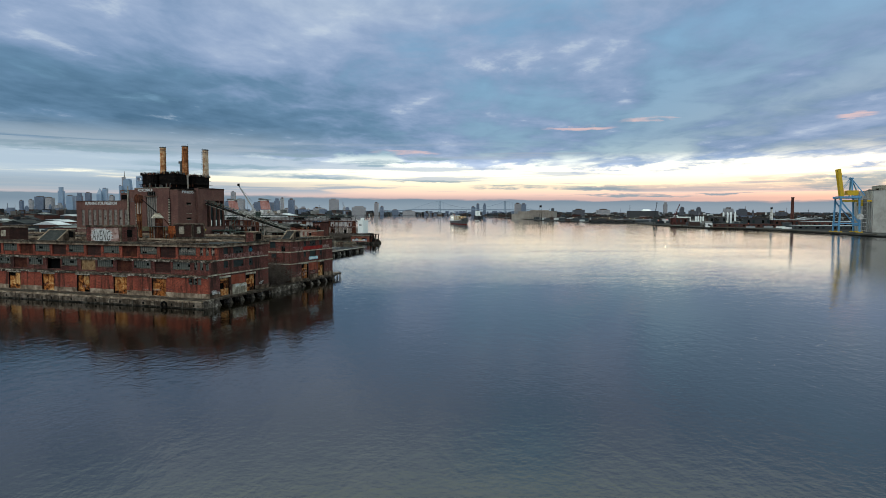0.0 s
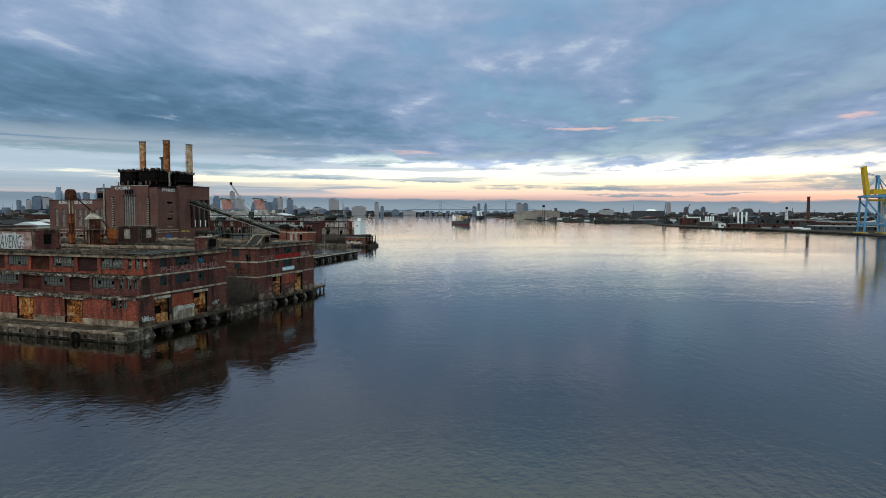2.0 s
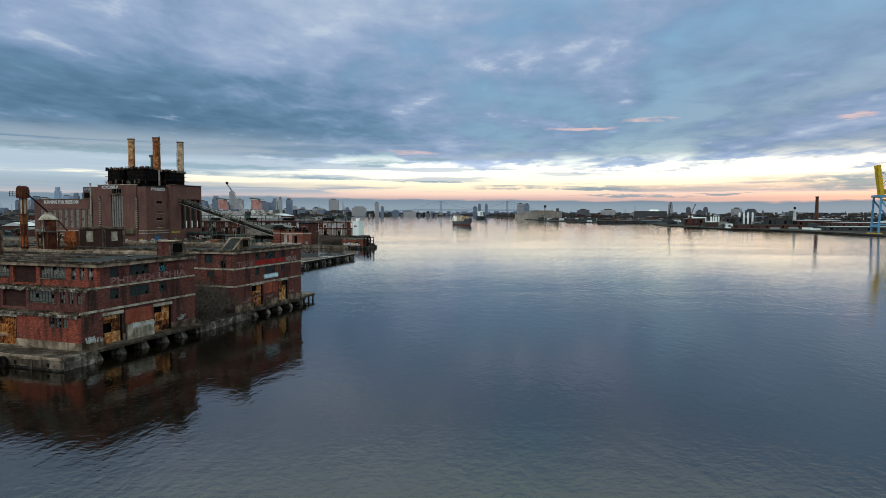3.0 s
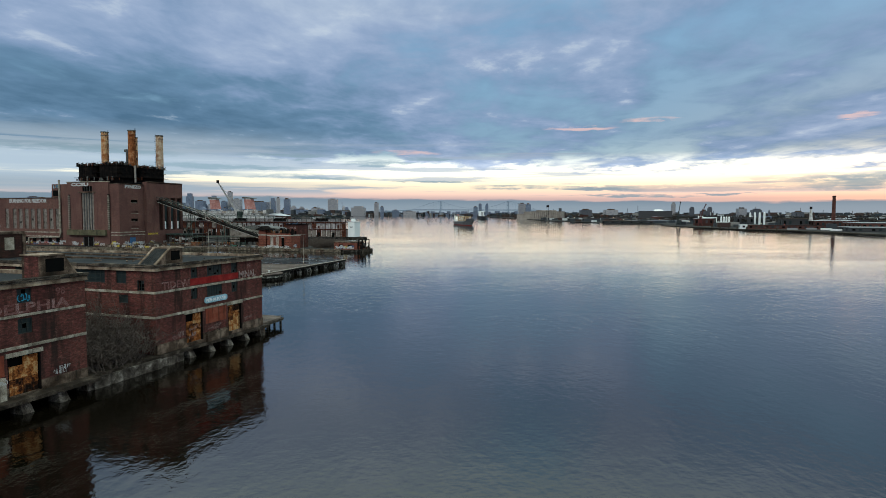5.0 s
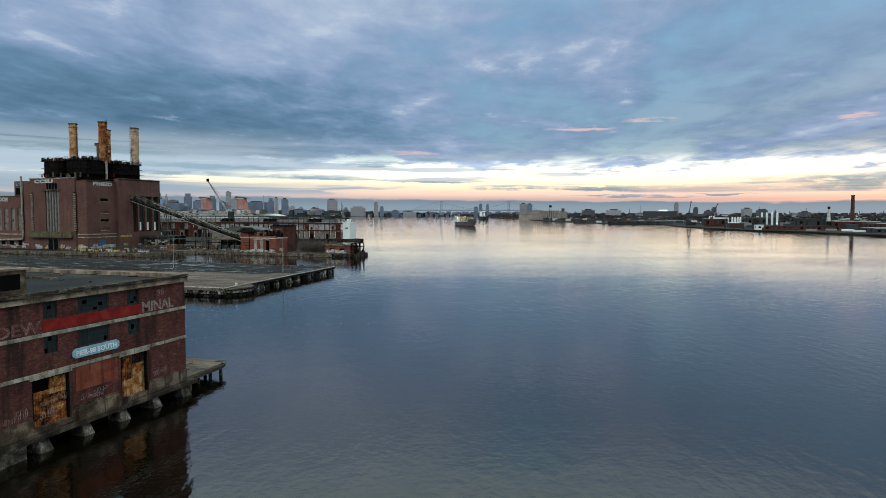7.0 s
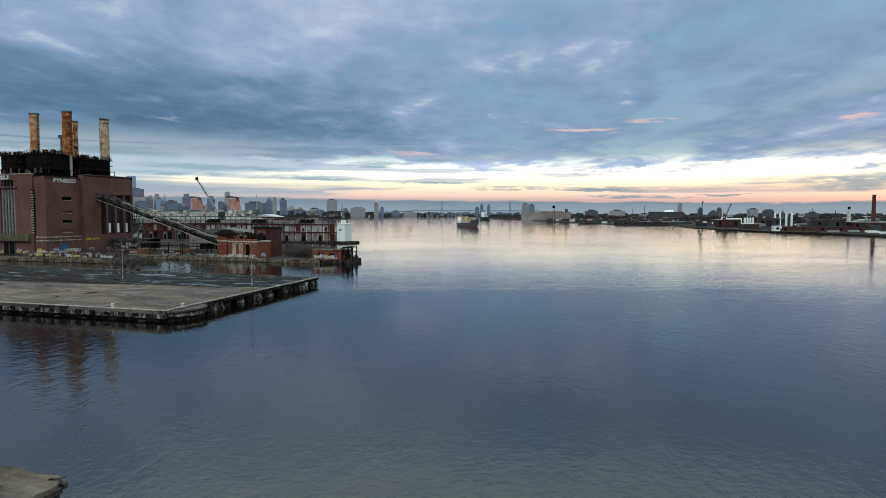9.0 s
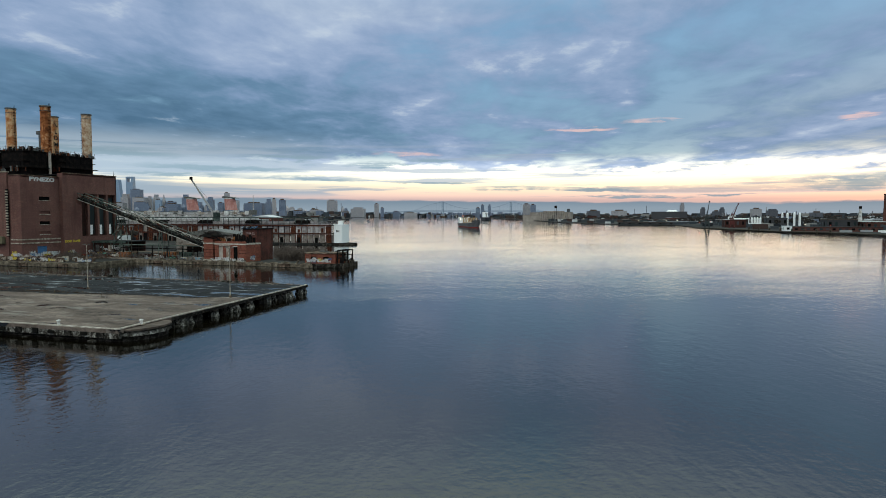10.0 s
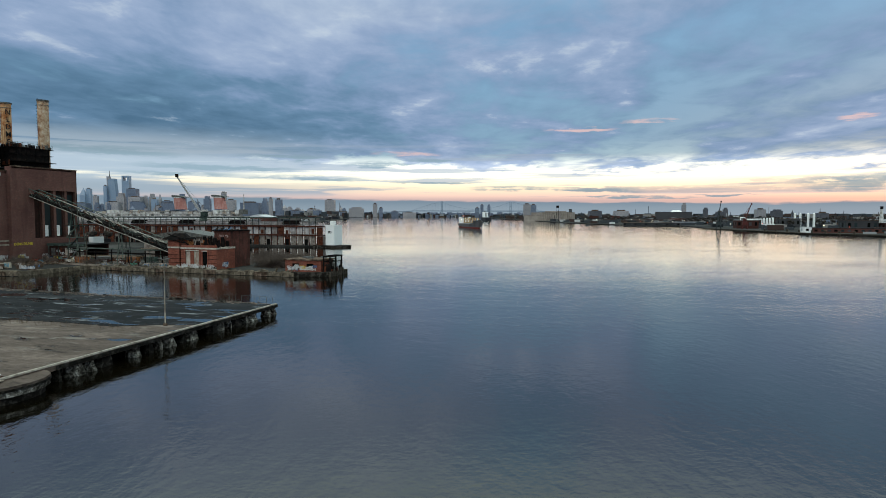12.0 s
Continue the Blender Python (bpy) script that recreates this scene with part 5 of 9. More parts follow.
east = ((-55.4, 157.0, 0), (-59.6, 215.3, 0))
part("kerb", Shape().beam((-54.65, 143.4, 3.30), (-55.6, 157.0, 3.30), 0.34, 0.24), KERB_PALE, pier, "thin pale concrete kerb")
part("kerb", Shape().beam((-55.6, 157.0, 3.30), (-59.8, 215.2, 3.30), 0.34, 0.24), KERB_PALE, pier, "thin pale concrete kerb")
part("kerb", Shape().beam((-54.7, 143.35, 3.28), (-150, 139.75, 3.28), 0.34, 0.2), KERB_PALE, pier, "thin pale concrete kerb")
# black band below the kerb: the recess's shade put into the colour
part("edge_beam", Shape().beam((-55.5, 157, 2.85), (-59.7, 215.3, 2.85), 0.5, 0.56), EDGE_BLACK, pier)
part("edge_beam", Shape().beam((-59.6, 215.3, 2.85), (-150, 217.0, 2.85), 0.5, 0.56), EDGE_BLACK, pier)
# black block under the open pier, added to imitate the shade below it
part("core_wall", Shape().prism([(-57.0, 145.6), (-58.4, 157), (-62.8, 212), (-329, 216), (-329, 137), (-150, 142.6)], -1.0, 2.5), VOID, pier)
for i in range(21):
    p = along(*east, 0.8 + 2.85 * i + random.uniform(-0.5, 0.5), -0.75)
    w = (0.5, 1.5, 0.7, 1.9, 0.55, 1.1, 0.8)[i % 7] * random.uniform(0.85, 1.15)
    if i % 7 == 4:
        continue
    o = random.uniform(0.75, 1.15)
    ring = [(p.x - 1.4, p.y - w), (p.x - 0.2, p.y - w * 1.1), (p.x + o, p.y - w * 0.7), (p.x + o, p.y + w * 0.6), (p.x - 0.1, p.y + w), (p.x - 1.4, p.y + w)]
    part("buttress", crumbling(ring, -0.6, random.uniform(2.45, 2.8), 0.14), LIME if i % 3 else EDGE_BLACK, pier, "lime-streaked crumbling concrete buttress")
# south face: streaked wall with recessed fenders
part("face_wall", Shape().prism([(-54.5, 143.25), (-55.0, 144.6), (-150, 141.0), (-150, 139.65)], 1.5, 3.16), LIME, pier, "lime-streaked face wall")
# the black foot imitates the shade beneath the face wall
part("foot_wall", Shape().prism([(-54.9, 143.9), (-55.4, 145.2), (-150, 141.6), (-150, 140.3)], -1.0, 1.5), EDGE_BLACK, pier)
for i in range(24):
    x = -58.2 - 3.8 * i + random.uniform(-0.3, 0.3)
    y = 143.2 - 0.0378 * (-54.4 - x)
    w = random.uniform(0.6, 0.95)
    part("fender", Shape().box(x - w, x + w, y - 0.22, y + 0.03, 1.7 + random.uniform(-0.1, 0.2), 2.55 + random.uniform(-0.2, 0.1), 0.03), EDGE_BLACK, pier, "black rubber fender block")
    if i % 2:
        part("ledge_block", Shape().box(x + 1.1, x + 2.6, y - 0.5, y + 0.7, 0.2, 1.0 + random.uniform(-0.1, 0.15), 0.1), CONCRETE_WET, pier)


def nose(inset):
    """Outline of the corner platform: straight along the kerb, rounded to the river."""
    ring = [(-55.0, 144.3), (-53.4, 144.8), (-52.2, 146.2), (-51.5, 148.2), (-51.3, 150.4), (-51.8, 152.6), (-53.0, 154.4), (-54.6, 155.2), (-55.6, 155.2)]
    cx, cy = -54.6, 149.8
    return [(x + (cx - x) / 4.6 * inset, y + (cy - y) / 5.4 * inset) if x > -54.9 else (x, y) for x, y in ring]


dolph = tagged(new("corner_platform", Shape().prism(nose(0.0), 2.72, 3.02).mesh("corner_platform", WET_DECK)),
               "rounded concrete corner platform at the end of the open pier", "platform", kind="structure")
part("rim", Shape().prism(nose(-0.10), 2.42, 2.72), EDGE_BLACK, dolph, "dark rim below the slab")
part("face_wall", Shape().prism(nose(0.12), 1.75, 2.42), LIME, dolph, "lime-streaked face wall")
# black foot: the shadow under the platform given by colour
part("foot_wall", Shape().prism(nose(0.75), -1.0, 1.75), EDGE_BLACK, dolph)


def bollard(x, y):
    t = thing("bollard", "squat pale iron mooring bollard on the pier edge", "bollard", "mooring bollards", (x, y, 3.2))
    part("base", Shape().box(x - 0.6, x + 0.6, y - 0.45, y + 0.45, 3.2, 3.3, 0.05), CONCRETE_PALE, t)
    part("post", Shape().tube((x, y, 3.3), (x, y, 3.95), 0.28, 10, 0.24), WHITE_PAINT, t)
    part("head", Shape().tube((x, y, 3.95), (x, y, 4.15), 0.42, 10, 0.3), WHITE_PAINT, t)
    return t


b0 = bollard(-55.0, 148.9)
for x, y in ((-69, 143.6),):
    copy_thing(b0, pose(x, y, 3.2))


def pole_lamp(x, y):
    t = thing("lamp_post", "slim grey steel lamp post with twin heads", "lamp post", "lamp posts", (x, y, 3.2))
    part("base", Shape().box(x - 0.28, x + 0.28, y - 0.28, y + 0.28, 3.2, 3.7, 0.05), CONCRETE, t)
    part("pole", Shape().tube((x, y, 3.7), (x, y, 15.3), 0.11, 8, 0.07), CONCRETE_PALE, t)
    for d in (-1, 1):
        part("arm", Shape().tube((x, y, 15.2), (x + 0.9 * d, y, 15.45), 0.05, 6), STEEL, t)
        part("lamp_head", Shape().box(x + 0.9 * d - 0.35, x + 0.9 * d + 0.35, y - 0.18, y + 0.18, 15.38, 15.55, 0.04), STEEL, t)
    return t


l0 = pole_lamp(-63.4, 185.4)
copy_thing(l0, pose(-111.5, 187.5, 3.2))
fence = thing("chain_fence", "leaning rusty chain-link fence along the pier edge", "fence", "", (-110, 216.5, 3.2))
for i in range(100):
    x = -60.6 - 1.7 * i
    y = 215.2 + 0.012 * (-60 - x)
    lean, tall = random.uniform(-0.25, 0.25), (4.9 if i < 8 else 4.45)
    if 8 <= i < 12 or random.random() < 0.08:
        continue
    part("post", Shape().tube((x, y, 3.2), (x + lean, y, tall), 0.05, 5), STEEL, fence)
    if i < 99 and random.random() > 0.15:
        part("rail", Shape().tube((x + lean, y, tall - 0.05), (x - 1.7, y, tall - 0.05 - random.uniform(0.0, 0.15)), 0.03, 4), STEEL, fence)
    if i < 99 and random.random() > 0.35:
        part("low_rail", Shape().tube((x, y, 3.7), (x - 1.7, y, 3.75), 0.025, 4), STEEL, fence)
for i in range(7):
    x, y = random.uniform(-140, -66), random.uniform(213.0, 215.0)
    s = crumbling([(x - 0.9, y - 0.4), (x + 0.8, y - 0.5), (x + 0.9, y + 0.4), (x - 0.7, y + 0.5)], 3.2, 3.2 + random.uniform(0.3, 0.9), 0.12)
    single("concrete_lump", s, CONCRETE_WET, "broken dark concrete lump on the asphalt", "rubble", "broken lumps")
silt = Shape()
for i in range(420):
    x, y, a = random.uniform(-190, -60.5), random.gauss(214.0, 0.8), random.uniform(0, 3.14)
    w = random.uniform(0.2, 1.3)
    if y < 216:
        silt.beam((x, y, 3.27), (x + w * math.cos(a), y + 0.5 * w * math.sin(a), 3.28 + random.uniform(0.0, 0.22)), random.uniform(0.08, 0.5), random.uniform(0.05, 0.16))
tagged(new("rubble_line", silt.mesh("rubble_line", WET_DECK, fix=False)), "line of broken slabs and silt along the pier edge", "rubble", kind="stuff")
WEED = paint("dry_weed", (0.085, 0.06, 0.042), 0.95, vary=0.4)
weeds = Shape()
for i in range(900):
    x = random.choice((random.uniform(-150, -66), random.gauss(-112, 12)))
    y = 181.0 + random.gauss(0, 1.2) - 0.04 * (-70 - x)
    h, a = random.uniform(0.15, 0.7) * (1.9 if i % 40 == 0 else 1.0), random.uniform(0, 6.28)
    weeds.tube((x, y, 3.2), (x + 0.3 * h * math.cos(a), y + 0.3 * h * math.sin(a), 3.22 + h), 0.03, 3, 0.01)
tagged(new("dry_weeds", weeds.mesh("dry_weeds", WEED, fix=False)), "thin line of dry weeds along the asphalt joint", "weeds", kind="stuff")

# ---- power station ----
plant = thing("power_station", "derelict brown brick power station with tall windows", "power station", "", (-275, 300, 2.6))


def block(name, x0, x1, y0, y1, z0, z1, mat, parent=plant, label=""):
    return part(name, Shape().box(x0, x1, y0, y1, z0, z1), mat, parent, label)


# turbine hall, low and long
hall_w = [(-306.2 - 5.6 * i, -302.6 - 5.6 * i, 13.5, 27.0) for i in range(8)] + [(-352.3, -348.9, 13.5, 27.0)]
part("hall_wall", wall_with_holes(-358, -300.5, 2.6, 34.0, hall_w, 275.0, 275.8, "y"), BRICK_PLANT, plant)
block("hall_wall", -358, -357, 275.8, 330, 2.6, 34, BRICK_PLANT)
block("hall_wall", -357, -300.5, 329, 330, 2.6, 34, BRICK_PLANT)
block("hall_roof", -357, -300.5, 275.8, 329, 33.2, 33.6, TAR)
part("coping", Shape().box(-358.3, -300.5, 274.7, 276, 34.0, 34.5), CONCRETE, plant)
part("band", Shape().box(-358.1, -300.5, 274.75, 275, 10.9, 11.6), CONCRETE_PALE, plant)
part("band", Shape().box(-358.1, -300.5, 274.75, 275, 8.6, 8.9), CONCRETE_PALE, plant)
lb = part("roof_box", Shape().box(-316, -301.0, 281, 292, 33.6, 43.6), BRICK_PLANT, plant, "brick roof house with scrawls")
part("dark_opening", Shape().box(-315, -309, 280.97, 281, 35.4, 39.4), VOID, lb)
scrawl(plant, -315.5, 40.8, 10.0, 2.2, 280.98, "y", CYAN_TAG, 7, 0.3)
scrawl(plant, -315.0, 40.8, 10.0, 2.0, 280.94, "y", TAG_WHITE, 7, 0.14)
HALL_PANE = surface("blocked_pane", [(0.10, 0.085, 0.075), (0.20, 0.17, 0.15), (0.27, 0.24, 0.22)], 0.5, 0.7, streaks=0.3)
for k, (a, b, c, d) in enumerate(hall_w):
    w = part("tall_window", wall_with_holes(a, b, c, d, [(a + 0.2, b - 0.2, c + 0.2 + 2.2 * j, c + 2.2 * (j + 1)) for j in range(6)], 275.35, 275.55, "y"), HALL_PANE, plant)
    part("blocking", Shape().box(a, b, 275.6, 275.7, c, d), HALL_PANE, w)
    if k in (1, 4, 6):
        part("broken_pane", Shape().box(a + 0.6, a + 1.7, 275.58, 275.6, 17 + 2 * (k % 3), 18.5 + 2 * (k % 3)), VOID, w)
# main block with the great window
big = [(-282.6, -272.0, 12.5, 37.2), (-281.5, -273.0, 38.2, 41.6)]
part("front_wall", wall_with_holes(-294.5, -259.5, 2.6, 44.2, big, 274.4, 275.4, "y"), BRICK_PLANT, plant)
block("front_wall", -300.5, -294.5, 275.0, 276, 2.6, 42.6, BRICK_PLANT)
block("front_wall", -259.5, -251.5, 275.0, 276, 2.6, 42.8, BRICK_PLANT)
part("side_wall", wall_with_holes(276.0, 296.0, 2.6, 42.8, [(284.5, 290.2, 31.0, 32.8), (284.5, 290.2, 24, 25.5), (284.5, 290.2, 19, 20.5), (284.5, 290.2, 14, 15.5), (282.8, 288.0, 4.0, 8.2)], -252.5, -251.5, "x"), BRICK_PLANT, plant)
for z in (31.0, 24.0, 19.0, 14.0):
    part("side_opening", Shape().box(-252.1, -252.0, 284.5, 290.2, z, z + 1.8), VOID if z in (31.0, 19.0) else BRICK_PLANT, plant)
    part("window_sill", Shape().box(-251.9, -251.3, 284.3, 290.4, z - 0.3, z), CONCRETE_PALE, plant)
part("blue_door", Shape().box(-252.0, -251.8, 282.8, 288.0, 3.0, 8.2), TAGS[1], plant, "blue roller door")
part("end_wall", wall_with_holes(296.0, 329.0, 2.6, 45.0, [(306.5, 328, 12.5, 34.8)], -250.3, -249.3, "x"), BRICK_PLANT, plant)
block("end_wall", -252.5, -249.3, 295.5, 296.0, 2.6, 45.0, BRICK_PLANT)
part("recess_wall", Shape().box(-251.8, -251.3, 306.0, 328.5, 2.6, 35), BRICK_DARK, plant, "dark recessed wall")
for i, y in enumerate((310.5, 316.5, 322.5)):
    part("bay_pier", Shape().box(-251.3, -249.6, y, y + 1.2, 12.5, 34.8), BRICK_PLANT, plant)
    part("tall_window", Shape().box(-251.3, -251.2, y + 1.4, y + 5.2, 13.5, 33), GLASS_TEAL, plant)
    part("bright_window", Shape().box(-251.2, -251.0, y + 1.5, y + 4.0, 13.2, 18.4), SIGN_WHITE, plant, "pale boarded window")
block("end_wall", -300.5, -249.3, 328.5, 329.0, 2.6, 45.0, BRICK_PLANT)
block("west_wall", -301.0, -300.5, 275.0, 329.0, 2.6, 42.5, BRICK_PLANT)
block("roof", -300.5, -251.5, 276, 296, 42.0, 42.4, TAR)
block("roof", -300.5, -249.3, 296, 328.5, 44.3, 44.7, TAR)
part("coping", Shape().box(-294.8, -259.2, 274.1, 275.6, 44.2, 44.7), CONCRETE_PALE, plant)
part("coping", Shape().box(-259.5, -251.2, 274.7, 276.2, 42.8, 43.2), CONCRETE, plant)
part("coping", Shape().box(-252.1, -251.2, 276.2, 296, 42.8, 43.2), CONCRETE, plant)
part("coping", Shape().box(-250.2, -249.0, 296, 329.2, 45.0, 45.4), CONCRETE, plant)
for i in range(6):
    part("mullion", Shape().box(-282.6 + 2.12 * i - 0.3, -282.6 + 2.12 * i + 0.3, 274.5, 275.2, 12.5, 37.2), STEEL, plant) if 0 < i < 5 else None
for i in range(5):
    part("tall_pane", Shape().box(-282.5 + 2.1 * i + 0.3, -282.5 + 2.1 * (i + 1) - 0.2, 274.9, 275.0, 12.5, 37.2), HALL_PANE, plant)
part("dark_opening", Shape().box(-281.5, -273.0, 275.1, 275.2, 38.2, 41.6), VOID, plant)
for i in range(4):
    part("louvre_bar", Shape().box(-281.5 + 2.3 * i + 1.3, -281.5 + 2.3 * i + 1.6, 274.6, 274.9, 38.2, 41.6), STEEL, plant)
part("window_head", Shape().box(-284.2, -270.4, 273.8, 274.4, 37.2, 38.0), CONCRETE, plant)
part("door_canopy", Shape().box(-294.0, -261.5, 272.6, 274.4, 9.6, 13.2, 0.1), surface("mossy_canopy", [(0.05, 0.045, 0.03), (0.10, 0.09, 0.055), (0.15, 0.13, 0.085)], 0.5, 0.9, streaks=0.6), plant, "mossy grey canopy over the entrance")
part("entrance", Shape().box(-281.5, -272.5, 274.2, 274.4, 2.6, 8.6), STEEL_BLACK, plant)
for x in (-281.2, -277.2, -273.0):
    part("entrance_post", Shape().box(x, x + 0.5, 274.0, 274.2, 2.6, 8.6), STEEL, plant)
for x in (-293.8, -260.4):
    for i in range(17):
        part("louvre_block", Shape().box(x, x + 1.7, 274.0, 274.4, 13.6 + 1.32 * i, 14.25 + 1.32 * i), CONCRETE_PALE, plant)
    part("louvre_strip", Shape().box(x - 0.1, x + 1.8, 274.3, 274.42, 13.2, 36.2), VOID, plant)
part("band", Shape().box(-258.4, -251.3, 274.7, 275.0, 9.6, 10.2), CONCRETE_PALE, plant)
part("band", Shape().box(-258.4, -251.3, 274.7, 275.0, 11.4, 12.0), CONCRETE_PALE, plant)
part("band", Shape().box(-251.5, -251.2, 275.0, 295.5, 9.6, 10.2), CONCRETE_PALE, plant)
part("band", Shape().box(-251.5, -251.2, 275.0, 295.5, 11.4, 12.0), CONCRETE_PALE, plant)
dp = Shape().tube((-301.2, 274.2, 10.5), (-301.2, 274.2, 46), 0.55, 8).tube((-301.2, 274.2, 10.5), (-301.8, 274.2, 8.2), 0.55, 8).tube((-301.8, 274.2, 8.2), (-330, 274.2, 7.4), 0.5, 8).tube((-330, 274.2, 7.4), (-330.5, 274.2, 3), 0.5, 8)
part("drain_pipe", dp, CONCRETE_PALE, plant, "thick pale drain pipe")
part("painted_letters", fitted_words("BURNING FOR FREEDOM", 34.0, 2.7, TAG_WHITE, facing_south(-331.0, 274.98, 31.2), 0.05), None, plant, "tall white painted letters")
part("painted_letters", fitted_words("CCSU", 15.0, 2.3, TAG_WHITE, facing_south(-283.5, 274.38, 41.8), 0.06), None, plant, "white outlined letters")
part("painted_letters", fitted_words("PYNEZO", 13.5, 2.2, TAG_WHITE, facing_east(-251.48, 286.4, 40.4), 0.06), None, plant, "tall white painted letters")
scrawls(plant, 34, -356, -303, 2.8, 4.6, 4.5, 1.8, 275.0, "y", TAGS[:1] * 6 + TAGS[1:] + [HALL_GREY] * 3, 0.16)
scrawls(plant, 22, -294, -264, 2.8, 4.0, 4.0, 1.8, 274.4, "y", TAGS[:1] * 6 + TAGS[1:4] + [HALL_GREY] * 2, 0.16)
scrawls(plant, 10, -259, -254, 2.8, 5.0, 3.0, 1.8, 275.0, "y", TAGS[:1] * 4 + TAGS[1:4], 0.16)
scrawls(plant, 14, 276, 293, 2.8, 4.2, 3.5, 1.8, -251.5, "x", TAGS[:1] * 5 + TAGS[1:4], 0.16)
scrawls(plant, 12, 296, 325, 2.8, 4.2, 3.5, 1.8, -249.3, "x", TAGS[:1] * 5 + TAGS[1:4], 0.16)
for i in range(8):
    part("low_window", Shape().box(-355 + 7 * i, -352 + 7 * i, 274.85, 274.9, 4.8, 8.0), VOID, plant)


def coal_bunker(x0, x1, y0, y1, z0, z1):
    t = part("coal_bunker", Shape().prism([(x0 + 2, y0), (x1 - 2, y0), (x1, y0 + 2), (x1, y1 - 2), (x1 - 2, y1), (x0 + 2, y1), (x0, y1 - 2), (x0, y0 + 2)], z0 + 1.6, z1), STEEL_BLACK, plant, "burnt black steel bunker")
    part("skirt", Shape().box(x0 + 1, x1 - 1, y0 + 1, y1 - 1, z0 - 3.4, z0 + 1.6), STEEL_BLACK, t)
    n = 7
    for i in range(n + 1):
        x = x0 + 2 + (x1 - x0 - 4) * i / n
        part("rib", Shape().box(x - 0.12, x + 0.12, y0 - 0.14, y0 - 0.01, z0 + 1.6, z1 - 0.6), STEEL_BLACK, t)
        y = y0 + 2 + (y1 - y0 - 4) * i / n
        part("rib", Shape().box(x1 + 0.01, x1 + 0.14, y - 0.12, y + 0.12, z0 + 1.6, z1 - 0.6), STEEL_BLACK, t)
    for z, out in ((z1 - 0.4, 0.5), (z0 + 4.8, 0.35), (z0 + 1.4, 1.2)):
        part("ledge", Shape().box(x0 - out, x1 + out, y0 - out, y1 + out, z, z + 0.22), STEEL_BLACK, t)
    for i in range(40):
        x, y = random.uniform(x0 - 0.8, x1 + 0.6), random.uniform(y0 - 0.8, y0 + 1.0)
        part("hung_scrap", Shape().box(x, x + random.uniform(0.2, 1.4), y - 0.9, y - 0.8, z0 - 0.5, z0 + random.uniform(0.6, 2.4)), (STEEL_BLACK, STEEL, RUST_DARK)[i % 3], t) if i % 2 else None
    for i in range(64):
        x, y = (random.uniform(x0 + 0.2, x1 - 0.2), random.uniform(y0, y0 + 4)) if i % 2 else (random.uniform(x1 - 4, x1), random.uniform(y0, y1))
        w = random.uniform(0.2, 0.9)
        part("deck_gear", Shape().box(x - w, x + w * random.uniform(0.2, 1.0), y - 0.4, y + 0.5, z1 - 0.2, z1 + random.uniform(0.6, 2.1), 0.05), (STEEL_BLACK, RUST_DARK, STEEL, STEEL_BLACK)[i % 4], t)
    for a, b in (((x0, y0), (x1, y0)), ((x1, y0), (x1, y1))):
        for i in range(9):
            p = Vector((*a, 0)).lerp(Vector((*b, 0)), i / 8)
            part("rail_post", Shape().beam((p.x, p.y, z1 - 0.2), (p.x, p.y, z1 + random.uniform(2.0, 2.8)), 0.13), STEEL, t)
        for dz in (1.1, 2.1):
            part("hand_rail", Shape().beam((*a, z1 + dz), (*b, z1 + dz - random.uniform(0, 0.2)), 0.12), STEEL, t)
    return t


coal_bunker(-300, -285, 287, 301, 46.5, 56.0)
coal_bunker(-284, -265, 289, 302, 46.5, 56.6)
coal_bunker(-277, -261, 306, 326, 47.2, 55.4)


def stack(x, y, z0, z1, r, side, mat=None):
    t = part("chimney", Shape().tube((x, y, z0), (x, y, z1), r, 20, r * 0.97), mat or STACK, plant, "rust-streaked steel chimney")
    part("crown", Shape().tube((x, y, z1 - 0.5), (x, y, z1 + 0.15), r + 0.25, 20), STEEL, t)
    part("crown", Shape().tube((x, y, z1 - 2.6), (x, y, z1 - 2.4), r + 0.15, 20), STEEL, t)
    part("mouth", Shape().tube((x, y, z1 + 0.15), (x, y, z1 + 0.2), r * 0.9, 20), VOID, t)
    lx, ly = x + side * (r + 0.75), y - 0.3
    for dx in (-0.35, 0.35):
        part("ladder_rail", Shape().tube((lx + dx, ly, z0), (lx + dx, ly, z1 + 1.2), 0.07, 5), STEEL_BLACK, t)
    for i in range(int((z1 - z0) / 1.5)):
        z = z0 + 1.5 * i
        part("cage_hoop", Shape().tube((lx - 0.6, ly - 0.5, z), (lx + 0.6, ly - 0.5, z), 0.06, 4).tube((lx + 0.6, ly - 0.5, z), (lx + 0.6, ly + 0.5, z), 0.06, 4).tube((lx - 0.6, ly - 0.5, z), (lx - 0.6, ly + 0.5, z), 0.06, 4), STEEL_BLACK, t)
    return t


stack(-286.0, 297.5, 46, 79.8, 2.4, 1)
stack(-266.5, 301.5, 56.4, 80.6, 2.5, 1)
part("down_pipe", Shape().tube((-264.4, 301.5, 45), (-264.4, 301.5, 57), 0.7, 10), HALL_GREY, plant, "pale down pipe")
stack(-265.0, 325.0, 46, 79.8, 2.5, -1, STACK_PALE)
stack(-281.5, 318.5, 46, 78.4, 2.3, -1)
part("vent_pipe", Shape().tube((-272, 303, 56), (-272, 303, 67), 1.1, 10).box(-273.6, -270.4, 301.6, 304.4, 66.2, 68), STEEL, plant)
part("painted_letters", words("N\nL\nD\nM\nE", 3.6, TAGS[4], facing_east(-279.2, 317.7, 72.5) @ Matrix.Rotation(0.0, 4, "Y"), 0.01, 0.05), None, plant)

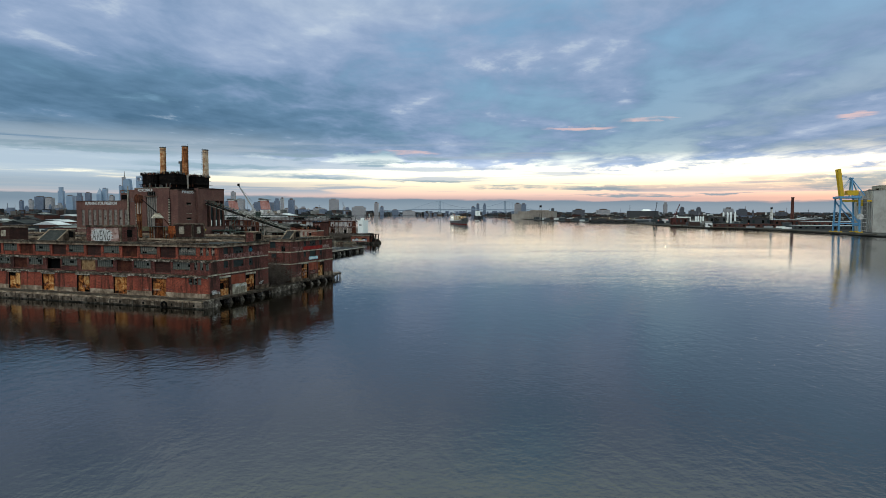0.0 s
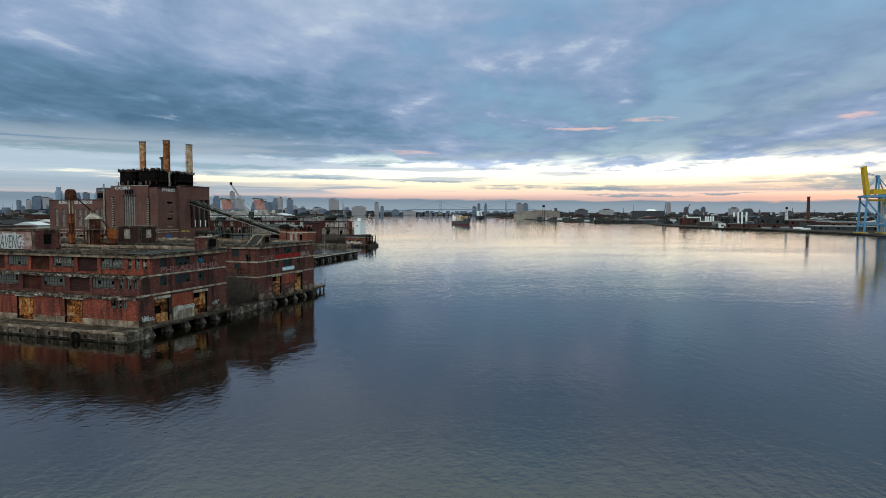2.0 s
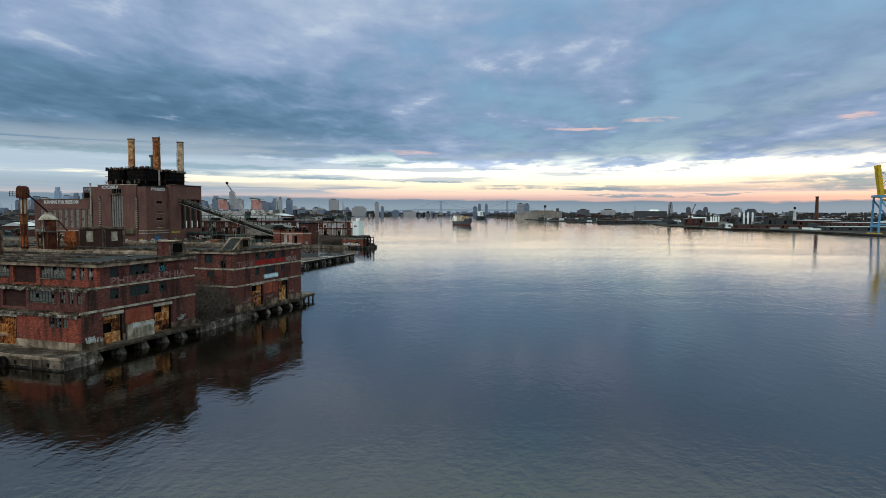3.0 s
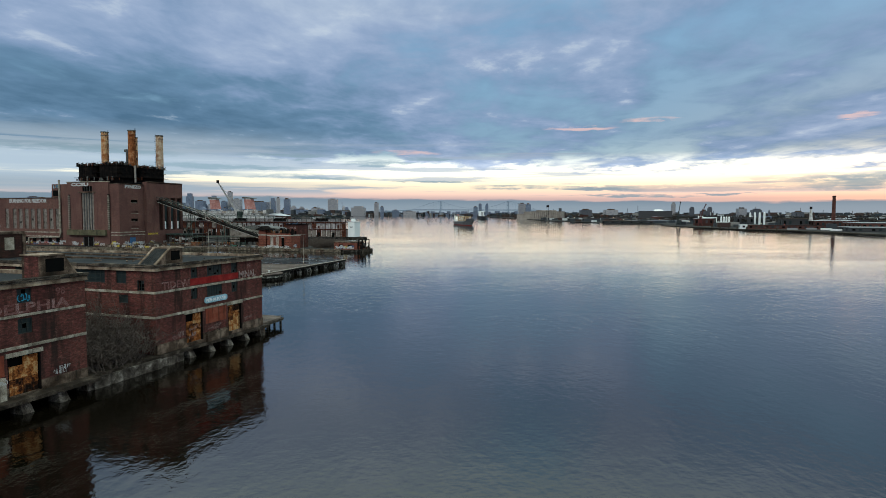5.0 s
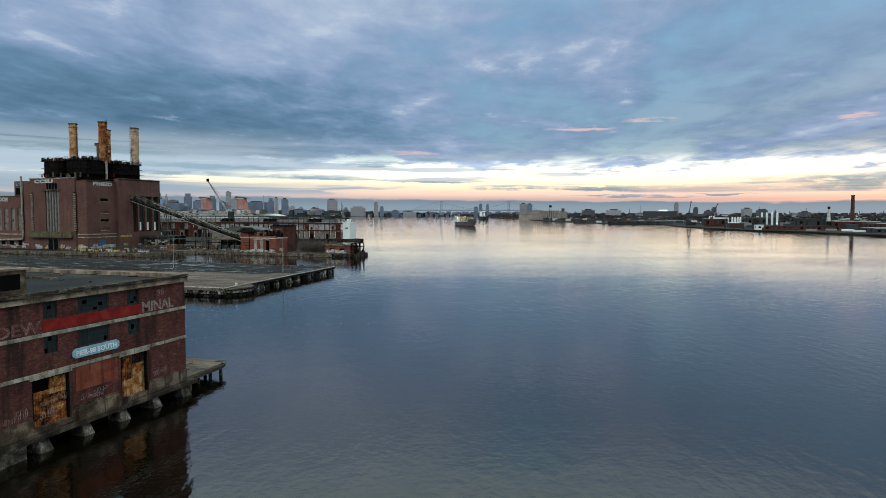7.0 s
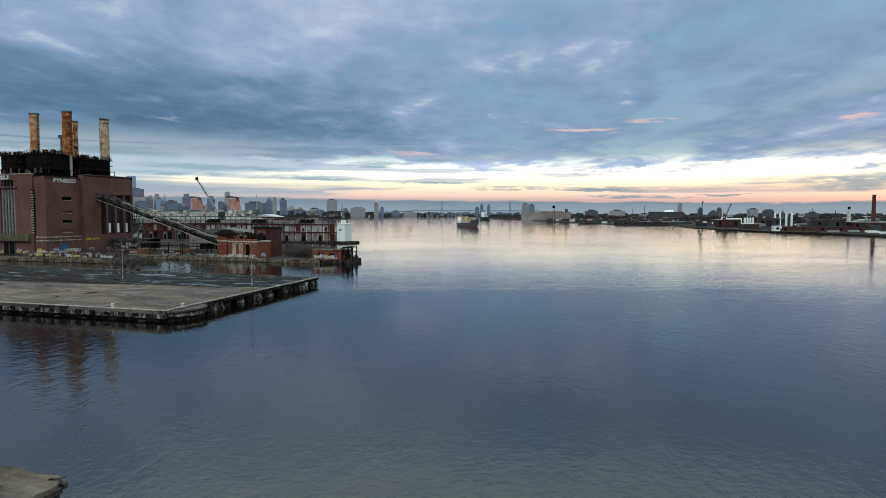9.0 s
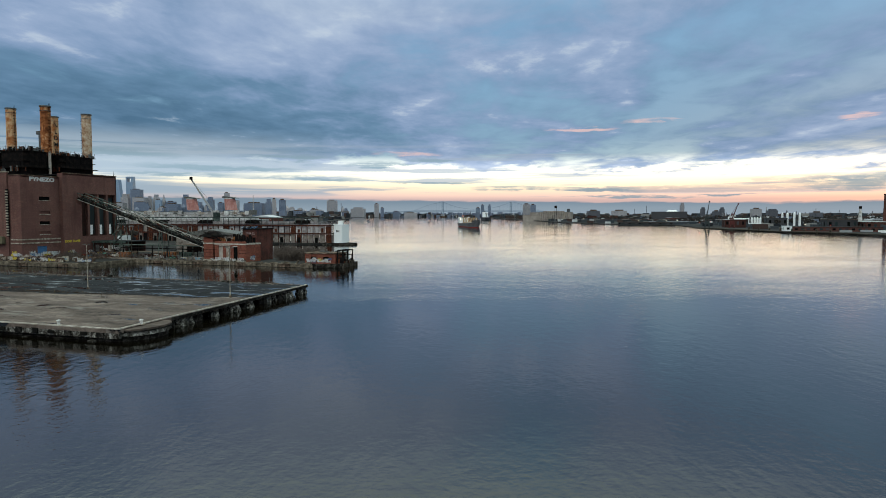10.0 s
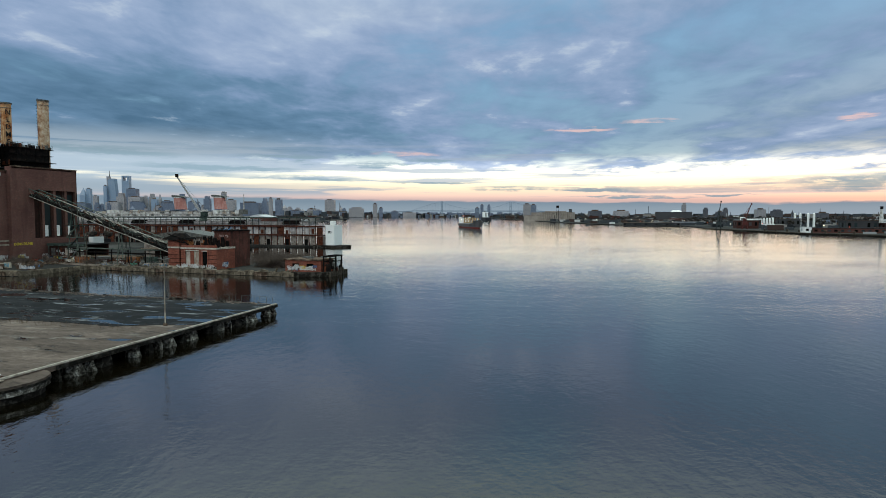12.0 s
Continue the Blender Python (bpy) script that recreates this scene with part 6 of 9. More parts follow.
# conveyor down to the pump house
CONVEYOR_GREY = surface("weathered_conveyor_sheet", [(0.09, 0.075, 0.065), (0.30, 0.28, 0.25), (0.48, 0.46, 0.43)], 0.7, 0.7, streaks=0.4, streak_col=(0.10, 0.05, 0.03))
conv = thing("coal_conveyor", "long sloping steel lattice coal conveyor", "conveyor", "", (-205, 300, 2.6))
A, B = Vector((-249.0, 306.0, 33.6)), Vector((-157.5, 292.0, 10.4))
run = (B - A)
side_v = Vector((run.y, -run.x, 0)).normalized() * 2.0
steps = 26
for sgn in (-1, 1):
    for dz in (-1.7, 1.7):
        part("chord", Shape().beam(A + side_v * sgn + Vector((0, 0, dz)), B + side_v * sgn + Vector((0, 0, dz)), 0.26), CONVEYOR_GREY if dz < 0 and sgn > 0 else STEEL_GREEN, conv)
    for i in range(steps):
        p, q = A + run * (i / steps) + side_v * sgn, A + run * ((i + 1) / steps) + side_v * sgn
        part("lattice", Shape().beam(p + Vector((0, 0, -1.7)), q + Vector((0, 0, 1.7)) if i % 2 else p + Vector((0, 0, 1.7)), 0.12), STEEL_GREEN if i % 3 else STEEL_BLACK, conv)
        part("lattice", Shape().beam(q + Vector((0, 0, -1.7)), p + Vector((0, 0, 1.7)), 0.11), STEEL_BLACK if i % 2 else STEEL_GREEN, conv)
part("belt_deck", Shape().beam(A + Vector((0, 0, -1.2)), B + Vector((0, 0, -1.2)), 3.4, 1.1), STEEL_BLACK, conv)
part("cover", Shape().beam(A.lerp(B, 0.42) + side_v * -1.25 + Vector((0, 0, -0.6)), B + side_v * -1.25 + Vector((0, 0, -0.6)), 0.15, 1.5), CONVEYOR_GREY, conv, "pale sheet cladding")
for i in range(120):
    f = random.random()
    p = A + run * f + side_v * random.uniform(-1.1, 1.0) + Vector((0, 0, random.uniform(-1.3, 1.5)))
    q = p + run.normalized() * random.uniform(0.6, 3.6) + Vector((0, 0, random.uniform(-0.9, 0.5)))
    part("broken_sheet", Shape().beam(p, q, random.uniform(0.15, 1.0), random.uniform(0.06, 0.5)), (STEEL_BLACK, RUST_DARK, STEEL_BLACK, CONVEYOR_GREY, STEEL_GREEN)[i % 5], conv)
part("walkway", Shape().beam(A.lerp(B, 0.25) + side_v * 1.5 + Vector((0, 0, 2.4)), B + side_v * 1.5 + Vector((0, 0, 1.9)), 0.25), CONVEYOR_GREY, conv)
for f, spread in ((0.34, 3.4), (0.68, 1.6)):
    p = A + run * f - Vector((0, 0, 1.9))
    for dx in (-1, 1):
        for dy in (-1, 1):
            part("trestle_leg", Shape().beam((p.x + dx * spread, p.y + dy * 2.2, 2.6), (p.x + dx * 0.6, p.y + dy * 1.8, p.z), 0.28), STEEL_GREEN, conv)
    for h in (0.33, 0.66):
        z = 2.6 + (p.z - 2.6) * h
        s_ = spread + (0.6 - spread) * h
        part("trestle_brace", Shape().beam((p.x - s_, p.y - 2, z), (p.x + s_, p.y - 2, z), 0.24), STEEL_GREEN, conv)
        part("trestle_brace", Shape().beam((p.x - s_, p.y - 2, z), (p.x + s_ * 0.8, p.y - 2, z + (p.z - 2.6) * 0.3), 0.18), STEEL_GREEN, conv)

stair = A + run * 0.34
for z in (8.0, 13.4, 18.6):
    part("landing", Shape().box(stair.x - 3.4, stair.x + 3.4, stair.y - 2.6, stair.y + 2.6, z, z + 0.22), STEEL_GREEN, conv)
    part("landing_rail", Shape().beam((stair.x - 3.4, stair.y - 2.6, z + 1.1), (stair.x + 3.4, stair.y - 2.6, z + 1.1), 0.12), STEEL_GREEN, conv)
    part("stair_flight", Shape().beam((stair.x - 3.0, stair.y - 2.2, z - 4.9), (stair.x + 3.0, stair.y - 2.2, z), 0.7, 0.2), STEEL_GREEN, conv)

# ---- quay, pump house and yard ----
QUAY_STONE = surface("weathered_quay_stone", [(0.028, 0.022, 0.016), (0.11, 0.088, 0.066), (0.24, 0.20, 0.155)], 0.55, 0.9, streaks=0.45, bump=0.6, fine=0.35)
PANEL_WHITE = surface("dirty_white_panel", [(0.15, 0.13, 0.125), (0.30, 0.285, 0.285), (0.44, 0.43, 0.435)], 0.3, 0.75, streaks=0.35, streak_col=(0.20, 0.12, 0.09), per_object=0.2)
BRICK_DARK_RED = brick("rear_brick", (0.17, 0.050, 0.036), (0.11, 0.035, 0.027), (0.10, 0.07, 0.06), 0.6, 0.25)
RUST_BEAM = surface("rusted_beam", [(0.02, 0.009, 0.008), (0.05, 0.018, 0.013), (0.10, 0.035, 0.022)], 0.8, 0.9, per_object=0.2)
quay = tagged(new("quay_wall", Shape().box(-196.4, -100, 286.4, 287.6, -1.0, 2.8).mesh("quay_wall", QUAY_STONE)), "low broken stone and concrete quay wall", "quay", kind="structure")
part("quay_wall", Shape().box(-340, -195.4, 256.6, 258.4, -1.0, 3.1).turned(-196, 258, 2.0), QUAY_STONE, quay)
part("quay_wall", Shape().box(-196.6, -195.4, 258, 287.6, -1.0, 2.8), QUAY_STONE, quay)
for i in range(44):
    x = -340 + 5.6 * i
    lo = x < -196
    y = (256.5 if lo else 286.3) + (0.035 * (-196 - x) * -1 if lo else 0)
    if x > -102:
        break
    part("quay_block", Shape().box(x, x + 5.3, y - 0.35, y + 0.2, -1.0, random.uniform(2.2, 2.85), 0.06), QUAY_STONE if i % 4 else CONCRETE, quay)
    part("quay_foot", Shape().box(x - 0.1, x + 5.5, y - 0.5, y, -1.0, 1.35), CONCRETE_WET, quay)
part("quay_wall", Shape().prism([(-101, 286.4), (-90.0, 290.0), (-88.4, 292), (-88.6, 306), (-90, 306), (-90.5, 292.5), (-101, 287.6)], -1.0, 2.9), CONCRETE_WET, quay)
for i in range(9):
    part("fender_pile", Shape().tube((-88.2, 292 + 1.6 * i, -2), (-88.2, 292 + 1.6 * i, 3.4 + random.uniform(-0.6, 0.8)), 0.45, 8), TIMBER, quay)

# pump house with its winch tower
ph = thing("pump_house", "red brick pump house with white bands and a broken top", "pump house", "", (-145, 295, 3.0))
part("tower_wall", Shape().box(-157.4, -152.2, 289.2, 297.0, 2.6, 13.8), BRICK_PIER, ph)
part("band", Shape().box(-157.6, -152.0, 289.0, 297.2, 10.5, 11.1), KERB_PALE, ph)
part("tower_top", Shape().prism([(-159.0, 287.8), (-152.0, 288.4), (-149.0, 291), (-150.5, 297), (-157.5, 298.4)], 13.8, 14.6, 0.9).prism([(-158.0, 288.6), (-153.0, 289.0), (-150.6, 292), (-153, 297), (-157, 297.6)], 14.6, 16.2, 0.45), STEEL_BLACK, ph, "burnt sagging roof deck")
for p_, q_ in (((-158.6, 288.4, 14.4), (-149.2, 289.0, 12.6)), ((-157.4, 289.0, 16.0), (-147.6, 290.2, 13.4)), ((-152.0, 288.8, 14.6), (-146.8, 289.4, 11.2))):
    part("fallen_beam", Shape().beam(p_, q_, 0.35), STEEL_BLACK, ph)
win = [(-149.2, -146.8, 4.3, 9.6), (-145.2, -142.9, 4.3, 9.6), (-141.2, -139.0, 3.0, 9.4)]
part("front_wall", wall_with_holes(-151.2, -134.7, 2.6, 10.4, win, 289.0, 289.5, "y"), BRICK_PIER, ph)
part("side_wall", Shape().box(-135.2, -134.7, 289.5, 300.0, 2.6, 10.4), BRICK_PIER, ph)
part("band", Shape().box(-151.4, -134.5, 288.8, 300.0, 10.3, 10.9), KERB_PALE, ph)
for z in (4.9, 6.4, 7.9):
    part("brick_course", Shape().box(-157.45, -149.4, 288.94, 289.0, z, z + 0.16).box(-138.8, -134.65, 288.94, 289.0, z, z + 0.16), RUST_BEAM, ph)
for a_ in (-149.5, -142.6, -138.9):
    part("pilaster", Shape().box(a_, a_ + 0.5, 288.85, 289.0, 3.7, 10.3), BRICK_PIER, ph)
part("lintel", Shape().box(-149.6, -142.5, 288.9, 289.1, 9.6, 9.95).box(-141.5, -138.7, 288.9, 289.1, 9.4, 9.8), KERB_PALE, ph)
part("parapet", wall_with_holes(-151.2, -134.7, 10.9, 11.8, [], 289.0, 289.5, "y"), BRICK_PIER, ph)
part("roof", Shape().box(-151.2, -135.2, 289.5, 300, 10.2, 10.45), TAR, ph)
part("floor_line", Shape().box(-157.4, -134.7, 288.7, 289.0, 2.6, 3.7), CONCRETE_PALE, ph)
for k, (a, b, c, d) in enumerate(win):
    part("panel" if k < 2 else "doorway", Shape().box(a, b, 289.3, 289.4, c, d), HALL_GREY if k < 2 else VOID, ph)
part("back_wall", wall_with_holes(-144.0, -136.3, 2.6, 17.0, [(-142.6, -137.6, 2.5, 9.2)], 299.5, 300.1, "y"), BRICK_DARK_RED, ph, "tall dark brick rear wall")
part("back_wall", Shape().box(-136.9, -136.3, 300.1, 312, 2.6, 17.0).box(-144.0, -143.4, 300.1, 312, 9.0, 17.0), BRICK_DARK_RED, ph)
part("wreck_wall", Shape().box(-151.2, -144.0, 304.5, 305.1, 2.6, 13.6), BRICK_DARK, ph, "sooty wall of the burnt-out hall")
# black sheet: shade of the rear bay put into its colour
part("dark_room", Shape().box(-143.4, -136.9, 306.0, 306.2, 2.6, 16.8), VOID, ph)
part("rear_roof", Shape().box(-144.6, -135.8, 299.0, 312.6, 17.0, 17.4), STEEL_BLACK, ph)
for k in range(14):
    x = -144 + 0.55 * k
    part("torn_roof", Shape().beam((x, 299.4, 17.4), (x + random.uniform(-1, 1.4), 301.5, 17.6 + random.uniform(0.1, 1.0)), 0.5, 0.12), STEEL_BLACK if k % 4 else TAGS[1], ph)
for i in range(4):
    x = -142.7 + 1.75 * i
    part("bay_post", Shape().box(x, x + 0.4, 299.1, 299.5, 2.6, 9.2), CONCRETE_PALE if i > 1 else STEEL_BLACK, ph)
part("bay_head", Shape().box(-143.0, -136.2, 299.0, 299.5, 9.2, 9.8), CONCRETE, ph)
part("painted_letters", words("PIER 92", 1.4, LETTER_PAINT, facing_south(-139.6, 299.48, 14.6), 0.01, 0.02), None, ph, "white painted letters")
for k in range(30):
    x, y = random.uniform(-151, -144), random.uniform(299.5, 304.4)
    part("roof_wreck", Shape().beam((x, y, 11.0), (x + random.uniform(-2, 2), y, 11.5 + random.uniform(0.5, 3.6)), random.uniform(0.15, 0.6), random.uniform(0.1, 0.5)), (STEEL_BLACK, RUST_DARK, STEEL_BLACK, TIMBER)[k % 4], ph)
for i in range(26):
    x, y, z = random.uniform(-150.5, -136), random.uniform(290, 299), random.uniform(10.5, 11)
    part("roof_gear", Shape().box(x, x + random.uniform(0.4, 1.8), y, y + random.uniform(0.3, 1.2), z, z + random.uniform(1.0, 4.2), 0.1), STEEL_BLACK if i % 4 else RUST, ph)
for i in range(6):
    part("roof_frame", Shape().beam((-149 + 2.4 * i, 290.2, 10.9), (-148 + 2.4 * i, 290.6, 14.2), 0.18), STEEL_BLACK, ph)
scrawls(ph, 16, -157, -137, 2.7, 3.4, 2.6, 1.5, 288.7, "y", TAGS[:1] * 6 + TAGS[4:5], 0.10)
scrawls(ph, 5, 290, 297, 3.0, 4.4, 2.6, 1.6, -134.7, "x", TAGS[:1] * 4 + TAGS[1:2], 0.10)
# boat house at the tip
bh = thing("dock_hut", "low flat-roofed brick dock hut covered in scrawls", "hut", "", (-98, 298, 2.6))
hw = [(-104.5, -101.5, 3.6, 5.6), (-98.5, -95.5, 3.6, 5.6)]
part("wall", wall_with_holes(-107.3, -92.4, 2.6, 6.8, hw, 293.0, 293.4, "y"), BRICK_PIER, bh)
part("wall", Shape().box(-107.3, -92.4, 302.0, 302.4, 2.6, 6.8).box(-92.8, -92.4, 293.4, 302, 2.6, 6.8).box(-107.3, -106.9, 293.4, 302, 2.6, 6.8), BRICK_PIER, bh)
part("roof", Shape().box(-107.8, -91.9, 292.6, 302.8, 6.8, 7.3), CONCRETE, bh)
for a, b, c, d in hw:
    part("dark_opening", Shape().box(a, b, 293.3, 293.35, c, d), VOID, bh)
scrawls(bh, 20, -107, -94.8, 2.7, 4.2, 2.2, 1.3, 293.0, "y", TAGS[:1] * 6 + [TAGS[2], TAGS[4], TAGS[1]], 0.10)
scrawls(bh, 5, 293.5, 299.5, 3.0, 4.2, 2.2, 1.5, -92.4, "x", TAGS[:1] * 3 + TAGS[1:3], 0.10)
for x, y in ((-100, 296), (-96, 299), (-103, 298)):
    part("roof_gear", Shape().box(x, x + 2.2, y, y + 1.4, 7.3, 7.9, 0.05), STEEL, bh)
fr = thing("steel_gantry", "dark rusting steel boat gantry at the quay tip", "gantry", "", (-87.5, 298, 2.6))
for x in (-91.6, -89.0):
    for y in (293.5, 298, 302.5):
        part("post", Shape().beam((x, y, 2.6), (x, y, 8.4), 0.4), STEEL_BLACK, fr)
    part("beam", Shape().beam((x, 293.2, 8.4), (x, 302.8, 8.4), 0.45), STEEL_BLACK, fr)
    part("beam", Shape().beam((x, 293.2, 6.4), (x, 302.8, 6.4), 0.3), STEEL_BLACK, fr)
for y in (293.5, 298, 302.5):
    part("beam", Shape().beam((-91.6, y, 8.4), (-89, y, 8.4), 0.4), STEEL_BLACK, fr)
part("winch_box", Shape().box(-91.4, -89.6, 293.6, 296.4, 2.8, 5.4, 0.1), STEEL_BLACK, fr)
for i in range(14):
    x, y = random.uniform(-91.6, -89.2), random.uniform(293, 303)
    part("scrap", Shape().box(x, x + random.uniform(0.4, 1.4), y, y + random.uniform(0.4, 1.4), 2.7, 3.2 + random.uniform(0.3, 3.2), 0.08), (STEEL_BLACK, RUST_DARK, STEEL)[i % 3], fr)


def twig_bush(cx, cy, z, w, d, h, n, stout=1.0, name="bare_bush", label="tangled leafless grey-brown bush"):
    """A tangle of bare stems, forking three times and arching over."""
    s = Shape()

    def turn(v, k, up):
        return (v + Vector((random.uniform(-k, k), random.uniform(-k, k), random.uniform(up, 0.6)))).normalized()

    for i in range(n):
        p = Vector((cx + random.uniform(-w, w) * 0.8, cy + random.uniform(-d, d) * 0.8, z))
        v = Vector((random.uniform(-1.1, 1.1), random.uniform(-0.9, 0.9), 1.0)).normalized()
        hh = h * random.uniform(0.3, 1.1)
        q = p + v * hh * 0.4
        s.tube(p, q, 0.05 * stout, 3, 0.035 * stout)
        for j in range(3):
            v2 = turn(v, 1.0, -0.2)
            e = q + v2 * hh * random.uniform(0.22, 0.4)
            s.tube(q, e, 0.032 * stout, 3, 0.022 * stout)
            for k in range(3):
                v3 = turn(v2, 1.1, -0.9)
                g = e + v3 * hh * random.uniform(0.12, 0.28)
                s.tube(e, g, 0.02 * stout, 3, 0.013 * stout)
                for m in range(2):
                    s.tube(g, g + turn(v3, 1.2, -1.0) * hh * random.uniform(0.06, 0.16), 0.013 * stout, 3, 0.007 * stout)
    return tagged(new(name, s.mesh(name, BARE_TWIG, fix=False)), label, "bush", "bare bushes")


for x, y, h in ((-2.0, 29.0, 6.5), (-2.2, 33.0, 8.5), (-3.0, 36.2, 7.0), (-6.5, 31.0, 9.5), (-7.5, 35.0, 10.0), (-11.5, 32.5, 9.5), (-16.5, 31.0, 9.0), (-16, 35.5, 9.5)):
    twig_bush(x, y, 2.2, 3.0, 2.4, h, 60, 1.5)
for x, y in ((-124, 306), (-118, 307), (-113, 310), (-125, 318), (-117, 317), (-131, 322), (-140, 326), (-122, 326)):
    twig_bush(x, y, 2.6, 5.5, 4.0, random.uniform(5.0, 8.0), 110, 2.4)
for x, y in ((-232, 283), (-240, 291), (-226, 296), (-205, 297)):
    twig_bush(x, y, 2.4, 5.5, 4.0, random.uniform(2.6, 4.2), 80, 2.0)

# yard between station and pump house
tagged(new("yard_slab", Shape().prism([(-195, 288), (-158, 288), (-158, 300), (-168, 330), (-246, 330), (-246, 296), (-210, 290)], 2.45, 2.66).mesh("yard_slab", WET_DECK)), "cracked pale concrete yard", "yard", kind="structure")
yard = thing("loading_shed", "low open steel loading shed with graffiti", "loading shed", "", (-225, 318, 2.6))
part("roof", Shape().box(-249, -226, 312, 326, 9.4, 9.9), TAR, yard)
part("roof", Shape().box(-200, -176, 318, 330, 7.6, 8.0), CONCRETE, yard)
part("back_wall", Shape().box(-249, -226, 325, 325.5, 2.6, 9.4), BRICK_DARK, yard)
part("back_wall", Shape().box(-198, -178, 325, 325.5, 2.6, 7.4), BRICK_DARK, yard)
for i in range(13):
    if i > 3 and i < 9:
        continue
    part("post", Shape().beam((-248.5 + 6 * i, 312.4 if i < 9 else 318.4, 2.6), (-248.5 + 6 * i, 312.4 if i < 9 else 318.4, 9.4 if i < 9 else 7.6), 0.3), STEEL_GREEN, yard)
part("fascia", Shape().box(-249, -226, 311.7, 312, 8.8, 9.9), STEEL_GREEN, yard)
part("platform", Shape().box(-250, -203, 311, 325, 2.6, 4.2), CONCRETE, yard)
scrawls(yard, 30, -249, -206, 2.7, 2.9, 3.4, 1.3, 311.0, "y", TAGS[:1] * 5 + TAGS[1:] + [HALL_GREY] * 2, 0.14)
low = thing("garden_wall", "long low concrete yard wall covered in graffiti", "wall", "", (-222, 264, 2.6))
part("wall", Shape().box(-252, -212, 264, 264.5, 2.6, 4.6), CONCRETE, low)
part("wall", Shape().box(-208, -197.5, 266, 266.5, 2.6, 4.4), CONCRETE, low)
scrawls(low, 22, -251, -215, 2.7, 3.1, 3.4, 1.5, 264.0, "y", TAGS[:1] * 6 + TAGS[2:5] + [HALL_GREY] * 2, 0.14)
scrawls(low, 5, -207, -200, 2.7, 3.0, 3.0, 1.4, 266.0, "y", TAGS[:1] * 3 + TAGS[1:2], 0.14)
part("painted_letters", words("DEMS DUNE", 1.6, TAG_YELLOW, facing_east(-249.25, 300.6, 9.6), 0.01, 0.05), None, plant, "yellow painted letters")
for i, (x, y) in enumerate(((-214, 300), (-206, 304), (-192, 306), (-185, 309), (-178, 312), (-170, 309), (-220, 306))):
    box = thing("scrap_container", "rusted steel container in the yard", "container", "scrap containers", (x, y, 2.6))
    part("body", Shape().box(x - 3, x + 3, y - 1.2, y + 1.2, 2.6, 5.1), random.choice((RUST, STEEL_GREEN, STEEL, CONCRETE_PALE)), box)
    for j in range(7):
        part("rib", Shape().box(x - 3 + 0.95 * j, x - 2.8 + 0.95 * j, y - 1.27, y - 1.2, 2.7, 5.0), STEEL, box)
part("front_wall", wall_with_holes(-249, -226, 4.2, 8.8, [(-247.5 + 4.4 * i, -244.6 + 4.4 * i, 4.4, 7.8) for i in range(5)], 312.5, 312.9, "y"), BRICK_DARK, yard)
for i in range(5):
    part("shutter", Shape().box(-247.5 + 4.4 * i, -244.6 + 4.4 * i, 312.7, 312.8, 4.4, 7.8), (STEEL, RUST_DARK, HALL_GREY, STEEL_BLACK, STEEL)[i], yard)
scrawls(yard, 9, -248, -230, 4.6, 6.4, 3.0, 1.4, 312.5, "y", TAGS[:1] * 4 + TAGS[1:4] + [HALL_GREY] * 2, 0.13)
barrier_spots = [(-250 + 5.2 * i + random.uniform(-1, 1), 270 + random.uniform(-4, 9)) for i in range(9)] + [(-243 + 6.0 * i, 297 + random.uniform(-3, 6)) for i in range(8)] + [(-192 + 7 * i, 291 + random.uniform(0, 3)) for i in range(5)]
for x, y in barrier_spots:
    w, h = random.uniform(1.4, 2.6), random.uniform(0.9, 2.3)
    bb = thing("concrete_barrier", "stained concrete block painted with graffiti in the yard", "barrier", "yard barriers", (x, y, 2.6))
    part("block", Shape().box(x - w, x + w, y, y + 0.8, 2.6, 2.6 + h, 0.06), random.choice((CONCRETE, CONCRETE_PALE, BRICK_DARK, RUST_DARK, HALL_GREY)), bb)
    scrawl(bb, x - w * 0.8, 2.75, w * 1.6, h * 0.8, y - 0.01, "y", random.choice(TAGS[:1] * 3 + TAGS[1:] + [CYAN_TAG]), 7, 0.10)
for k, (x0, x1, y0, y1, n) in enumerate(((-250, -212, 276, 296, 150), (-246, -200, 296, 312, 170), (-200, -160, 289, 316, 170), (-262, -214, 259, 268, 90), (-192, -100, 287.6, 289, 90))):
    heap = Shape()
    for i in range(n):
        x, y, a = random.uniform(x0, x1), random.uniform(y0, y1), random.uniform(0, 6.28)
        w, up = random.uniform(0.4, 2.4), random.uniform(-0.1, 1.4) * random.random()
        heap.beam((x, y, 2.75), (x + w * math.cos(a), y + w * math.sin(a), 2.8 + max(up, 0.0)), random.uniform(0.08, 0.7), random.uniform(0.08, 0.6))
    tagged(new("scrap_heap", heap.mesh("scrap_heap", (CONCRETE, RUST_DARK, STEEL, CONCRETE, QUAY_STONE)[k], fix=False)), "loose scrap and rubble strewn over the yard", "rubble", kind="stuff")
rack = thing("pipe_rack", "dark steel pipe rack crossing the yard", "pipe rack", "", (-190, 300, 2.6))
for i in range(6):
    x = -214 + 9.5 * i
    part("post", Shape().beam((x, 299 - 0.6 * i, 2.6), (x, 299 - 0.6 * i, 9.2), 0.35), STEEL_BLACK, rack)
for dz in (7.4, 9.0):
    part("pipe", Shape().tube((-216, 299.2, dz), (-165, 295.8, dz), 0.28, 6), STEEL_GREEN if dz > 8 else STEEL_BLACK, rack)
gw = thing("corrugated_shed", "pale corrugated shed with large painted letters", "shed", "", (-196, 335, 2.6))
part("wall", Shape().box(-212, -168, 333, 345, 2.6, 13.0), HALL_PANE, gw)
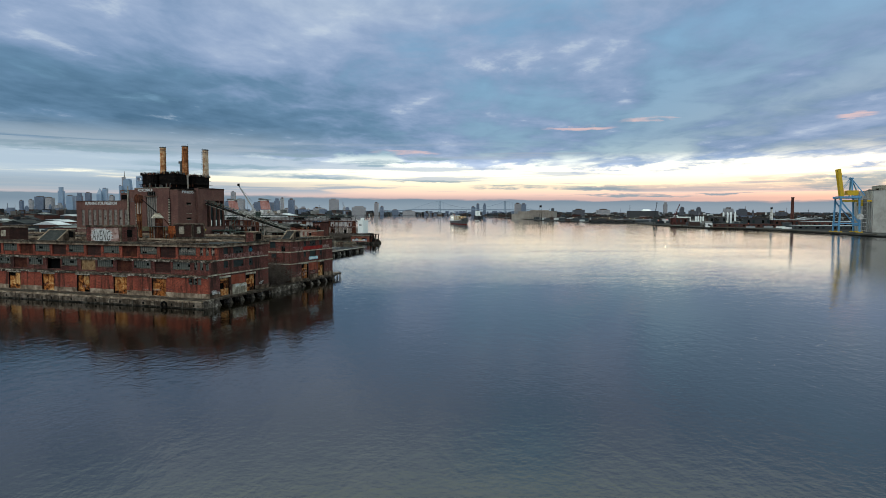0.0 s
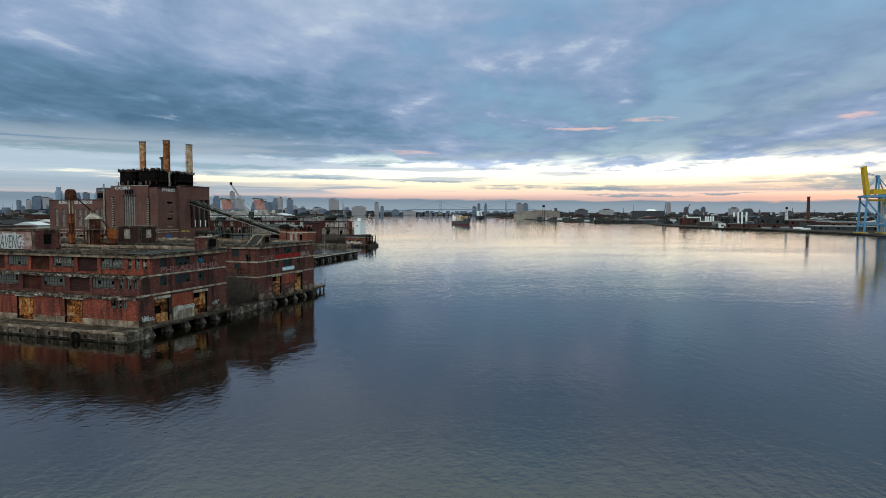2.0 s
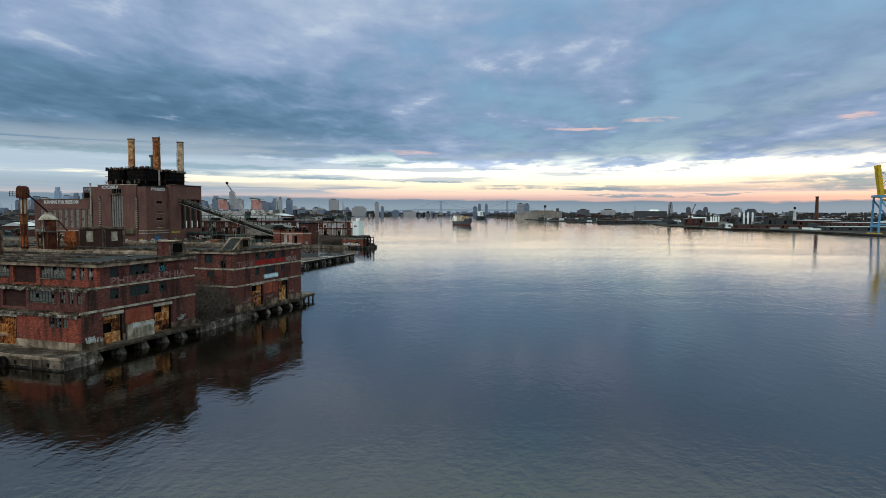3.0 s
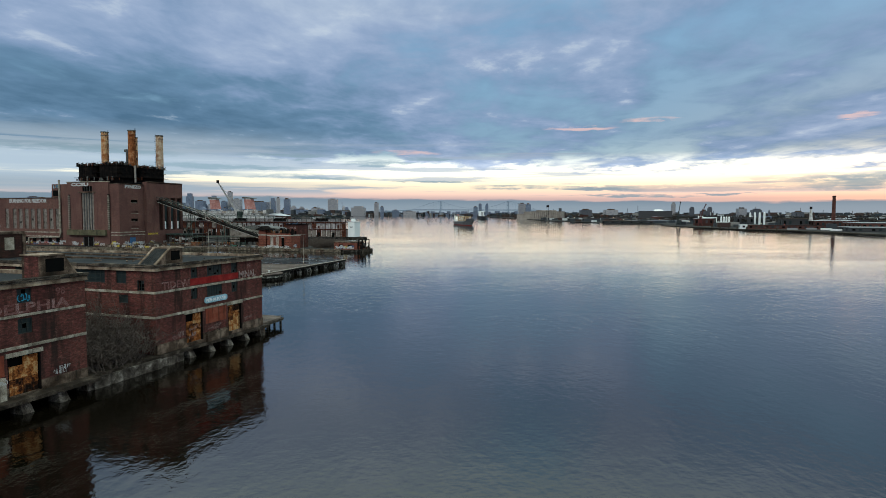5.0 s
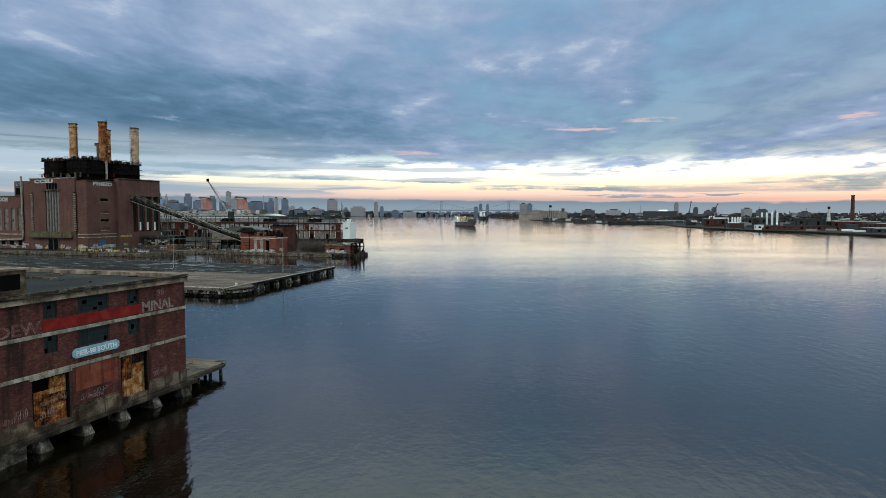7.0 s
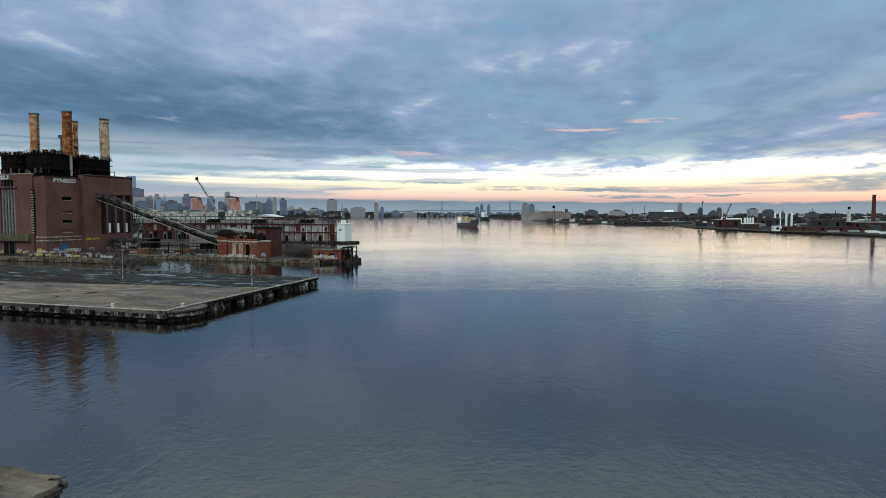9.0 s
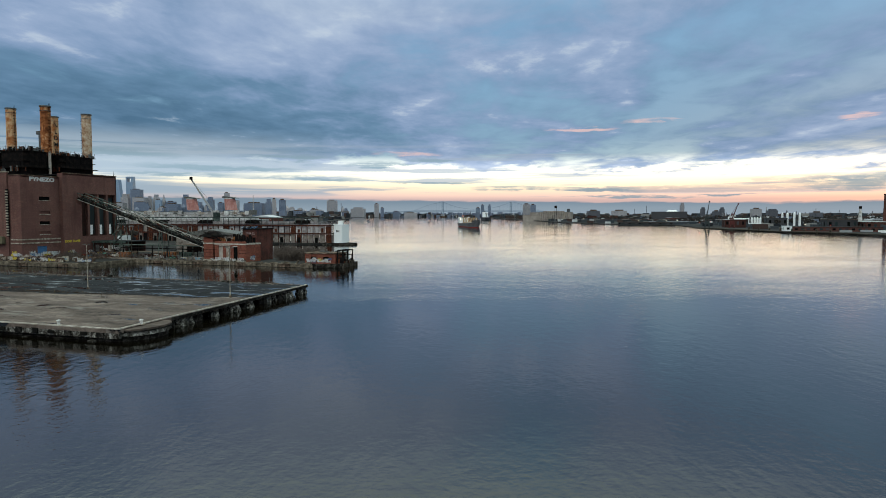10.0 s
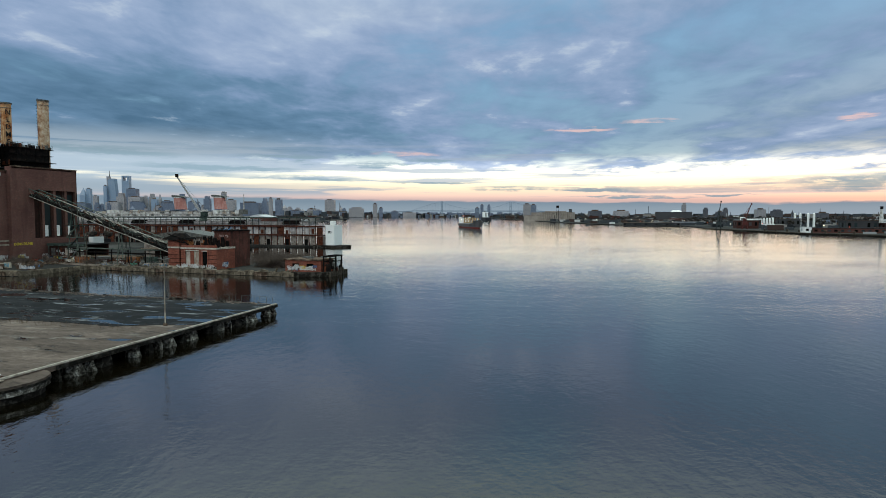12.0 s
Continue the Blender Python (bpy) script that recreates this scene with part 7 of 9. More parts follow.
part("roof", Shape().slab([(-213, 13.0), (-167, 13.0), (-190, 16.0)], 332, 346, "y"), STEEL, gw)
part("painted_letters", words("U.R.S", 5.5, TAG_WHITE, facing_south(-185, 332.98, 6.2), 0.01, 0.1), None, gw, "white block letters")
tank = thing("utility_pole", "leaning timber utility pole", "pole", "", (-200, 290, 2.6))
part("pole", Shape().tube((-200, 290, 2.6), (-199.6, 290, 16), 0.2, 6), TIMBER, tank)

# ---- skeleton of the next pier shed ----
sk = thing("steel_pier_shed", "long burnt-out two-level steel pier shed with white wall panels", "pier shed", "", (-320, 475, 2.6))
SX0, SX1, SY0, SY1 = -470.0, -187.0, 462.0, 478.0
for j, z in enumerate((9.3, 15.4)):
    part("edge_beam", Shape().box(SX0, SX1, SY0 - 0.3, SY0 + 0.3, z, z + 1.0), RUST_BEAM, sk)
    part("floor", Shape().box(SX0, SX1, SY0 + 0.3, SY1, z + 0.2, z + 0.6), STEEL_BLACK, sk)
for i in range(57):
    x = SX1 - 5.0 * i
    for z0, z1 in ((2.6, 9.3), (10.3, 15.4), (16.4, 21.4)):
        part("column", Shape().beam((x, SY0, z0), (x, SY0, z1), 0.42 if z0 < 16 else 0.3), RUST_BEAM if z0 < 16 else STEEL_GREEN, sk)
    if i < 56:
        part("wall_panel", Shape().box(x - 4.6, x - 0.4, SY0 + 0.6, SY0 + 0.9, 2.6, 9.2), (HALL_PANE if i % 5 else RUST_DARK) if i < 20 else (RUST_DARK, STEEL_BLACK, HALL_PANE)[i % 3], sk)
        part("wall_panel", Shape().box(x - 4.6, x - 0.4, SY0 + 0.6, SY0 + 0.9, 10.4, 15.3), (PANEL_WHITE if i % 6 else RUST_DARK) if i < 24 else (RUST_DARK, HALL_PANE, RUST_BEAM)[i % 3], sk)
        if i % 4 == 1:
            part("dark_opening", Shape().box(x - 3.6, x - 1.6, SY0 + 0.56, SY0 + 0.6, 10.6, random.uniform(12.5, 14.6)), RUST_DARK, sk)
        if i % 3 == 2:
            part("dark_opening", Shape().box(x - 4.0, x - 1.4, SY0 + 0.56, SY0 + 0.6, 2.8, 7.0), VOID, sk)
for z in (17.4, 18.6):
    part("hand_rail", Shape().beam((SX0, SY0 - 0.2, z), (SX1, SY0 - 0.2, z), 0.12), STEEL_BLACK, sk)
part("roof_deck", Shape().box(SX0, SX1 - 12, SY0 + 1.5, SY1, 16.6, 19.0), PANEL_WHITE, sk, "pale set-back roof storey")
part("roof_edge", Shape().box(SX0, SX1 - 10, SY0 - 0.4, SY1, 21.4, 22.0), STEEL_GREEN, sk)
for i in range(6):
    x = SX1 - 32 - 44 * i
    part("roof_gear", Shape().box(x, x + 14, SY0 + 0.6, SY0 + 5, 17.4, 19.8, 1.2), STEEL_BLACK, sk)
we = thing("white_end_tower", "white painted end tower of the pier shed", "tower", "", (-182, 470, 2.6))
part("wall", Shape().box(-185.4, -178.9, 463.5, 475, 2.6, 16.4), SIGN_WHITE, we)
for i in range(3):
    part("small_window", Shape().box(-183.6 + 1.0 * i, -183.0 + 1.0 * i, 463.46, 463.5, 11.2, 12.8), VOID, we)
part("cap", Shape().box(-185.7, -178.6, 463.2, 475.3, 16.4, 16.8), SIGN_WHITE, we)
part("annex", Shape().box(-188.4, -185.4, 464, 474, 2.6, 9.2), PANEL_WHITE, we)
for i in range(4):
    part("vent_fin", Shape().slab([(-182.8 + 0.9 * i, 16.8), (-182.4 + 0.9 * i, 16.8), (-182.0 + 0.9 * i, 19.4), (-182.6 + 0.9 * i, 19.6)], 465.0, 467.0, "y"), SIGN_WHITE, we)
fnd = thing("stone_jetty", "dark stone jetty at the end of the pier", "jetty", "", (-176, 468, 0))
part("slab", Shape().prism([(-194, 460), (-178, 460), (-170, 463), (-168.5, 468), (-171, 474), (-194, 476)], -1.0, 3.2, 0.95), CONCRETE_WET, fnd)
part("fender_rail", Shape().beam((-178, 460.2, 2.2), (-169.5, 464, 2.2), 0.5), TIMBER, fnd)


# the open pier, station and quay stand a little nearer than first set out
for ob in [o for o in bpy.data.objects if o not in BEFORE_PIER and o.parent is None]:
    y = ob.location.y if ob.type == "EMPTY" else ob.location.y + ob.data.vertices[0].co.y
    if y > 120:
        ob.location.x += 0.75
        ob.location.y -= 2.05
OLD_THINGS = set(bpy.data.objects)
# ---- laid-up liner and crane ----
liner = thing("ocean_liner", "laid-up ocean liner with faded red and white funnels", "ship", "", (-560, 740, 0))
LY = 742.0
hull = Shape().prism([(-760, LY - 14), (-460, LY - 14), (-425, LY - 6), (-405, LY), (-425, LY + 6), (-460, LY + 14), (-760, LY + 14), (-785, LY)], -0.5, 15.0)
part("hull", hull, NAVY, liner, "faded black hull")
for z0, z1, x0, x1, w in ((15, 18.6, -765, -440, 13), (18.6, 22.2, -730, -455, 12), (22.2, 25.4, -700, -465, 11), (25.4, 28.4, -640, -470, 9)):
    d = part("deck_house", Shape().box(x0, x1, LY - w, LY + w, z0, z1 - 0.3), SHIP_WHITE, liner)
    part("deck_edge", Shape().box(x0 - 2, x1 + 2, LY - w - 1, LY + w + 1, z1 - 0.3, z1), SHIP_WHITE, d)
for k in range(34):
    x = -700 + 7 * k
    part("life_boat_davit", Shape().box(x, x + 3.4, LY - 13.2, LY - 12, 22.4, 24.2, 0.4), SHIP_WHITE if k % 4 else STEEL, liner)


def funnel(x):
    """A raked funnel: faded red, a white band and a black winged top."""
    def ring(dx, k):
        return [(x + dx + k * a, LY + k * b) for a, b in ((-9.2, 0), (-6.8, -4.0), (0, -5.0), (6.8, -3.8), (9.2, 0), (6.8, 3.8), (0, 5.0), (-6.8, 4.0))]

    def tier(z0, z1, d0, d1, k0, k1):
        low, up = ring(d0, k0), ring(d1, k1)
        return Shape().add([(a, b, z0) for a, b in low] + [(a, b, z1) for a, b in up],
                           [tuple(reversed(range(8))), tuple(range(8, 16))] + [(q, (q + 1) % 8, (q + 1) % 8 + 8, q + 8) for q in range(8)])
    f = part("funnel", tier(30.8, 45.4, 2.0, -0.6, 1.0, 0.9), FUNNEL_RED, liner, "faded red funnel")
    part("white_band", tier(45.4, 46.6, -0.6, -0.9, 0.9, 0.89), SHIP_WHITE, f)
    part("sooty_top", Shape().slab([(x - 9.2, 46.6), (x + 7.6, 46.6), (x + 11.0, 46.1), (x + 10.4, 46.9), (x + 1.0, 48.3), (x - 6.5, 49.2), (x - 9.4, 48.8)], LY - 4.2, LY + 4.2, "y"), STEEL, f, "winged sooty funnel top")
    return f


funnel(-491)
funnel(-553)
part("mast", Shape().tube((-455, LY, 28), (-455, LY, 50), 0.8, 8, 0.4), SHIP_WHITE, liner)

for k in range(60):
    x, h = random.uniform(-690, -450), random.uniform(1.2, 4.6)
    part("deck_gear", Shape().box(x, x + random.uniform(1.5, 7.0), LY - random.uniform(5, 12), LY - 2, 24.5, 26.0 + h, 0.2), (SHIP_WHITE, SHIP_WHITE, STEEL, HALL_GREY)[k % 4], liner)
for x, z in ((-525, 44), (-600, 40), (-470, 38)):
    part("mast", Shape().tube((x, LY, 26), (x, LY, z), 0.35, 5, 0.2), STEEL, liner)

mc = thing("harbour_crane", "white lattice boom harbour crane", "crane", "harbour cranes", (-445, 655, 2.6))
base = Vector((-444, 655, 21))
tip = Vector((-463.4, 637, 65.4))
part("tower", Shape().box(-446.5, -441.5, 652, 658, 2.6, 22), STEEL_GREEN, mc)
part("cab", Shape().box(-445.5, -440, 651.5, 657, 22, 27), STEEL_GREEN, mc)
for dx in (-1.1, 1.1):
    for dz in (-1.0, 1.0):
        part("boom_chord", Shape().tube(base + Vector((dx, 0, dz)), tip + Vector((dx * 0.4, 0, dz * 0.4)), 0.3, 5), SHIP_WHITE, mc)
for i in range(16):
    a, b = base.lerp(tip, i / 16), base.lerp(tip, (i + 1) / 16)
    part("boom_lattice", Shape().tube(a + Vector((-1.1 if i % 2 else 1.1, 0, 1)), b + Vector((1.1 if i % 2 else -1.1, 0, -1)), 0.17, 4), SHIP_WHITE, mc)
part("sheave", Shape().box(tip.x - 1.4, tip.x + 1.4, tip.y - 1, tip.y + 1, tip.z - 1, tip.z + 2.5), STEEL_BLACK, mc)
part("back_stay", Shape().tube((-441, 658, 27), tip, 0.12, 4), STEEL, mc)

# ---- freighter under way ----
DECK_BUFF = paint("deck_crane_buff", (0.42, 0.30, 0.16), 0.6)
BARGE_DARK = paint("dark_ship_hull", (0.03, 0.032, 0.038), 0.6)


def glowing(name, col, power):
    m = bpy.data.materials.new(name)
    m.use_nodes = True
    n = Nodes(m.node_tree)
    e = n.node("ShaderNodeEmission", Color=(*col, 1), Strength=power)
    n.t.links.new(e.outputs[0], n.node("ShaderNodeOutputMaterial").inputs[0])
    return m


LAMP_GLOW = glowing("lit_lamp", (1.0, 0.78, 0.5), 9.0)
LAMP_RED = glowing("lit_red_lamp", (1.0, 0.12, 0.06), 5.0)
fs = thing("cargo_ship", "grey cargo ship with red waterline and buff king posts", "ship", "", (-255, 1080, 0))
fw = Vector((86, -158, 0)).normalized()
sd = Vector((-fw.y, fw.x, 0))
stern = Vector((-299, 1160, 0))


def at_ship(s, o, z):
    return tuple(stern + fw * (26 + s * 0.72) + sd * o * 0.76 + Vector((0, 0, z * 0.62)))


def ship_prism(ring, z0, z1, flare=0.0):
    """A tier of the ship; with flare the bow widens, rakes and rises."""
    k = len(ring)

    def lift(p):
        return 5.4 * max(0.0, (p - 90) / 78) ** 1.6 if flare else 0.0

    return Shape().add([at_ship(p, o, z0) for p, o in ring] + [at_ship(p + (flare if p > 120 else 0), o * (1 + flare * 0.02), z1 + lift(p)) for p, o in ring],
                       [tuple(range(k)), tuple(range(k, 2 * k))] + [(i, (i + 1) % k, (i + 1) % k + k, i + k) for i in range(k)])


plan = [(0, -9), (8, -11.5), (125, -11.5), (150, -7.5), (164, -2.5), (168, 0), (164, 2.5), (150, 7.5), (125, 11.5), (8, 11.5), (0, 9)]
part("boot_top", ship_prism([(s, o * 0.97) for s, o in plan], -0.5, 2.6), HULL_RED, fs, "red waterline paint")
part("hull", ship_prism(plan, 2.6, 10.6, 12.0), GREY_HULL, fs)
part("forecastle", ship_prism([(146, -8.5), (165, -3), (174, 0), (165, 3), (146, 8.5)], 12.5, 15.6, 12.0), GREY_HULL, fs)
part("bridge_house", ship_prism([(6, -10.5), (24, -10.5), (24, 10.5), (6, 10.5)], 10.5, 26.0), SIGN_WHITE, fs, "white bridge house")
part("bridge_wing", ship_prism([(18, -13), (25, -13), (25, 13), (18, 13)], 26.0, 29.0), SIGN_WHITE, fs)
part("bridge_glass", ship_prism([(25, -8), (25.2, -8), (25.2, 8), (25, 8)], 27.0, 28.4), VOID, fs)
part("funnel", ship_prism([(7, -2.5), (13, -2.5), (13, 2.5), (7, 2.5)], 26.0, 34.0), FUNNEL_RED, fs)
for s in (44, 74, 104, 132):
    part("deck_house", ship_prism([(s - 3, -4), (s + 3, -4), (s + 3, 4), (s - 3, 4)], 10.5, 15.0), DECK_BUFF, fs)
    for o in (-6, 6):
        post = part("king_post", ship_prism([(s - 1.2, o - 1.2), (s + 1.2, o - 1.2), (s + 1.2, o + 1.2), (s - 1.2, o + 1.2)], 10.5, 27.0), DECK_BUFF, fs, "buff king post")
        part("derrick", Shape().beam(at_ship(s + 1, o, 15), at_ship(s + 17, o * 0.8, 25), 0.7), RUST, post)
    part("cross_tree", Shape().beam(at_ship(s, -7, 26), at_ship(s, 7, 26), 0.9), DECK_BUFF, fs)
    part("hatch", ship_prism([(s + 6, -8), (s + 23, -8), (s + 23, 8), (s + 6, 8)], 10.5, 12.4), HOUSE_GREY, fs)
part("fore_mast", Shape().tube(at_ship(154, 0, 13), at_ship(154, 0, 25), 0.5, 6), SIGN_WHITE, fs)
part("main_mast", Shape().tube(at_ship(20, 0, 29), at_ship(20, 0, 39), 0.5, 6), STEEL_BLACK, fs)
for s, o in ((25.4, -9), (25.4, 9), (47, 0), (107, 0)):
    part("deck_light", Shape().ball(at_ship(s, o, 22), 0.55, 1.0, 6, 4), LAMP_GLOW, fs, "lit deck lamp")


def moored_ship(x, y):
    """A second ship lying end-on off the far bank."""
    t = thing("cargo_ship", "dark moored cargo ship with white upperworks", "ship", "", (x, y, 0))
    ring = [(x - 10, y), (x - 11, y + 90), (x + 11, y + 90), (x + 10, y), (x, y - 18)]
    part("hull", Shape().prism(ring, -0.5, 11, 1.06).turned(x, y, 24), BARGE_DARK, t)
    part("bridge_house", Shape().box(x - 9, x + 9, y + 62, y + 76, 10, 27).box(x - 11, x + 11, y + 62, y + 66, 27, 30).turned(x, y, 24), SIGN_WHITE, t)
    part("funnel", Shape().tube((x, y + 78, 10), (x, y + 78, 34), 2.6, 8).turned(x, y, 24), STEEL, t)
    for d in (6, 34):
        part("king_post", Shape().beam((x - 5, y + d, 10), (x - 5, y + d, 27), 1.3).beam((x + 5, y + d, 10), (x + 5, y + d, 27), 1.3).beam((x - 6, y + d, 26), (x + 6, y + d, 26), 1.2).turned(x, y, 24), HOUSE_GREY, t)
    part("foredeck", Shape().box(x - 6, x + 6, y + 8, y + 58, 10.8, 13.5).turned(x, y, 24), SIGN_WHITE, t)


moored_ship(-505, 2200)

# ---- suspension bridge in the distance ----
br = thing("suspension_bridge", "blue-grey suspension bridge far up the river", "bridge", "", (-1330, 4500, 0))


def ray_at(px, t0x, t0y, heading, dist):
    ang = heading - math.atan((px - 784) / 1081)
    return Vector((t0x - math.sin(ang) * dist, t0y + math.cos(ang) * dist, 0))


CX, CY = 62.0, -16.0
T1, T2 = ray_at(781, CX, CY, HEAD, 4560), ray_at(899, CX, CY, HEAD, 4560 / math.cos(math.atan(115 / 1081)))
T0, T3 = T1 + (T1 - T2) * 0.42, T2 + (T2 - T1) * 0.42
lat = (T2 - T1).normalized()
for T in (T1, T2):
    for o in (-1, 1):
        part("tower_leg", Shape().beam(T + lat * 6 * o + Vector((0, 0, 0)), T + lat * 4.5 * o + Vector((0, 0, 112)), 4.5), BRIDGE_BLUE, br)
    for z in (52, 78, 110):
        part("tower_tie", Shape().beam(T - lat * 6 + Vector((0, 0, z)), T + lat * 6 + Vector((0, 0, z)), 4), BRIDGE_BLUE, br)
    part("pier_base", Shape().box(T.x - 16, T.x + 16, T.y - 10, T.y + 10, -1, 8), CONCRETE, br)
part("deck", Shape().beam(T0 + Vector((0, 0, 44)), T3 + Vector((0, 0, 44)), 8, 7), BRIDGE_BLUE, br)
part("approach", Shape().beam(T0 + Vector((0, 0, 44)), T0 + (T1 - T2) * 0.5 + Vector((0, 0, 26)), 8, 7), BRIDGE_BLUE, br)
part("approach", Shape().beam(T3 + Vector((0, 0, 44)), T3 + (T2 - T1) * 0.6 + Vector((0, 0, 20)), 8, 7), BRIDGE_BLUE, br)


def cable(a, b, za, zb, low):
    n = 18
    pts = []
    for i in range(n + 1):
        f = i / n
        if low is None:
            z = za + (zb - za) * (f ** 1.35 if zb < za else 1 - (1 - f) ** 1.35)
        else:
            z = low + (za - low) * (2 * f - 1) ** 2
        pts.append(a.lerp(b, f) + Vector((0, 0, z)))
    for i in range(n):
        part("cable", Shape().tube(pts[i], pts[i + 1], 1.1, 4), BRIDGE_BLUE, br)
        if i and pts[i].z > 52:
            part("hanger", Shape().tube(pts[i], (pts[i].x, pts[i].y, 47), 0.35, 3), BRIDGE_BLUE, br)


cable(T1, T2, 110, 110, 56)
cable(T0, T1, 50, 110, None)
cable(T2, T3, 110, 50, None)

# ---- towers of the city ----


def city_tower(px, width, top, dist, mat, kind="", label="", base=2.6, seen=6.0):
    """A tower that stands in the direction px of the middle of the flight, width and top given in sight lines."""
    ex, ey, ez = 62.1, -16.4, 23.5
    p = ray_at(px, ex, ey, HEAD, dist / math.cos(math.atan((px - 784) / 1081)))
    w = 0.74 * width * dist / 1081
    h = ez + (380.3 - top) * dist / 1081 - (FALL * p.y - 1.0)
    if kind in ("step", "point"):
        h *= 0.87 if kind == "step" else 0.8
    t = thing("city_tower" if h > 60 else "city_block", label or "hazy high-rise block in the distant city", "building", "city skyline", (p.x, p.y, base))
    d = w * random.uniform(0.6, 0.9)
    s = Shape().box(p.x - w / 2, p.x + w / 2, p.y, p.y + d, base, h)
    part("wall", s.turned(p.x, p.y, 18), mat, t)
    if kind == "spire":
        part("shoulder", Shape().box(p.x - w * 0.32, p.x + w * 0.32, p.y + 2, p.y + d * 0.7, h, h * 1.12).turned(p.x, p.y, 18), mat, t)
        part("spire", Shape().tube((p.x - w * 0.2, p.y, h * 1.12), (p.x - w * 0.2, p.y, h * 1.32), w * 0.05, 5, 0.3), STEEL, t)
    elif kind == "point":
        part("roof", Shape().prism([(p.x - w / 2, p.y), (p.x + w / 2, p.y), (p.x + w / 2, p.y + d), (p.x - w / 2, p.y + d)], h, h * 1.3, 0.06).turned(p.x, p.y, 18), mat, t)
    elif kind == "step":
        part("shoulder", Shape().box(p.x - w * 0.3, p.x + w * 0.34, p.y + 1, p.y + d * 0.8, h, h + (h - base) * 0.16).turned(p.x, p.y, 18), mat, t)
    else:
        part("roof_plant", Shape().box(p.x - w * 0.28, p.x + w * 0.22, p.y + 2, p.y + d * 0.6, h, h + 5).turned(p.x, p.y, 18), CONCRETE, t)
    return t


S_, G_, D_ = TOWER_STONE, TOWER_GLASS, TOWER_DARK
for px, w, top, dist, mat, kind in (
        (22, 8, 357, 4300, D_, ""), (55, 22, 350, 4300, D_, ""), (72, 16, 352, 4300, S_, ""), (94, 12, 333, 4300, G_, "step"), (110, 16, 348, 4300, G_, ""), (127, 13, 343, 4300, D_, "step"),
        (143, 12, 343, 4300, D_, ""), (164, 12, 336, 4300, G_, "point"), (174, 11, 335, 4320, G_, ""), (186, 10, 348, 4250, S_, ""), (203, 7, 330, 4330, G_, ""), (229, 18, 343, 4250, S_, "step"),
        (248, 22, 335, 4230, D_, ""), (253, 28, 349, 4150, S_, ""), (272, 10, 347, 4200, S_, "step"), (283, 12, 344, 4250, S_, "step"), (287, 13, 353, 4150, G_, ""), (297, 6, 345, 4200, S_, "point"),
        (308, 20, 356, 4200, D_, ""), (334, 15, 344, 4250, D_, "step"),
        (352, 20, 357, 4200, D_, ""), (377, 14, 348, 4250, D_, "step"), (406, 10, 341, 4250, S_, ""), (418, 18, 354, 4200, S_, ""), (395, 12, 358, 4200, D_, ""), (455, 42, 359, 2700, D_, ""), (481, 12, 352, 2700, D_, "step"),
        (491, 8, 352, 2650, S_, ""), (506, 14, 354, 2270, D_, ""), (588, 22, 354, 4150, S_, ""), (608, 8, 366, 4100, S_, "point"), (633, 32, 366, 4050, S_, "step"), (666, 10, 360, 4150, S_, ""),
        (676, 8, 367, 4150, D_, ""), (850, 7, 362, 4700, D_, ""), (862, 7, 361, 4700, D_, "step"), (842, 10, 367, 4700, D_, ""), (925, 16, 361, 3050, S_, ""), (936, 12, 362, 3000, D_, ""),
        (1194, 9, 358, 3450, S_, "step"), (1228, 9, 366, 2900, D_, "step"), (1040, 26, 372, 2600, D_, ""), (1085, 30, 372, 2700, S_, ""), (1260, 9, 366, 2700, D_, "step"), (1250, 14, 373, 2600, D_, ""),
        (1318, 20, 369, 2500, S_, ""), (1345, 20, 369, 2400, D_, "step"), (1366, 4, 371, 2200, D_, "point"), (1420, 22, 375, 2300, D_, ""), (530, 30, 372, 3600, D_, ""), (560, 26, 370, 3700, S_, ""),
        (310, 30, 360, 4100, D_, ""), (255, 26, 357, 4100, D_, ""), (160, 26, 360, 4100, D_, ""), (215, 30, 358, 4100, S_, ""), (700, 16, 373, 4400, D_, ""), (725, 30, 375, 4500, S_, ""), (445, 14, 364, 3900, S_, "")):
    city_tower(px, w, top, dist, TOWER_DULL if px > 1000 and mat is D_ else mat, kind)


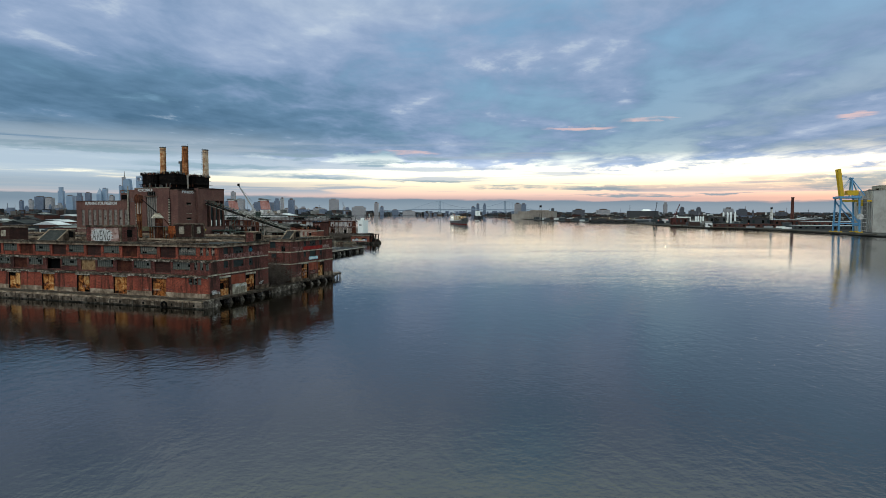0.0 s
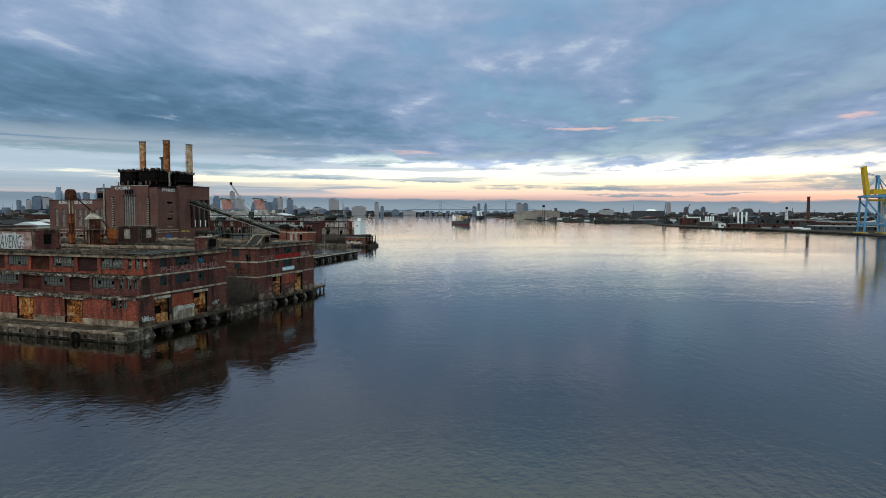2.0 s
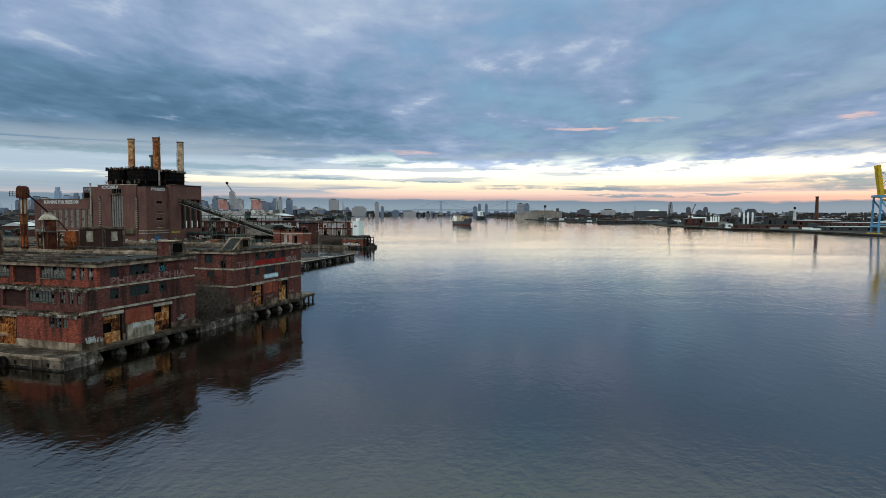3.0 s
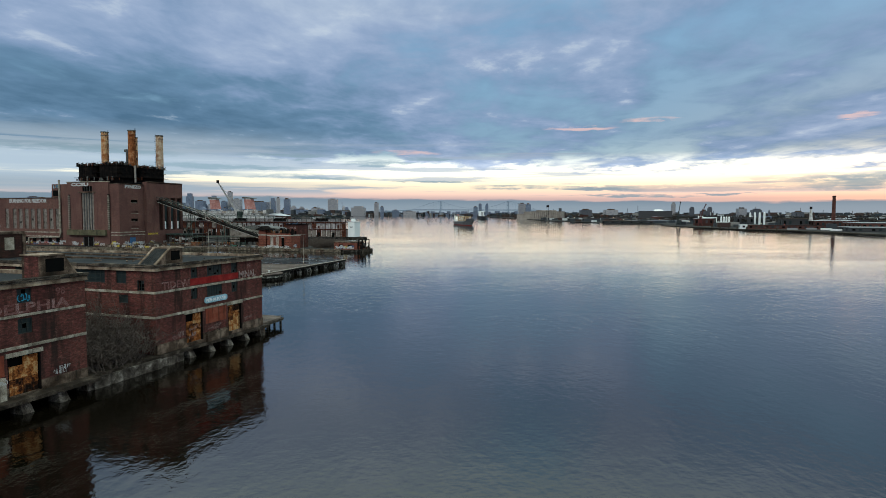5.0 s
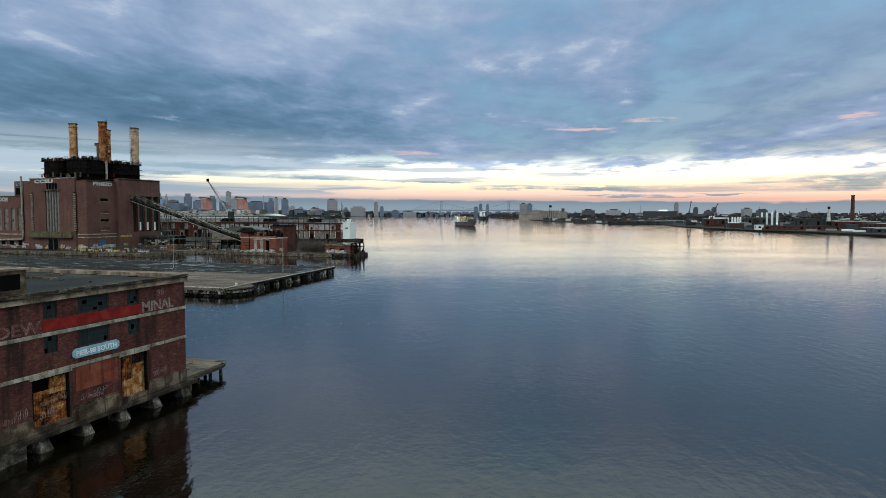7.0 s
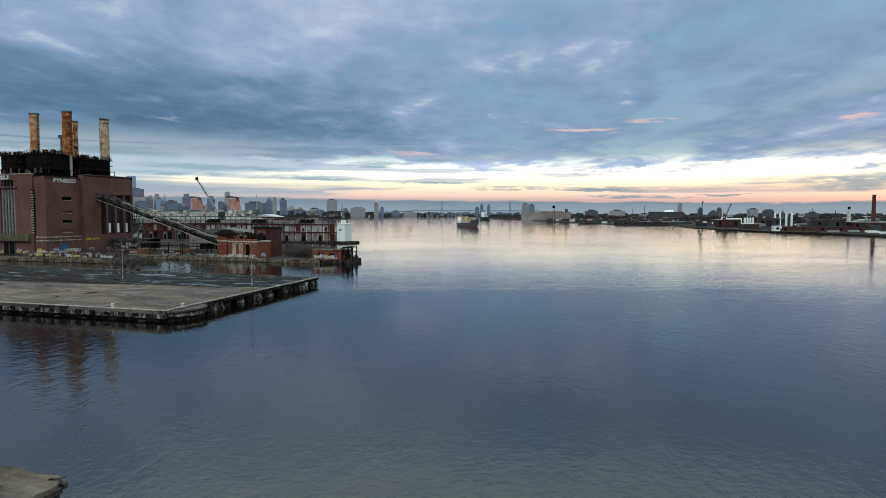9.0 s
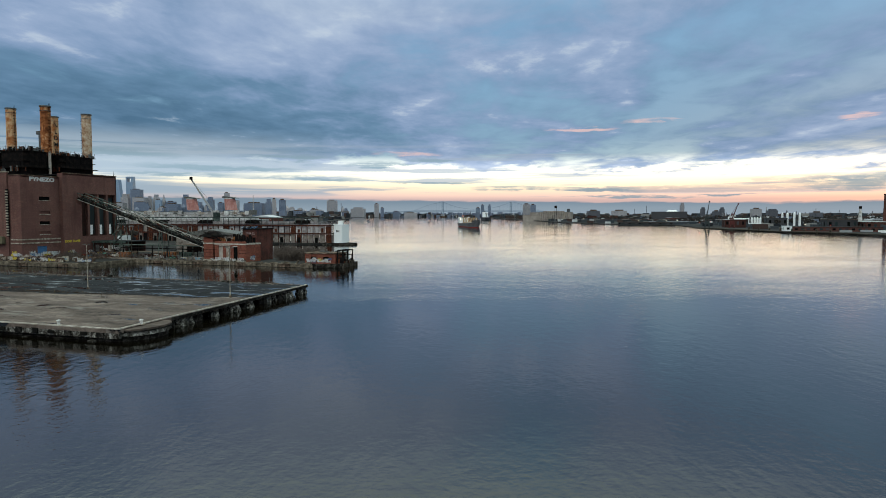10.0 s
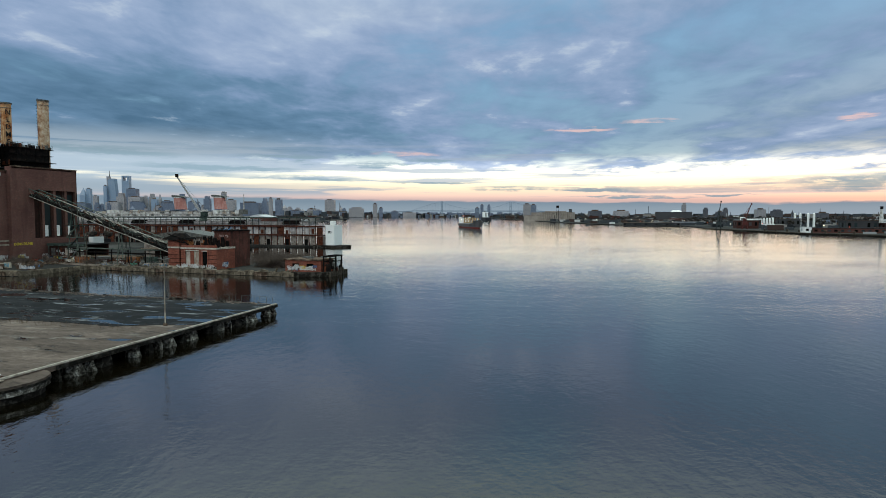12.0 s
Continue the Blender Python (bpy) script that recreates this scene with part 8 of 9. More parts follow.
def glass_spire():
    """The tallest tower: a slab with a cut shoulder and a mast on its west side."""
    p = ray_at(213, 62.1, -16.4, HEAD, 4350 / math.cos(math.atan(571 / 1081)))
    g = 4350 / 1081
    t = thing("city_tower", "tall blue glass tower with a slim mast", "building", "city skyline", (p.x, p.y, 2.6))
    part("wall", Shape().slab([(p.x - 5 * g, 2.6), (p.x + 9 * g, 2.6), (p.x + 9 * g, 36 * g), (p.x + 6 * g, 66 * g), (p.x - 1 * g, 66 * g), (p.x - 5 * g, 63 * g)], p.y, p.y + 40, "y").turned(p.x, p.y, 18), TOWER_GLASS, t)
    part("core", Shape().box(p.x - 7.4 * g, p.x - 4 * g, p.y + 5, p.y + 35, 2.6, 70 * g).turned(p.x, p.y, 18), TOWER_STONE, t)
    part("mast", Shape().tube((p.x - 5.8 * g, p.y + 15, 70 * g), (p.x - 5.8 * g, p.y + 15, 80 * g), 3.2, 6, 0.8), STEEL, t)
    q = ray_at(238, 62.1, -16.4, HEAD, 4350 / math.cos(math.atan(546 / 1081)))
    t = thing("city_tower", "tall pale glass tower with a notched crown", "building", "city skyline", (q.x, q.y, 2.6))
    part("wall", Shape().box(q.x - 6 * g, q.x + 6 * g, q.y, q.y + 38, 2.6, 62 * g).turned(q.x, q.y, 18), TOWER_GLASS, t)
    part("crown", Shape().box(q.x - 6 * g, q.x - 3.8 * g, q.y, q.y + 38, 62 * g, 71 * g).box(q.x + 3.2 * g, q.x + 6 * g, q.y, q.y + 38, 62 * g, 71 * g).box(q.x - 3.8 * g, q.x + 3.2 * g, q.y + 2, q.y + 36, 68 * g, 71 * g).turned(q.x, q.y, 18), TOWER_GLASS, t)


glass_spire()
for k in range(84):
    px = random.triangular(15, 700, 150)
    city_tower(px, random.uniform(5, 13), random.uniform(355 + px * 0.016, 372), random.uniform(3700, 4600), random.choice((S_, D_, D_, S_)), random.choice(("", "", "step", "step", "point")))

# ---- low town and sheds on both banks ----


def town(count, box, mats, hmin, hmax, wmin, wmax, label, name, group, keep=None):
    done = 0
    while done < count:
        x, y = random.uniform(*box[0]), random.uniform(*box[1])
        if keep and not keep(x, y):
            continue
        w, d, h = random.uniform(wmin, wmax), random.uniform(wmin, wmax) * 0.7, random.uniform(hmin, hmax)
        t = thing(name, label, "building", group, (x, y, 2.6))
        m = random.choice(mats)
        part("wall", Shape().box(x - w / 2, x + w / 2, y, y + d, 2.6, 2.6 + h), m, t)
        if random.random() < 0.5:
            part("roof", Shape().slab([(x - w / 2 - 0.4, 2.6 + h), (x + w / 2 + 0.4, 2.6 + h), (x, 2.6 + h + w * 0.10)], y - 0.4, y + d + 0.4, "y"), random.choice((TAR, ROOF_WHITE, STEEL)), t)
        else:
            part("roof", Shape().box(x - w / 2 - 0.3, x + w / 2 + 0.3, y - 0.3, y + d + 0.3, 2.6 + h, 3.2 + h), random.choice((TAR, ROOF_WHITE, CONCRETE)), t)
        done += 1


def inside(ring, x, y, grow=0.0):
    hit = False
    for (x0, y0), (x1, y1) in zip(ring, ring[1:] + ring[:1]):
        if (y0 > y) != (y1 > y) and x + grow < (x1 - x0) * (y - y0) / (y1 - y0) + x0:
            hit = not hit
    return hit


west = lambda x, y: inside(WEST_BANK, x, y, 25)
eastk = lambda x, y: inside(EAST_BANK, x, y, -25)
town(130, ((-1200, -420), (300, 1000)), (HOUSE_GREY, HOUSE_BRICK, HOUSE_GREY), 3, 9, 14, 40, "low dockside warehouse with a flat roof", "dock_warehouse", "dockside warehouses", lambda x, y: west(x, y) and not (-800 < x < -380 and 640 < y < 800) and not (-480 < x < -180 and 440 < y < 500))
town(110, ((-2600, -600), (900, 2600)), (HOUSE_GREY, HOUSE_BRICK), 6, 16, 20, 60, "small building in the distant town", "town_house", "distant town", west)
town(80, ((-4300, -1500), (2500, 4500)), (HOUSE_GREY, HOUSE_BRICK, TOWER_STONE, TOWER_DARK), 10, 28, 14, 36, "mid-rise block in the hazy city", "city_block", "city skyline", west)
town(80, ((-200, 900), (950, 2300)), (HOUSE_GREY, HOUSE_BRICK), 4, 10, 18, 50, "low industrial building on the far bank", "far_shed", "far bank sheds", lambda x, y: eastk(x, y) and x > 330)
town(90, ((-900, 1500), (1500, 4600)), (HOUSE_GREY, HOUSE_BRICK, TOWER_DARK), 5, 15, 16, 48, "low building on the far bank", "far_shed", "far bank sheds", eastk)


def roofs(label, count, box, keep, wmin, wmax, hmin, hmax):
    """A carpet of small far-off houses, sheds and yards that nobody could count."""
    s, done = Shape(), 0
    while done < count:
        x, y = random.uniform(*box[0]), random.uniform(*box[1])
        if not keep(x, y):
            continue
        w, d, h = random.uniform(wmin, wmax), random.uniform(wmin, wmax) * 0.8, random.uniform(hmin, hmax)
        s.box(x - w / 2, x + w / 2, y, y + d, 2.5, 2.6 + h)
        if random.random() < 0.035:
            s.box(x, x + 0.6 + 0.0004 * y, y, y + 1.0, 2.5, 2.6 + h * 2.4)
        done += 1
    return tagged(new("roofscape", s.mesh("roofscape", FAR_HOUSES, fix=False)), label, "houses", kind="stuff")


roofs("dull carpet of distant row houses with pale roofs", 2600, ((-4200, -600), (1000, 4500)), west, 8, 26, 5, 13)
roofs("dull clutter of low sheds along the far bank", 1100, ((-500, 900), (900, 2600)), eastk, 5, 22, 3, 8)
roofs("hazy low roofs far up the river", 1500, ((-1050, 1500), (2500, 4700)), eastk, 10, 34, 5, 13)
roofs("low dockside sheds and stacked goods", 500, ((-1200, -345), (345, 1000)), lambda x, y: west(x, y) and not (-800 < x < -380 and 690 < y < 800) and not (-480 < x < -160 and 440 < y < 500), 4, 16, 2.5, 6)

roofs("hazy mass of mid-rise city blocks on the horizon", 1500, ((-4600, -1400), (1500, 4450)), lambda x, y: west(x, y) and x * x + y * y > 3300 ** 2, 12, 36, 12, 40)
roofs("hazy mass of blocks on the horizon", 500, ((-900, 1900), (3000, 4600)), eastk, 14, 40, 10, 26)

roofs("dark low waterfront below the bridge", 420, ((-2050, -1075), (3900, 4520)), west, 10, 34, 7, 24)


def waterfront(label, count, box, keep, wmin, wmax, hmin, hmax, mat):
    """Blocks too far off to count, joined, all in one material."""
    s, done = Shape(), 0
    while done < count:
        x, y = random.uniform(*box[0]), random.uniform(*box[1])
        if keep(x, y):
            w, h = random.uniform(wmin, wmax), hmin + (hmax - hmin) * random.random() ** 2.2
            s.box(x - w / 2, x + w / 2, y, y + w * 0.7, 2.5, 2.6 + h)
            done += 1
    return tagged(new("roofscape", s.mesh("roofscape", mat, fix=False)), label, "houses", kind="stuff")


# the bluish facade colour imitates haze over this shore
waterfront("line of low blocks behind the bridge, tinted haze blue", 1000, ((-2600, -500), (4380, 4900)), lambda x, y: inside(WEST_BANK, x, y) or inside(EAST_BANK, x, y), 8, 28, 8, 36, TOWER_DARK)
waterfront("jumble of low roofs along the shore behind the bridge", 700, ((-2600, -500), (4380, 4900)), lambda x, y: inside(WEST_BANK, x, y) or inside(EAST_BANK, x, y), 8, 24, 6, 24, FAR_HOUSES)


waterfront("mass of far city blocks, tinted haze blue", 900, ((-4600, -1400), (1500, 4450)), lambda x, y: west(x, y) and x * x + y * y > 3400 ** 2, 12, 40, 8, 46, TOWER_DARK)


def wood(name, ring, count, hmin, hmax, label, keep=None):
    """A belt of bare winter trees: thin trunks and ragged twig crowns."""
    s = Shape()
    done = 0
    while done < count:
        x, y = random.uniform(*ring[0]), random.uniform(*ring[1])
        if keep and not keep(x, y):
            continue
        h = random.uniform(hmin, hmax)
        for j in range(5):
            s.ball((x + random.uniform(-0.35, 0.35) * h, y + random.uniform(-0.3, 0.3) * h, 2.6 + h * random.uniform(0.35, 0.9)), h * random.uniform(0.13, 0.26), 1.0, 5, 3, 0.45)
        s.tube((x, y, 2.4), (x, y, 2.6 + h * 0.6), 0.25, 3, 0.1)
        done += 1
    return tagged(new(name, s.mesh(name, SCRUB, fix=False)), label, "trees", kind="stuff")


wood("tree_belt", ((-280, 900), (1100, 2600)), 700, 6, 13, "bare brown trees along the far bank", lambda x, y: eastk(x, y) and x > 250 - (y - 1100) * 0.35)
wood("tree_belt", ((-1500, 1400), (2500, 4600)), 900, 8, 18, "bare brown woods far behind the bank", eastk)
wood("tree_belt", ((-3800, -700), (1000, 4600)), 1300, 6, 16, "bare trees among the distant houses", west)
wood("tree_belt", ((-1500, -340), (-200, 700)), 250, 4, 9, "bare scrub trees between dock buildings", lambda x, y: west(x, y) and not (-365 < x < -240 and 250 < y < 340))

OLD_EAST = set(bpy.data.objects)
# ---- far bank: named things ----


def far_box(name, label, cat, x0, x1, y0, y1, z1, mat, roof=TAR, z0=2.6):
    t = thing(name, label, cat, "", ((x0 + x1) / 2, (y0 + y1) / 2, z0))
    part("wall", Shape().box(x0, x1, y0, y1, z0, z1), mat, t)
    part("roof", Shape().box(x0 - 0.4, x1 + 0.4, y0 - 0.4, y1 + 0.4, z1, z1 + 0.5), roof, t)
    if z1 < 20:
        n = int((x1 - x0) / 6.5)
        for k in range(n):
            x = x0 + (x1 - x0) * (k + 0.5) / n
            part("window", Shape().box(x - 1.6, x + 1.6, y0 - 0.12, y0 - 0.02, z0 + (z1 - z0) * 0.45, z0 + (z1 - z0) * 0.8), (VOID, GLASS_TEAL, HOUSE_GREY)[k % 3], t)
        for k in range(int((y1 - y0) / 9)):
            y = y0 + 5 + 9 * k
            part("window", Shape().box(x0 - 0.12, x0 - 0.02, y - 1.8, y + 1.8, z0 + (z1 - z0) * 0.45, z0 + (z1 - z0) * 0.8), (GLASS_TEAL, VOID)[k % 2], t)
    return t


HOUSE_TAN = surface("far_tan_concrete", [(0.20, 0.17, 0.15), (0.29, 0.25, 0.22), (0.36, 0.32, 0.285)], 0.05, 0.9, streaks=0.25)
SHED_PALE = paint("pale_shed_grey", (0.19, 0.20, 0.235), 0.8, vary=0.2, scale=0.05)
SILO_GREY = surface("silo_concrete", [(0.27, 0.255, 0.24), (0.36, 0.345, 0.325), (0.42, 0.40, 0.38)], 0.08, 0.9, streaks=0.12)
# container gantry
gc = thing("gantry_crane", "blue and yellow container gantry crane with raised boom", "crane", "", (335, 695, 2.6))
for x in (317, 338):
    for y in (684, 706):
        part("leg", Shape().beam((x, y, 2.6), (x + (1.5 if x < 330 else -1.5), y, 44), 1.7), CRANE_BLUE, gc)
        part("bogie", Shape().box(x - 4, x + 4, y - 1.2, y + 1.2, 2.6, 5.0, 0.4), CRANE_YELLOW, gc)
    part("sill_beam", Shape().beam((x, 684, 12), (x, 706, 12), 2.0), CRANE_BLUE, gc)
    part("portal_beam", Shape().beam((x, 684, 44), (x, 706, 44), 2.4), CRANE_BLUE, gc)
for y in (684, 706):
    part("cross_beam", Shape().beam((317, y, 44), (338, y, 44), 2.4), CRANE_BLUE, gc)
    part("brace", Shape().beam((318, y, 40), (338, y, 14), 1.3), CRANE_BLUE, gc)
    part("brace", Shape().beam((317, y, 14), (338, y, 14), 1.3), CRANE_BLUE, gc)
    part("mast", Shape().beam((331, y - (y - 695) * 0.5, 45), (331, y - (y - 695) * 0.8, 66), 1.5), CRANE_BLUE, gc)
    part("mast_stay", Shape().beam((331, 695, 66), (342, y, 46), 0.9), CRANE_BLUE, gc)
part("mast_head", Shape().box(329.5, 332.5, 692, 698, 65, 66.8), CRANE_BLUE, gc)
for y in (691, 699):
    part("boom", Shape().beam((322, y, 42), (317.2, y, 77), 2.2, 3.4), CRANE_YELLOW, gc)
    part("boom_stay", Shape().beam((331, y, 66), (318.4, y, 70), 0.5), CRANE_BLUE, gc)
    part("boom_stay", Shape().beam((331, y, 66), (320.6, y, 52), 0.5), CRANE_BLUE, gc)
for i in range(7):
    part("boom_tie", Shape().beam((321.6 - 0.7 * i, 691, 45 + 5 * i), (321.6 - 0.7 * i, 699, 45 + 5 * i), 0.8), CRANE_YELLOW, gc)
part("back_girder", Shape().box(322, 351, 691, 693, 39, 41).box(322, 351, 697, 699, 39, 41), CRANE_YELLOW, gc)
part("machine_house", Shape().box(326, 337, 689, 701, 46.5, 52), CRANE_YELLOW, gc)
part("cab", Shape().box(338, 343, 692, 698, 34, 38.5), CRANE_YELLOW, gc)
part("cable_reel", Shape().tube((337.5, 683, 22), (337.5, 682, 22), 3.4, 16), SHIP_WHITE, gc)
part("stair_tower", Shape().box(341, 343.5, 683, 686, 2.6, 42), STEEL, gc)
for i in range(8):
    part("landing", Shape().box(340, 344.5, 682.4, 686.4, 6 + 4.6 * i, 6.4 + 4.6 * i), SHIP_WHITE, gc)
fb = far_box("silo_block", "tall windowless grey concrete silo block", "silo", 352, 440, 690, 760, 52, SILO_GREY)
for i in range(11):
    part("buttress_rib", Shape().box(351.2, 352, 692 + 6.4 * i, 693.4 + 6.4 * i, 2.6, 52), SILO_GREY, fb)
part("roof_house", Shape().box(362, 378, 700, 730, 52.5, 58), CONCRETE_PALE, fb)
for i in range(9):
    x, y = 355 + random.uniform(0, 50), 693 + random.uniform(0, 40)
    part("roof_gear", Shape().box(x, x + random.uniform(1.5, 5), y, y + 3, 52.5, 53.5 + random.uniform(0.5, 3.0)), (STEEL, CONCRETE_PALE, STEEL_BLACK)[i % 3], fb)
# factory with brick chimney
ch = thing("brick_chimney", "tall dark brick factory chimney", "chimney", "", (338, 1020, 2.6))
part("shaft", Shape().tube((338, 1020, 2.6), (338, 1020, 51.5), 3.0, 12, 2.1), BRICK_DARK_RED, ch)
part("crown", Shape().tube((338, 1020, 51.0), (338, 1020, 52.6), 2.5, 12), BRICK_DARK, ch)
far_box("brick_factory", "red brick factory with a pale roof line", "factory", 306, 362, 985, 1035, 15, HOUSE_BRICK, ROOF_WHITE)
far_box("brick_factory", "long red brick factory range", "factory", 340, 470, 900, 980, 13, HOUSE_BRICK, ROOF_WHITE)
far_box("white_store", "long pale metal warehouse", "warehouse", 300, 420, 800, 850, 9, HOUSE_GREY, ROOF_WHITE)
far_box("brick_store", "long low brick waterside warehouse", "warehouse", 206, 300, 905, 925, 9.5, HOUSE_BRICK, TAR)
far_box("white_cabin", "small white waterside cabin", "cabin", 196, 205, 905, 920, 10.5, SIGN_WHITE, ROOF_WHITE)
far_box("dome_store", "tan domed store beside the factory", "store", 268, 304, 1010, 1045, 18, HOUSE_GREY, CONCRETE)
wt = thing("water_tower", "slim white tapered water tower with dark top", "water tower", "water towers", (303.7, 1001, 2.6))
part("shaft", Shape().tube((303.7, 1001, 15), (303.7, 1001, 32.5), 2.6, 12, 1.5), SHIP_WHITE, wt)
part("tank", Shape().tube((303.7, 1001, 32.5), (303.7, 1001, 36), 1.7, 12), STEEL_BLACK, wt)
w2 = thing("water_tower", "dark round water tower on legs", "water tower", "water towers", (-229, 1949, 2.6))
part("tank", Shape().tube((-229, 1949, 46), (-229, 1949, 53), 4, 12), STEEL_BLACK, w2)
for dx in (-4, 4):
    part("leg", Shape().beam((-229 + dx, 1949, 2.6), (-229 + dx * 0.5, 1949, 46), 0.8), STEEL_BLACK, w2)


def white_tank(x, y, z1, r):
    t = thing("tall_tank", "slim white cylindrical process tank", "tank", "white tanks", (x, y, 2.6))
    part("shell", Shape().tube((x, y, 6), (x, y, z1 - 2), r, 12), SIGN_WHITE, t)
    part("dome", Shape().tube((x, y, z1 - 2), (x, y, z1), r, 12, r * 0.35), SIGN_WHITE, t)
    for dx in (-0.7, 0.7):
        part("leg", Shape().beam((x + r * dx, y, 2.6), (x + r * dx, y, 6), 0.5), STEEL, t)
    return t


for x, y in ((261, 1262), (269, 1262), (268, 1205), (275, 1200)):
    white_tank(x, y, 28.5, 1.7)
for i in range(4):
    white_tank(203 + 4.6 * i, 1195 + 2 * i, 20.5, 1.6)
far_box("silo_house", "grey silo house beside the tanks", "silo", 232, 262, 1225, 1260, 19, HOUSE_GREY, CONCRETE)
far_box("red_plant", "dark red process plant at the waterside", "plant", 152, 182, 1110, 1150, 17, HOUSE_BRICK, ROOF_WHITE)
far_box("dark_shed", "long dark shed with big bays", "shed", 50, 150, 2000, 2080, 34, HOUSE_GREY, TAR)
dm = thing("domed_tank", "white domed storage tank", "tank", "", (112, 2109, 2.6))
part("shell", Shape().tube((112, 2109, 2.6), (112, 2109, 33), 20, 20), SIGN_WHITE, dm)
part("dome", Shape().tube((112, 2109, 33), (112, 2109, 40), 20, 20, 11), SIGN_WHITE, dm)

HEADHOUSE = paint("headhouse_dark", (0.07, 0.075, 0.085), 0.8)
sb = far_box("grain_silo", "pale concrete grain silo with round bins", "silo", -292, -195, 2034, 2110, 33, HOUSE_TAN, CONCRETE)
for i in range(14):
    part("bin", Shape().tube((-288.5 + 6.9 * i, 2034, 2.6), (-288.5 + 6.9 * i, 2034, 33), 3.3, 12), HOUSE_TAN, sb)
part("gallery", Shape().box(-282, -215, 2044, 2056, 33.5, 37), HOUSE_TAN, sb)
part("headhouse", Shape().box(-206, -198, 2040, 2056, 33.5, 44), HEADHOUSE, sb)
gs = far_box("cargo_store", "tan waterfront warehouse with stepped roof", "warehouse", -352, -293, 2060, 2120, 24, HOUSE_TAN, CONCRETE)
part("upper_storey", Shape().box(-330, -300, 2070, 2110, 24.5, 33), HOUSE_TAN, gs)
far_box("quay_shed", "long pale grey shed behind the bank", "shed", 40, 158, 1500, 1540, 10, SHED_PALE, ROOF_WHITE)
far_box("barge_store", "long low grey cargo deck along the bank", "wharf", -20, 85, 1360, 1400, 9.5, HOUSE_GREY, CONCRETE)


def luffing(x, y, z1, lean, label, mat):
    """A harbour crane: portal, slewing house, lattice jib and stay mast."""
    t = thing("harbour_crane", label, "crane", "harbour cranes", (x, y, 2.6))
    for dx in (-4, 4):
        for dy in (-3.5, 3.5):
            part("leg", Shape().beam((x + dx, y + dy, 2.6), (x + dx * 0.55, y + dy * 0.55, 10), 1.0), mat, t)
    part("house", Shape().box(x - 3.5, x + 3.5, y - 3, y + 3, 10, 15, 0.4), mat, t)
    part("mast", Shape().beam((x - 2.5, y, 15), (x - 0.6, y, z1 * 0.66), 0.8).beam((x + 2.5, y, 15), (x + 0.2, y, z1 * 0.66), 0.8), mat, t)
    foot, tip = Vector((x - 2.0, y, 13)), Vector((x + lean, y, z1))
    jib = part("jib", Shape().beam(foot + Vector((-1, 0, 0)), tip, 0.6).beam(foot + Vector((1, 0, 0)), tip, 0.6), mat, t)
    for k in range(9):
        f, g = k / 9, (k + 1) / 9
        part("lacing", Shape().beam(foot.lerp(tip, f) + Vector((-1 + f, 0, 0)), foot.lerp(tip, g) + Vector((1 - g, 0, 0)), 0.4), mat, jib)
    part("jib_head", Shape().box(tip.x - 0.9, tip.x + 0.9, y - 0.9, y + 0.9, z1 - 1.5, z1 + 1.0), mat, t)
    part("stay", Shape().beam((x, y, z1 * 0.66), tip, 0.35), mat, t)
    return t


CRANE_RED = paint("crane_dark_red", (0.085, 0.026, 0.024), 0.7)
CRANE_GREY = paint("crane_dark_green", (0.035, 0.043, 0.045), 0.7)
luffing(124, 1080, 45, 2.5, "dark waterfront crane with its boom raised", CRANE_GREY)
luffing(157, 1066, 41, 8.0, "dark red waterfront crane with its boom raised", CRANE_RED)
dp = thing("process_pipe", "fat white process pipe bent over a plant roof", "pipe", "", (204, 1116, 2.6))
run = [(158, 1116, 17), (158, 1116, 21), (165, 1116, 21), (165, 1116, 18.6), (187, 1116, 18.6), (187, 1116, 11), (204, 1116, 11), (204, 1116, 2.6)]
for a, b in zip(run, run[1:]):
    part("pipe_run", Shape().tube(a, b, 0.8, 8), SIGN_WHITE, dp)
    part("elbow", Shape().ball(b, 0.84, 1.0, 8, 5), SIGN_WHITE, dp)


def yard_lamp(x, y, h, mat):
    t = thing("yard_lamp", "lit lamp on a tall thin pole", "lamp", "yard lamps", (x, y, 2.6))
    part("pole", Shape().tube((x, y, 2.6), (x, y, h), 0.16, 5), STEEL, t)
    part("lamp", Shape().ball((x, y, h), 0.5, 0.6, 6, 4), mat, t)


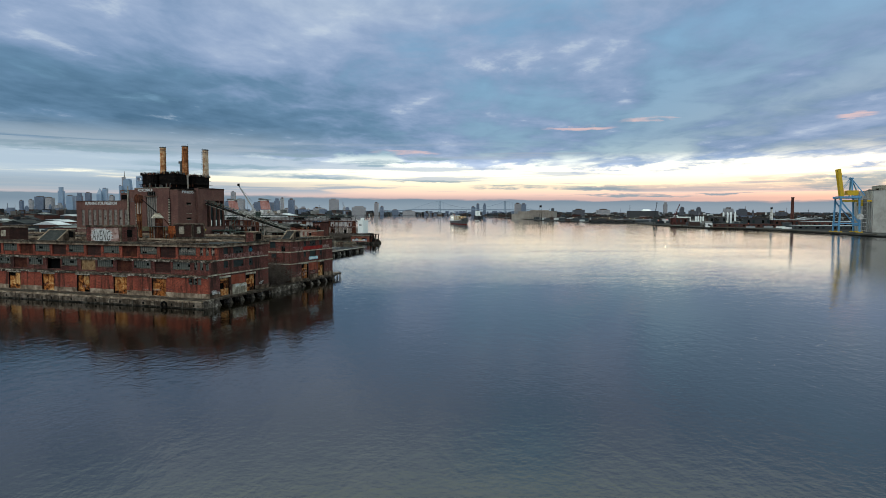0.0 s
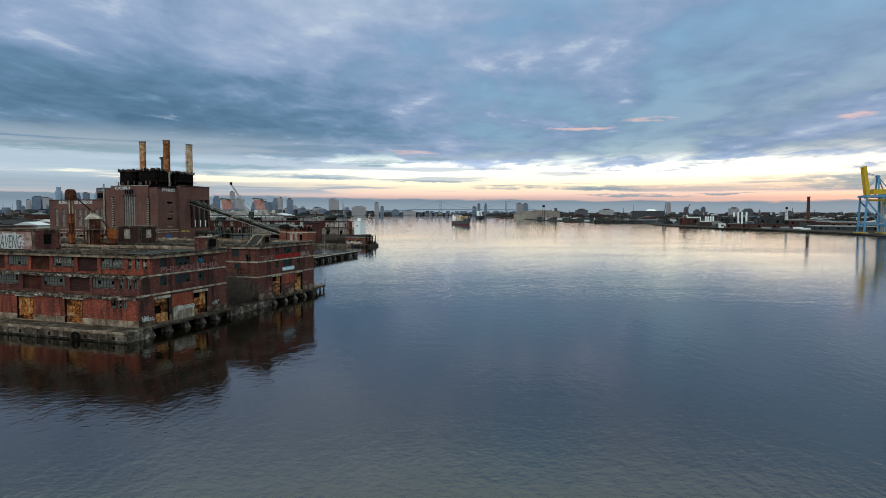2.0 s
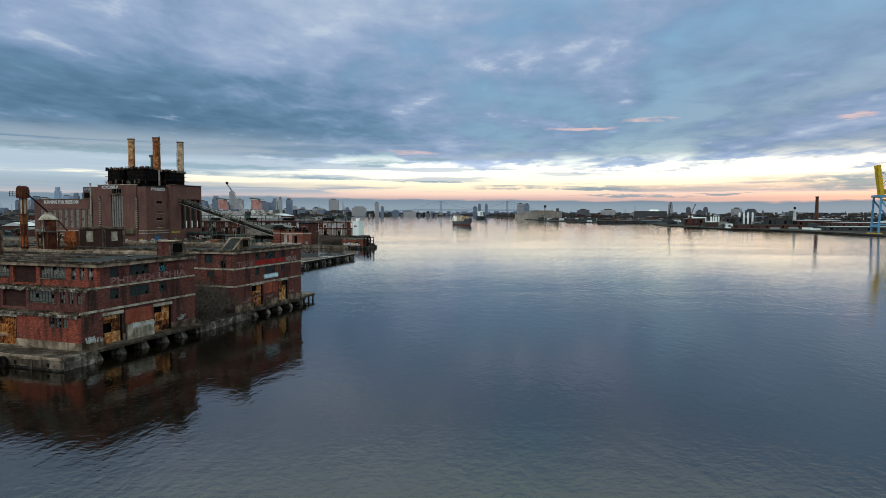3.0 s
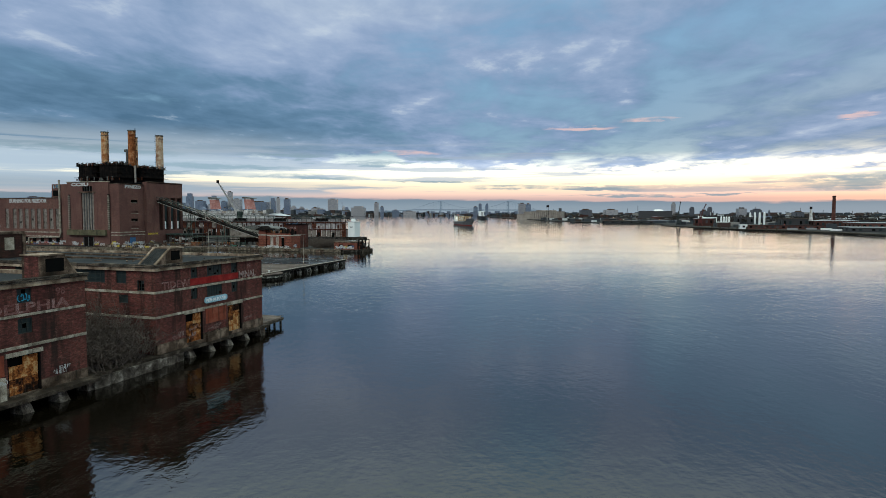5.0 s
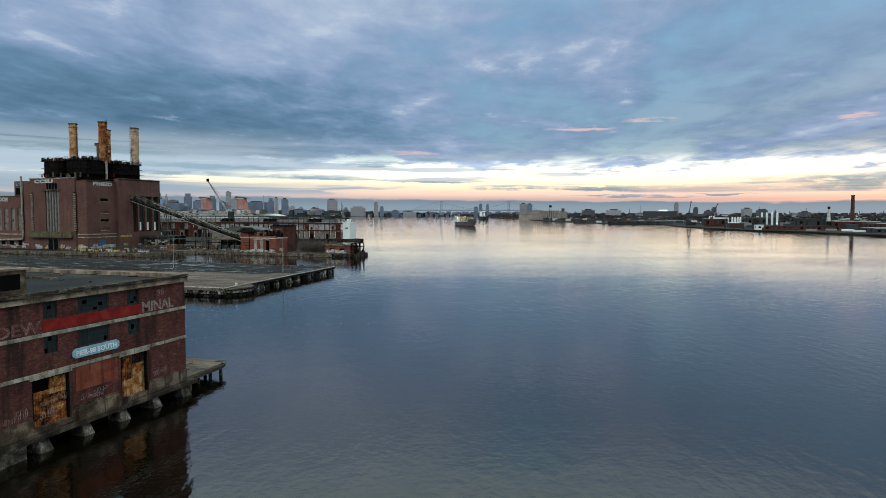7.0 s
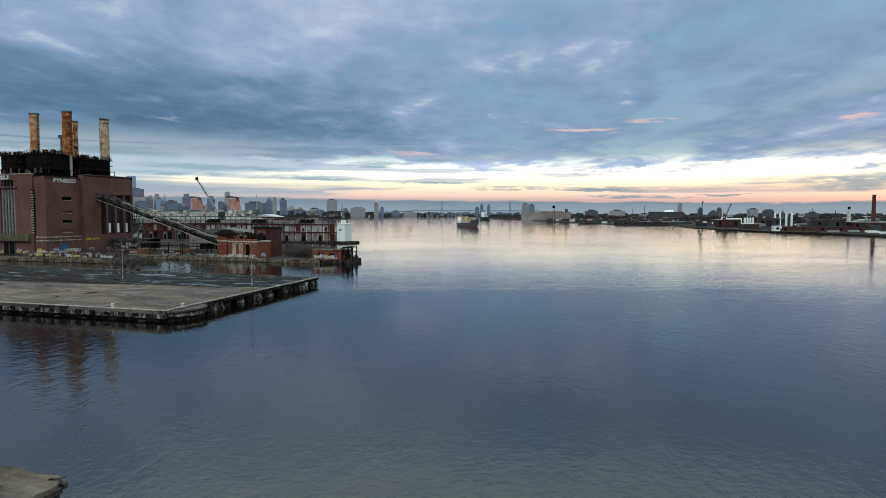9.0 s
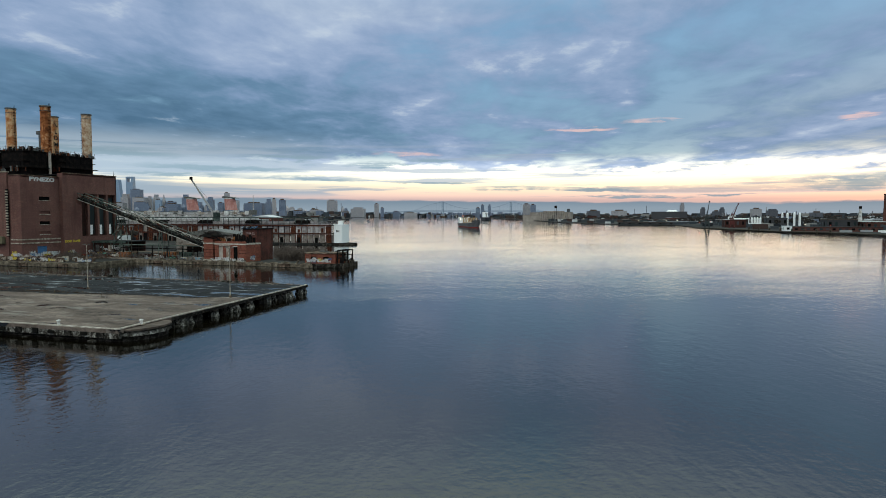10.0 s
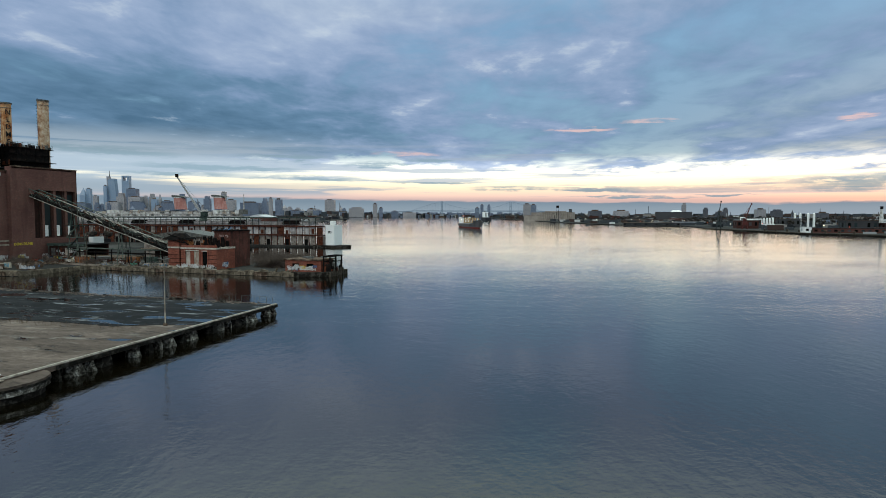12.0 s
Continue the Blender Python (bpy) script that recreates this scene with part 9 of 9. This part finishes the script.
for k in range(34):
    y = random.uniform(900, 2300)
    edge_x = 232 - (y - 850) * 0.37
    yard_lamp(edge_x + random.uniform(12, 150), y, random.uniform(9, 15), LAMP_RED if k % 5 == 0 else LAMP_GLOW)
for i in range(8):
    f = i / 8
    x, y = 236 - 75 * f, 842 + 130 * f
    sh = thing("mooring_dolphin", "dark timber mooring pile cluster", "dolphin", "mooring dolphins", (x - 6, y, 0))
    part("pile", Shape().tube((x - 6, y, -1), (x - 6, y, 4.5), 1.2, 7), TIMBER, sh)
    part("cap", Shape().tube((x - 6, y, 4.5), (x - 6, y, 5.0), 1.5, 7), CONCRETE, sh)
wharf2 = thing("timber_wharf", "long dark timber wharf on the far bank", "wharf", "", (250, 760, 0))
for a, b in (((322, 575), (280, 725)), ((280, 725), (232, 845)), ((232, 845), (195, 876)), ((195, 876), (160, 980)), ((160, 980), (108, 1128))):
    part("deck", Shape().beam((a[0] - 4, a[1], 2.3), (b[0] - 4, b[1], 2.3), 8, 0.8), TIMBER, wharf2)
for i in range(40):
    x, y = random.uniform(230, 380), random.uniform(820, 1150)
    if eastk(x, y) and x > 250:
        t = thing("parked_trailer", "white trailer parked in a yard", "trailer", "parked trailers", (x, y, 2.6))
        part("body", Shape().box(x - 6, x + 6, y - 1.3, y + 1.3, 3.6, 6.4), random.choice((SIGN_WHITE, HOUSE_GREY, ROOF_WHITE)), t)
        part("wheels", Shape().box(x + 2, x + 5, y - 1.2, y + 1.2, 2.6, 3.6), STEEL_BLACK, t)


EAST_THINGS = set(bpy.data.objects) - OLD_EAST
# everything along the far reaches stands on ground that follows the river's fall
for ob in [o for o in bpy.data.objects if o not in OLD_THINGS and o.parent is None]:
    if ob.name.startswith("ocean_liner") or abs(ob.location.x + 445) < 1:
        continue
    if ob.type == "EMPTY":
        afloat = ob.name.split(".")[0] in ("cargo_ship", "suspension_bridge", "mooring_dolphin", "timber_wharf")
        ob.location.z += FALL * ob.location.y * (0.35 if ob in EAST_THINGS and not afloat else 1.0) - (0.0 if afloat else 1.0)
    elif ob.type == "MESH":
        ob.data.transform(Matrix(((1, 0, 0, 0), (0, 1, 0, 0), (0, FALL, 1, -1.0), (0, 0, 0, 1))))
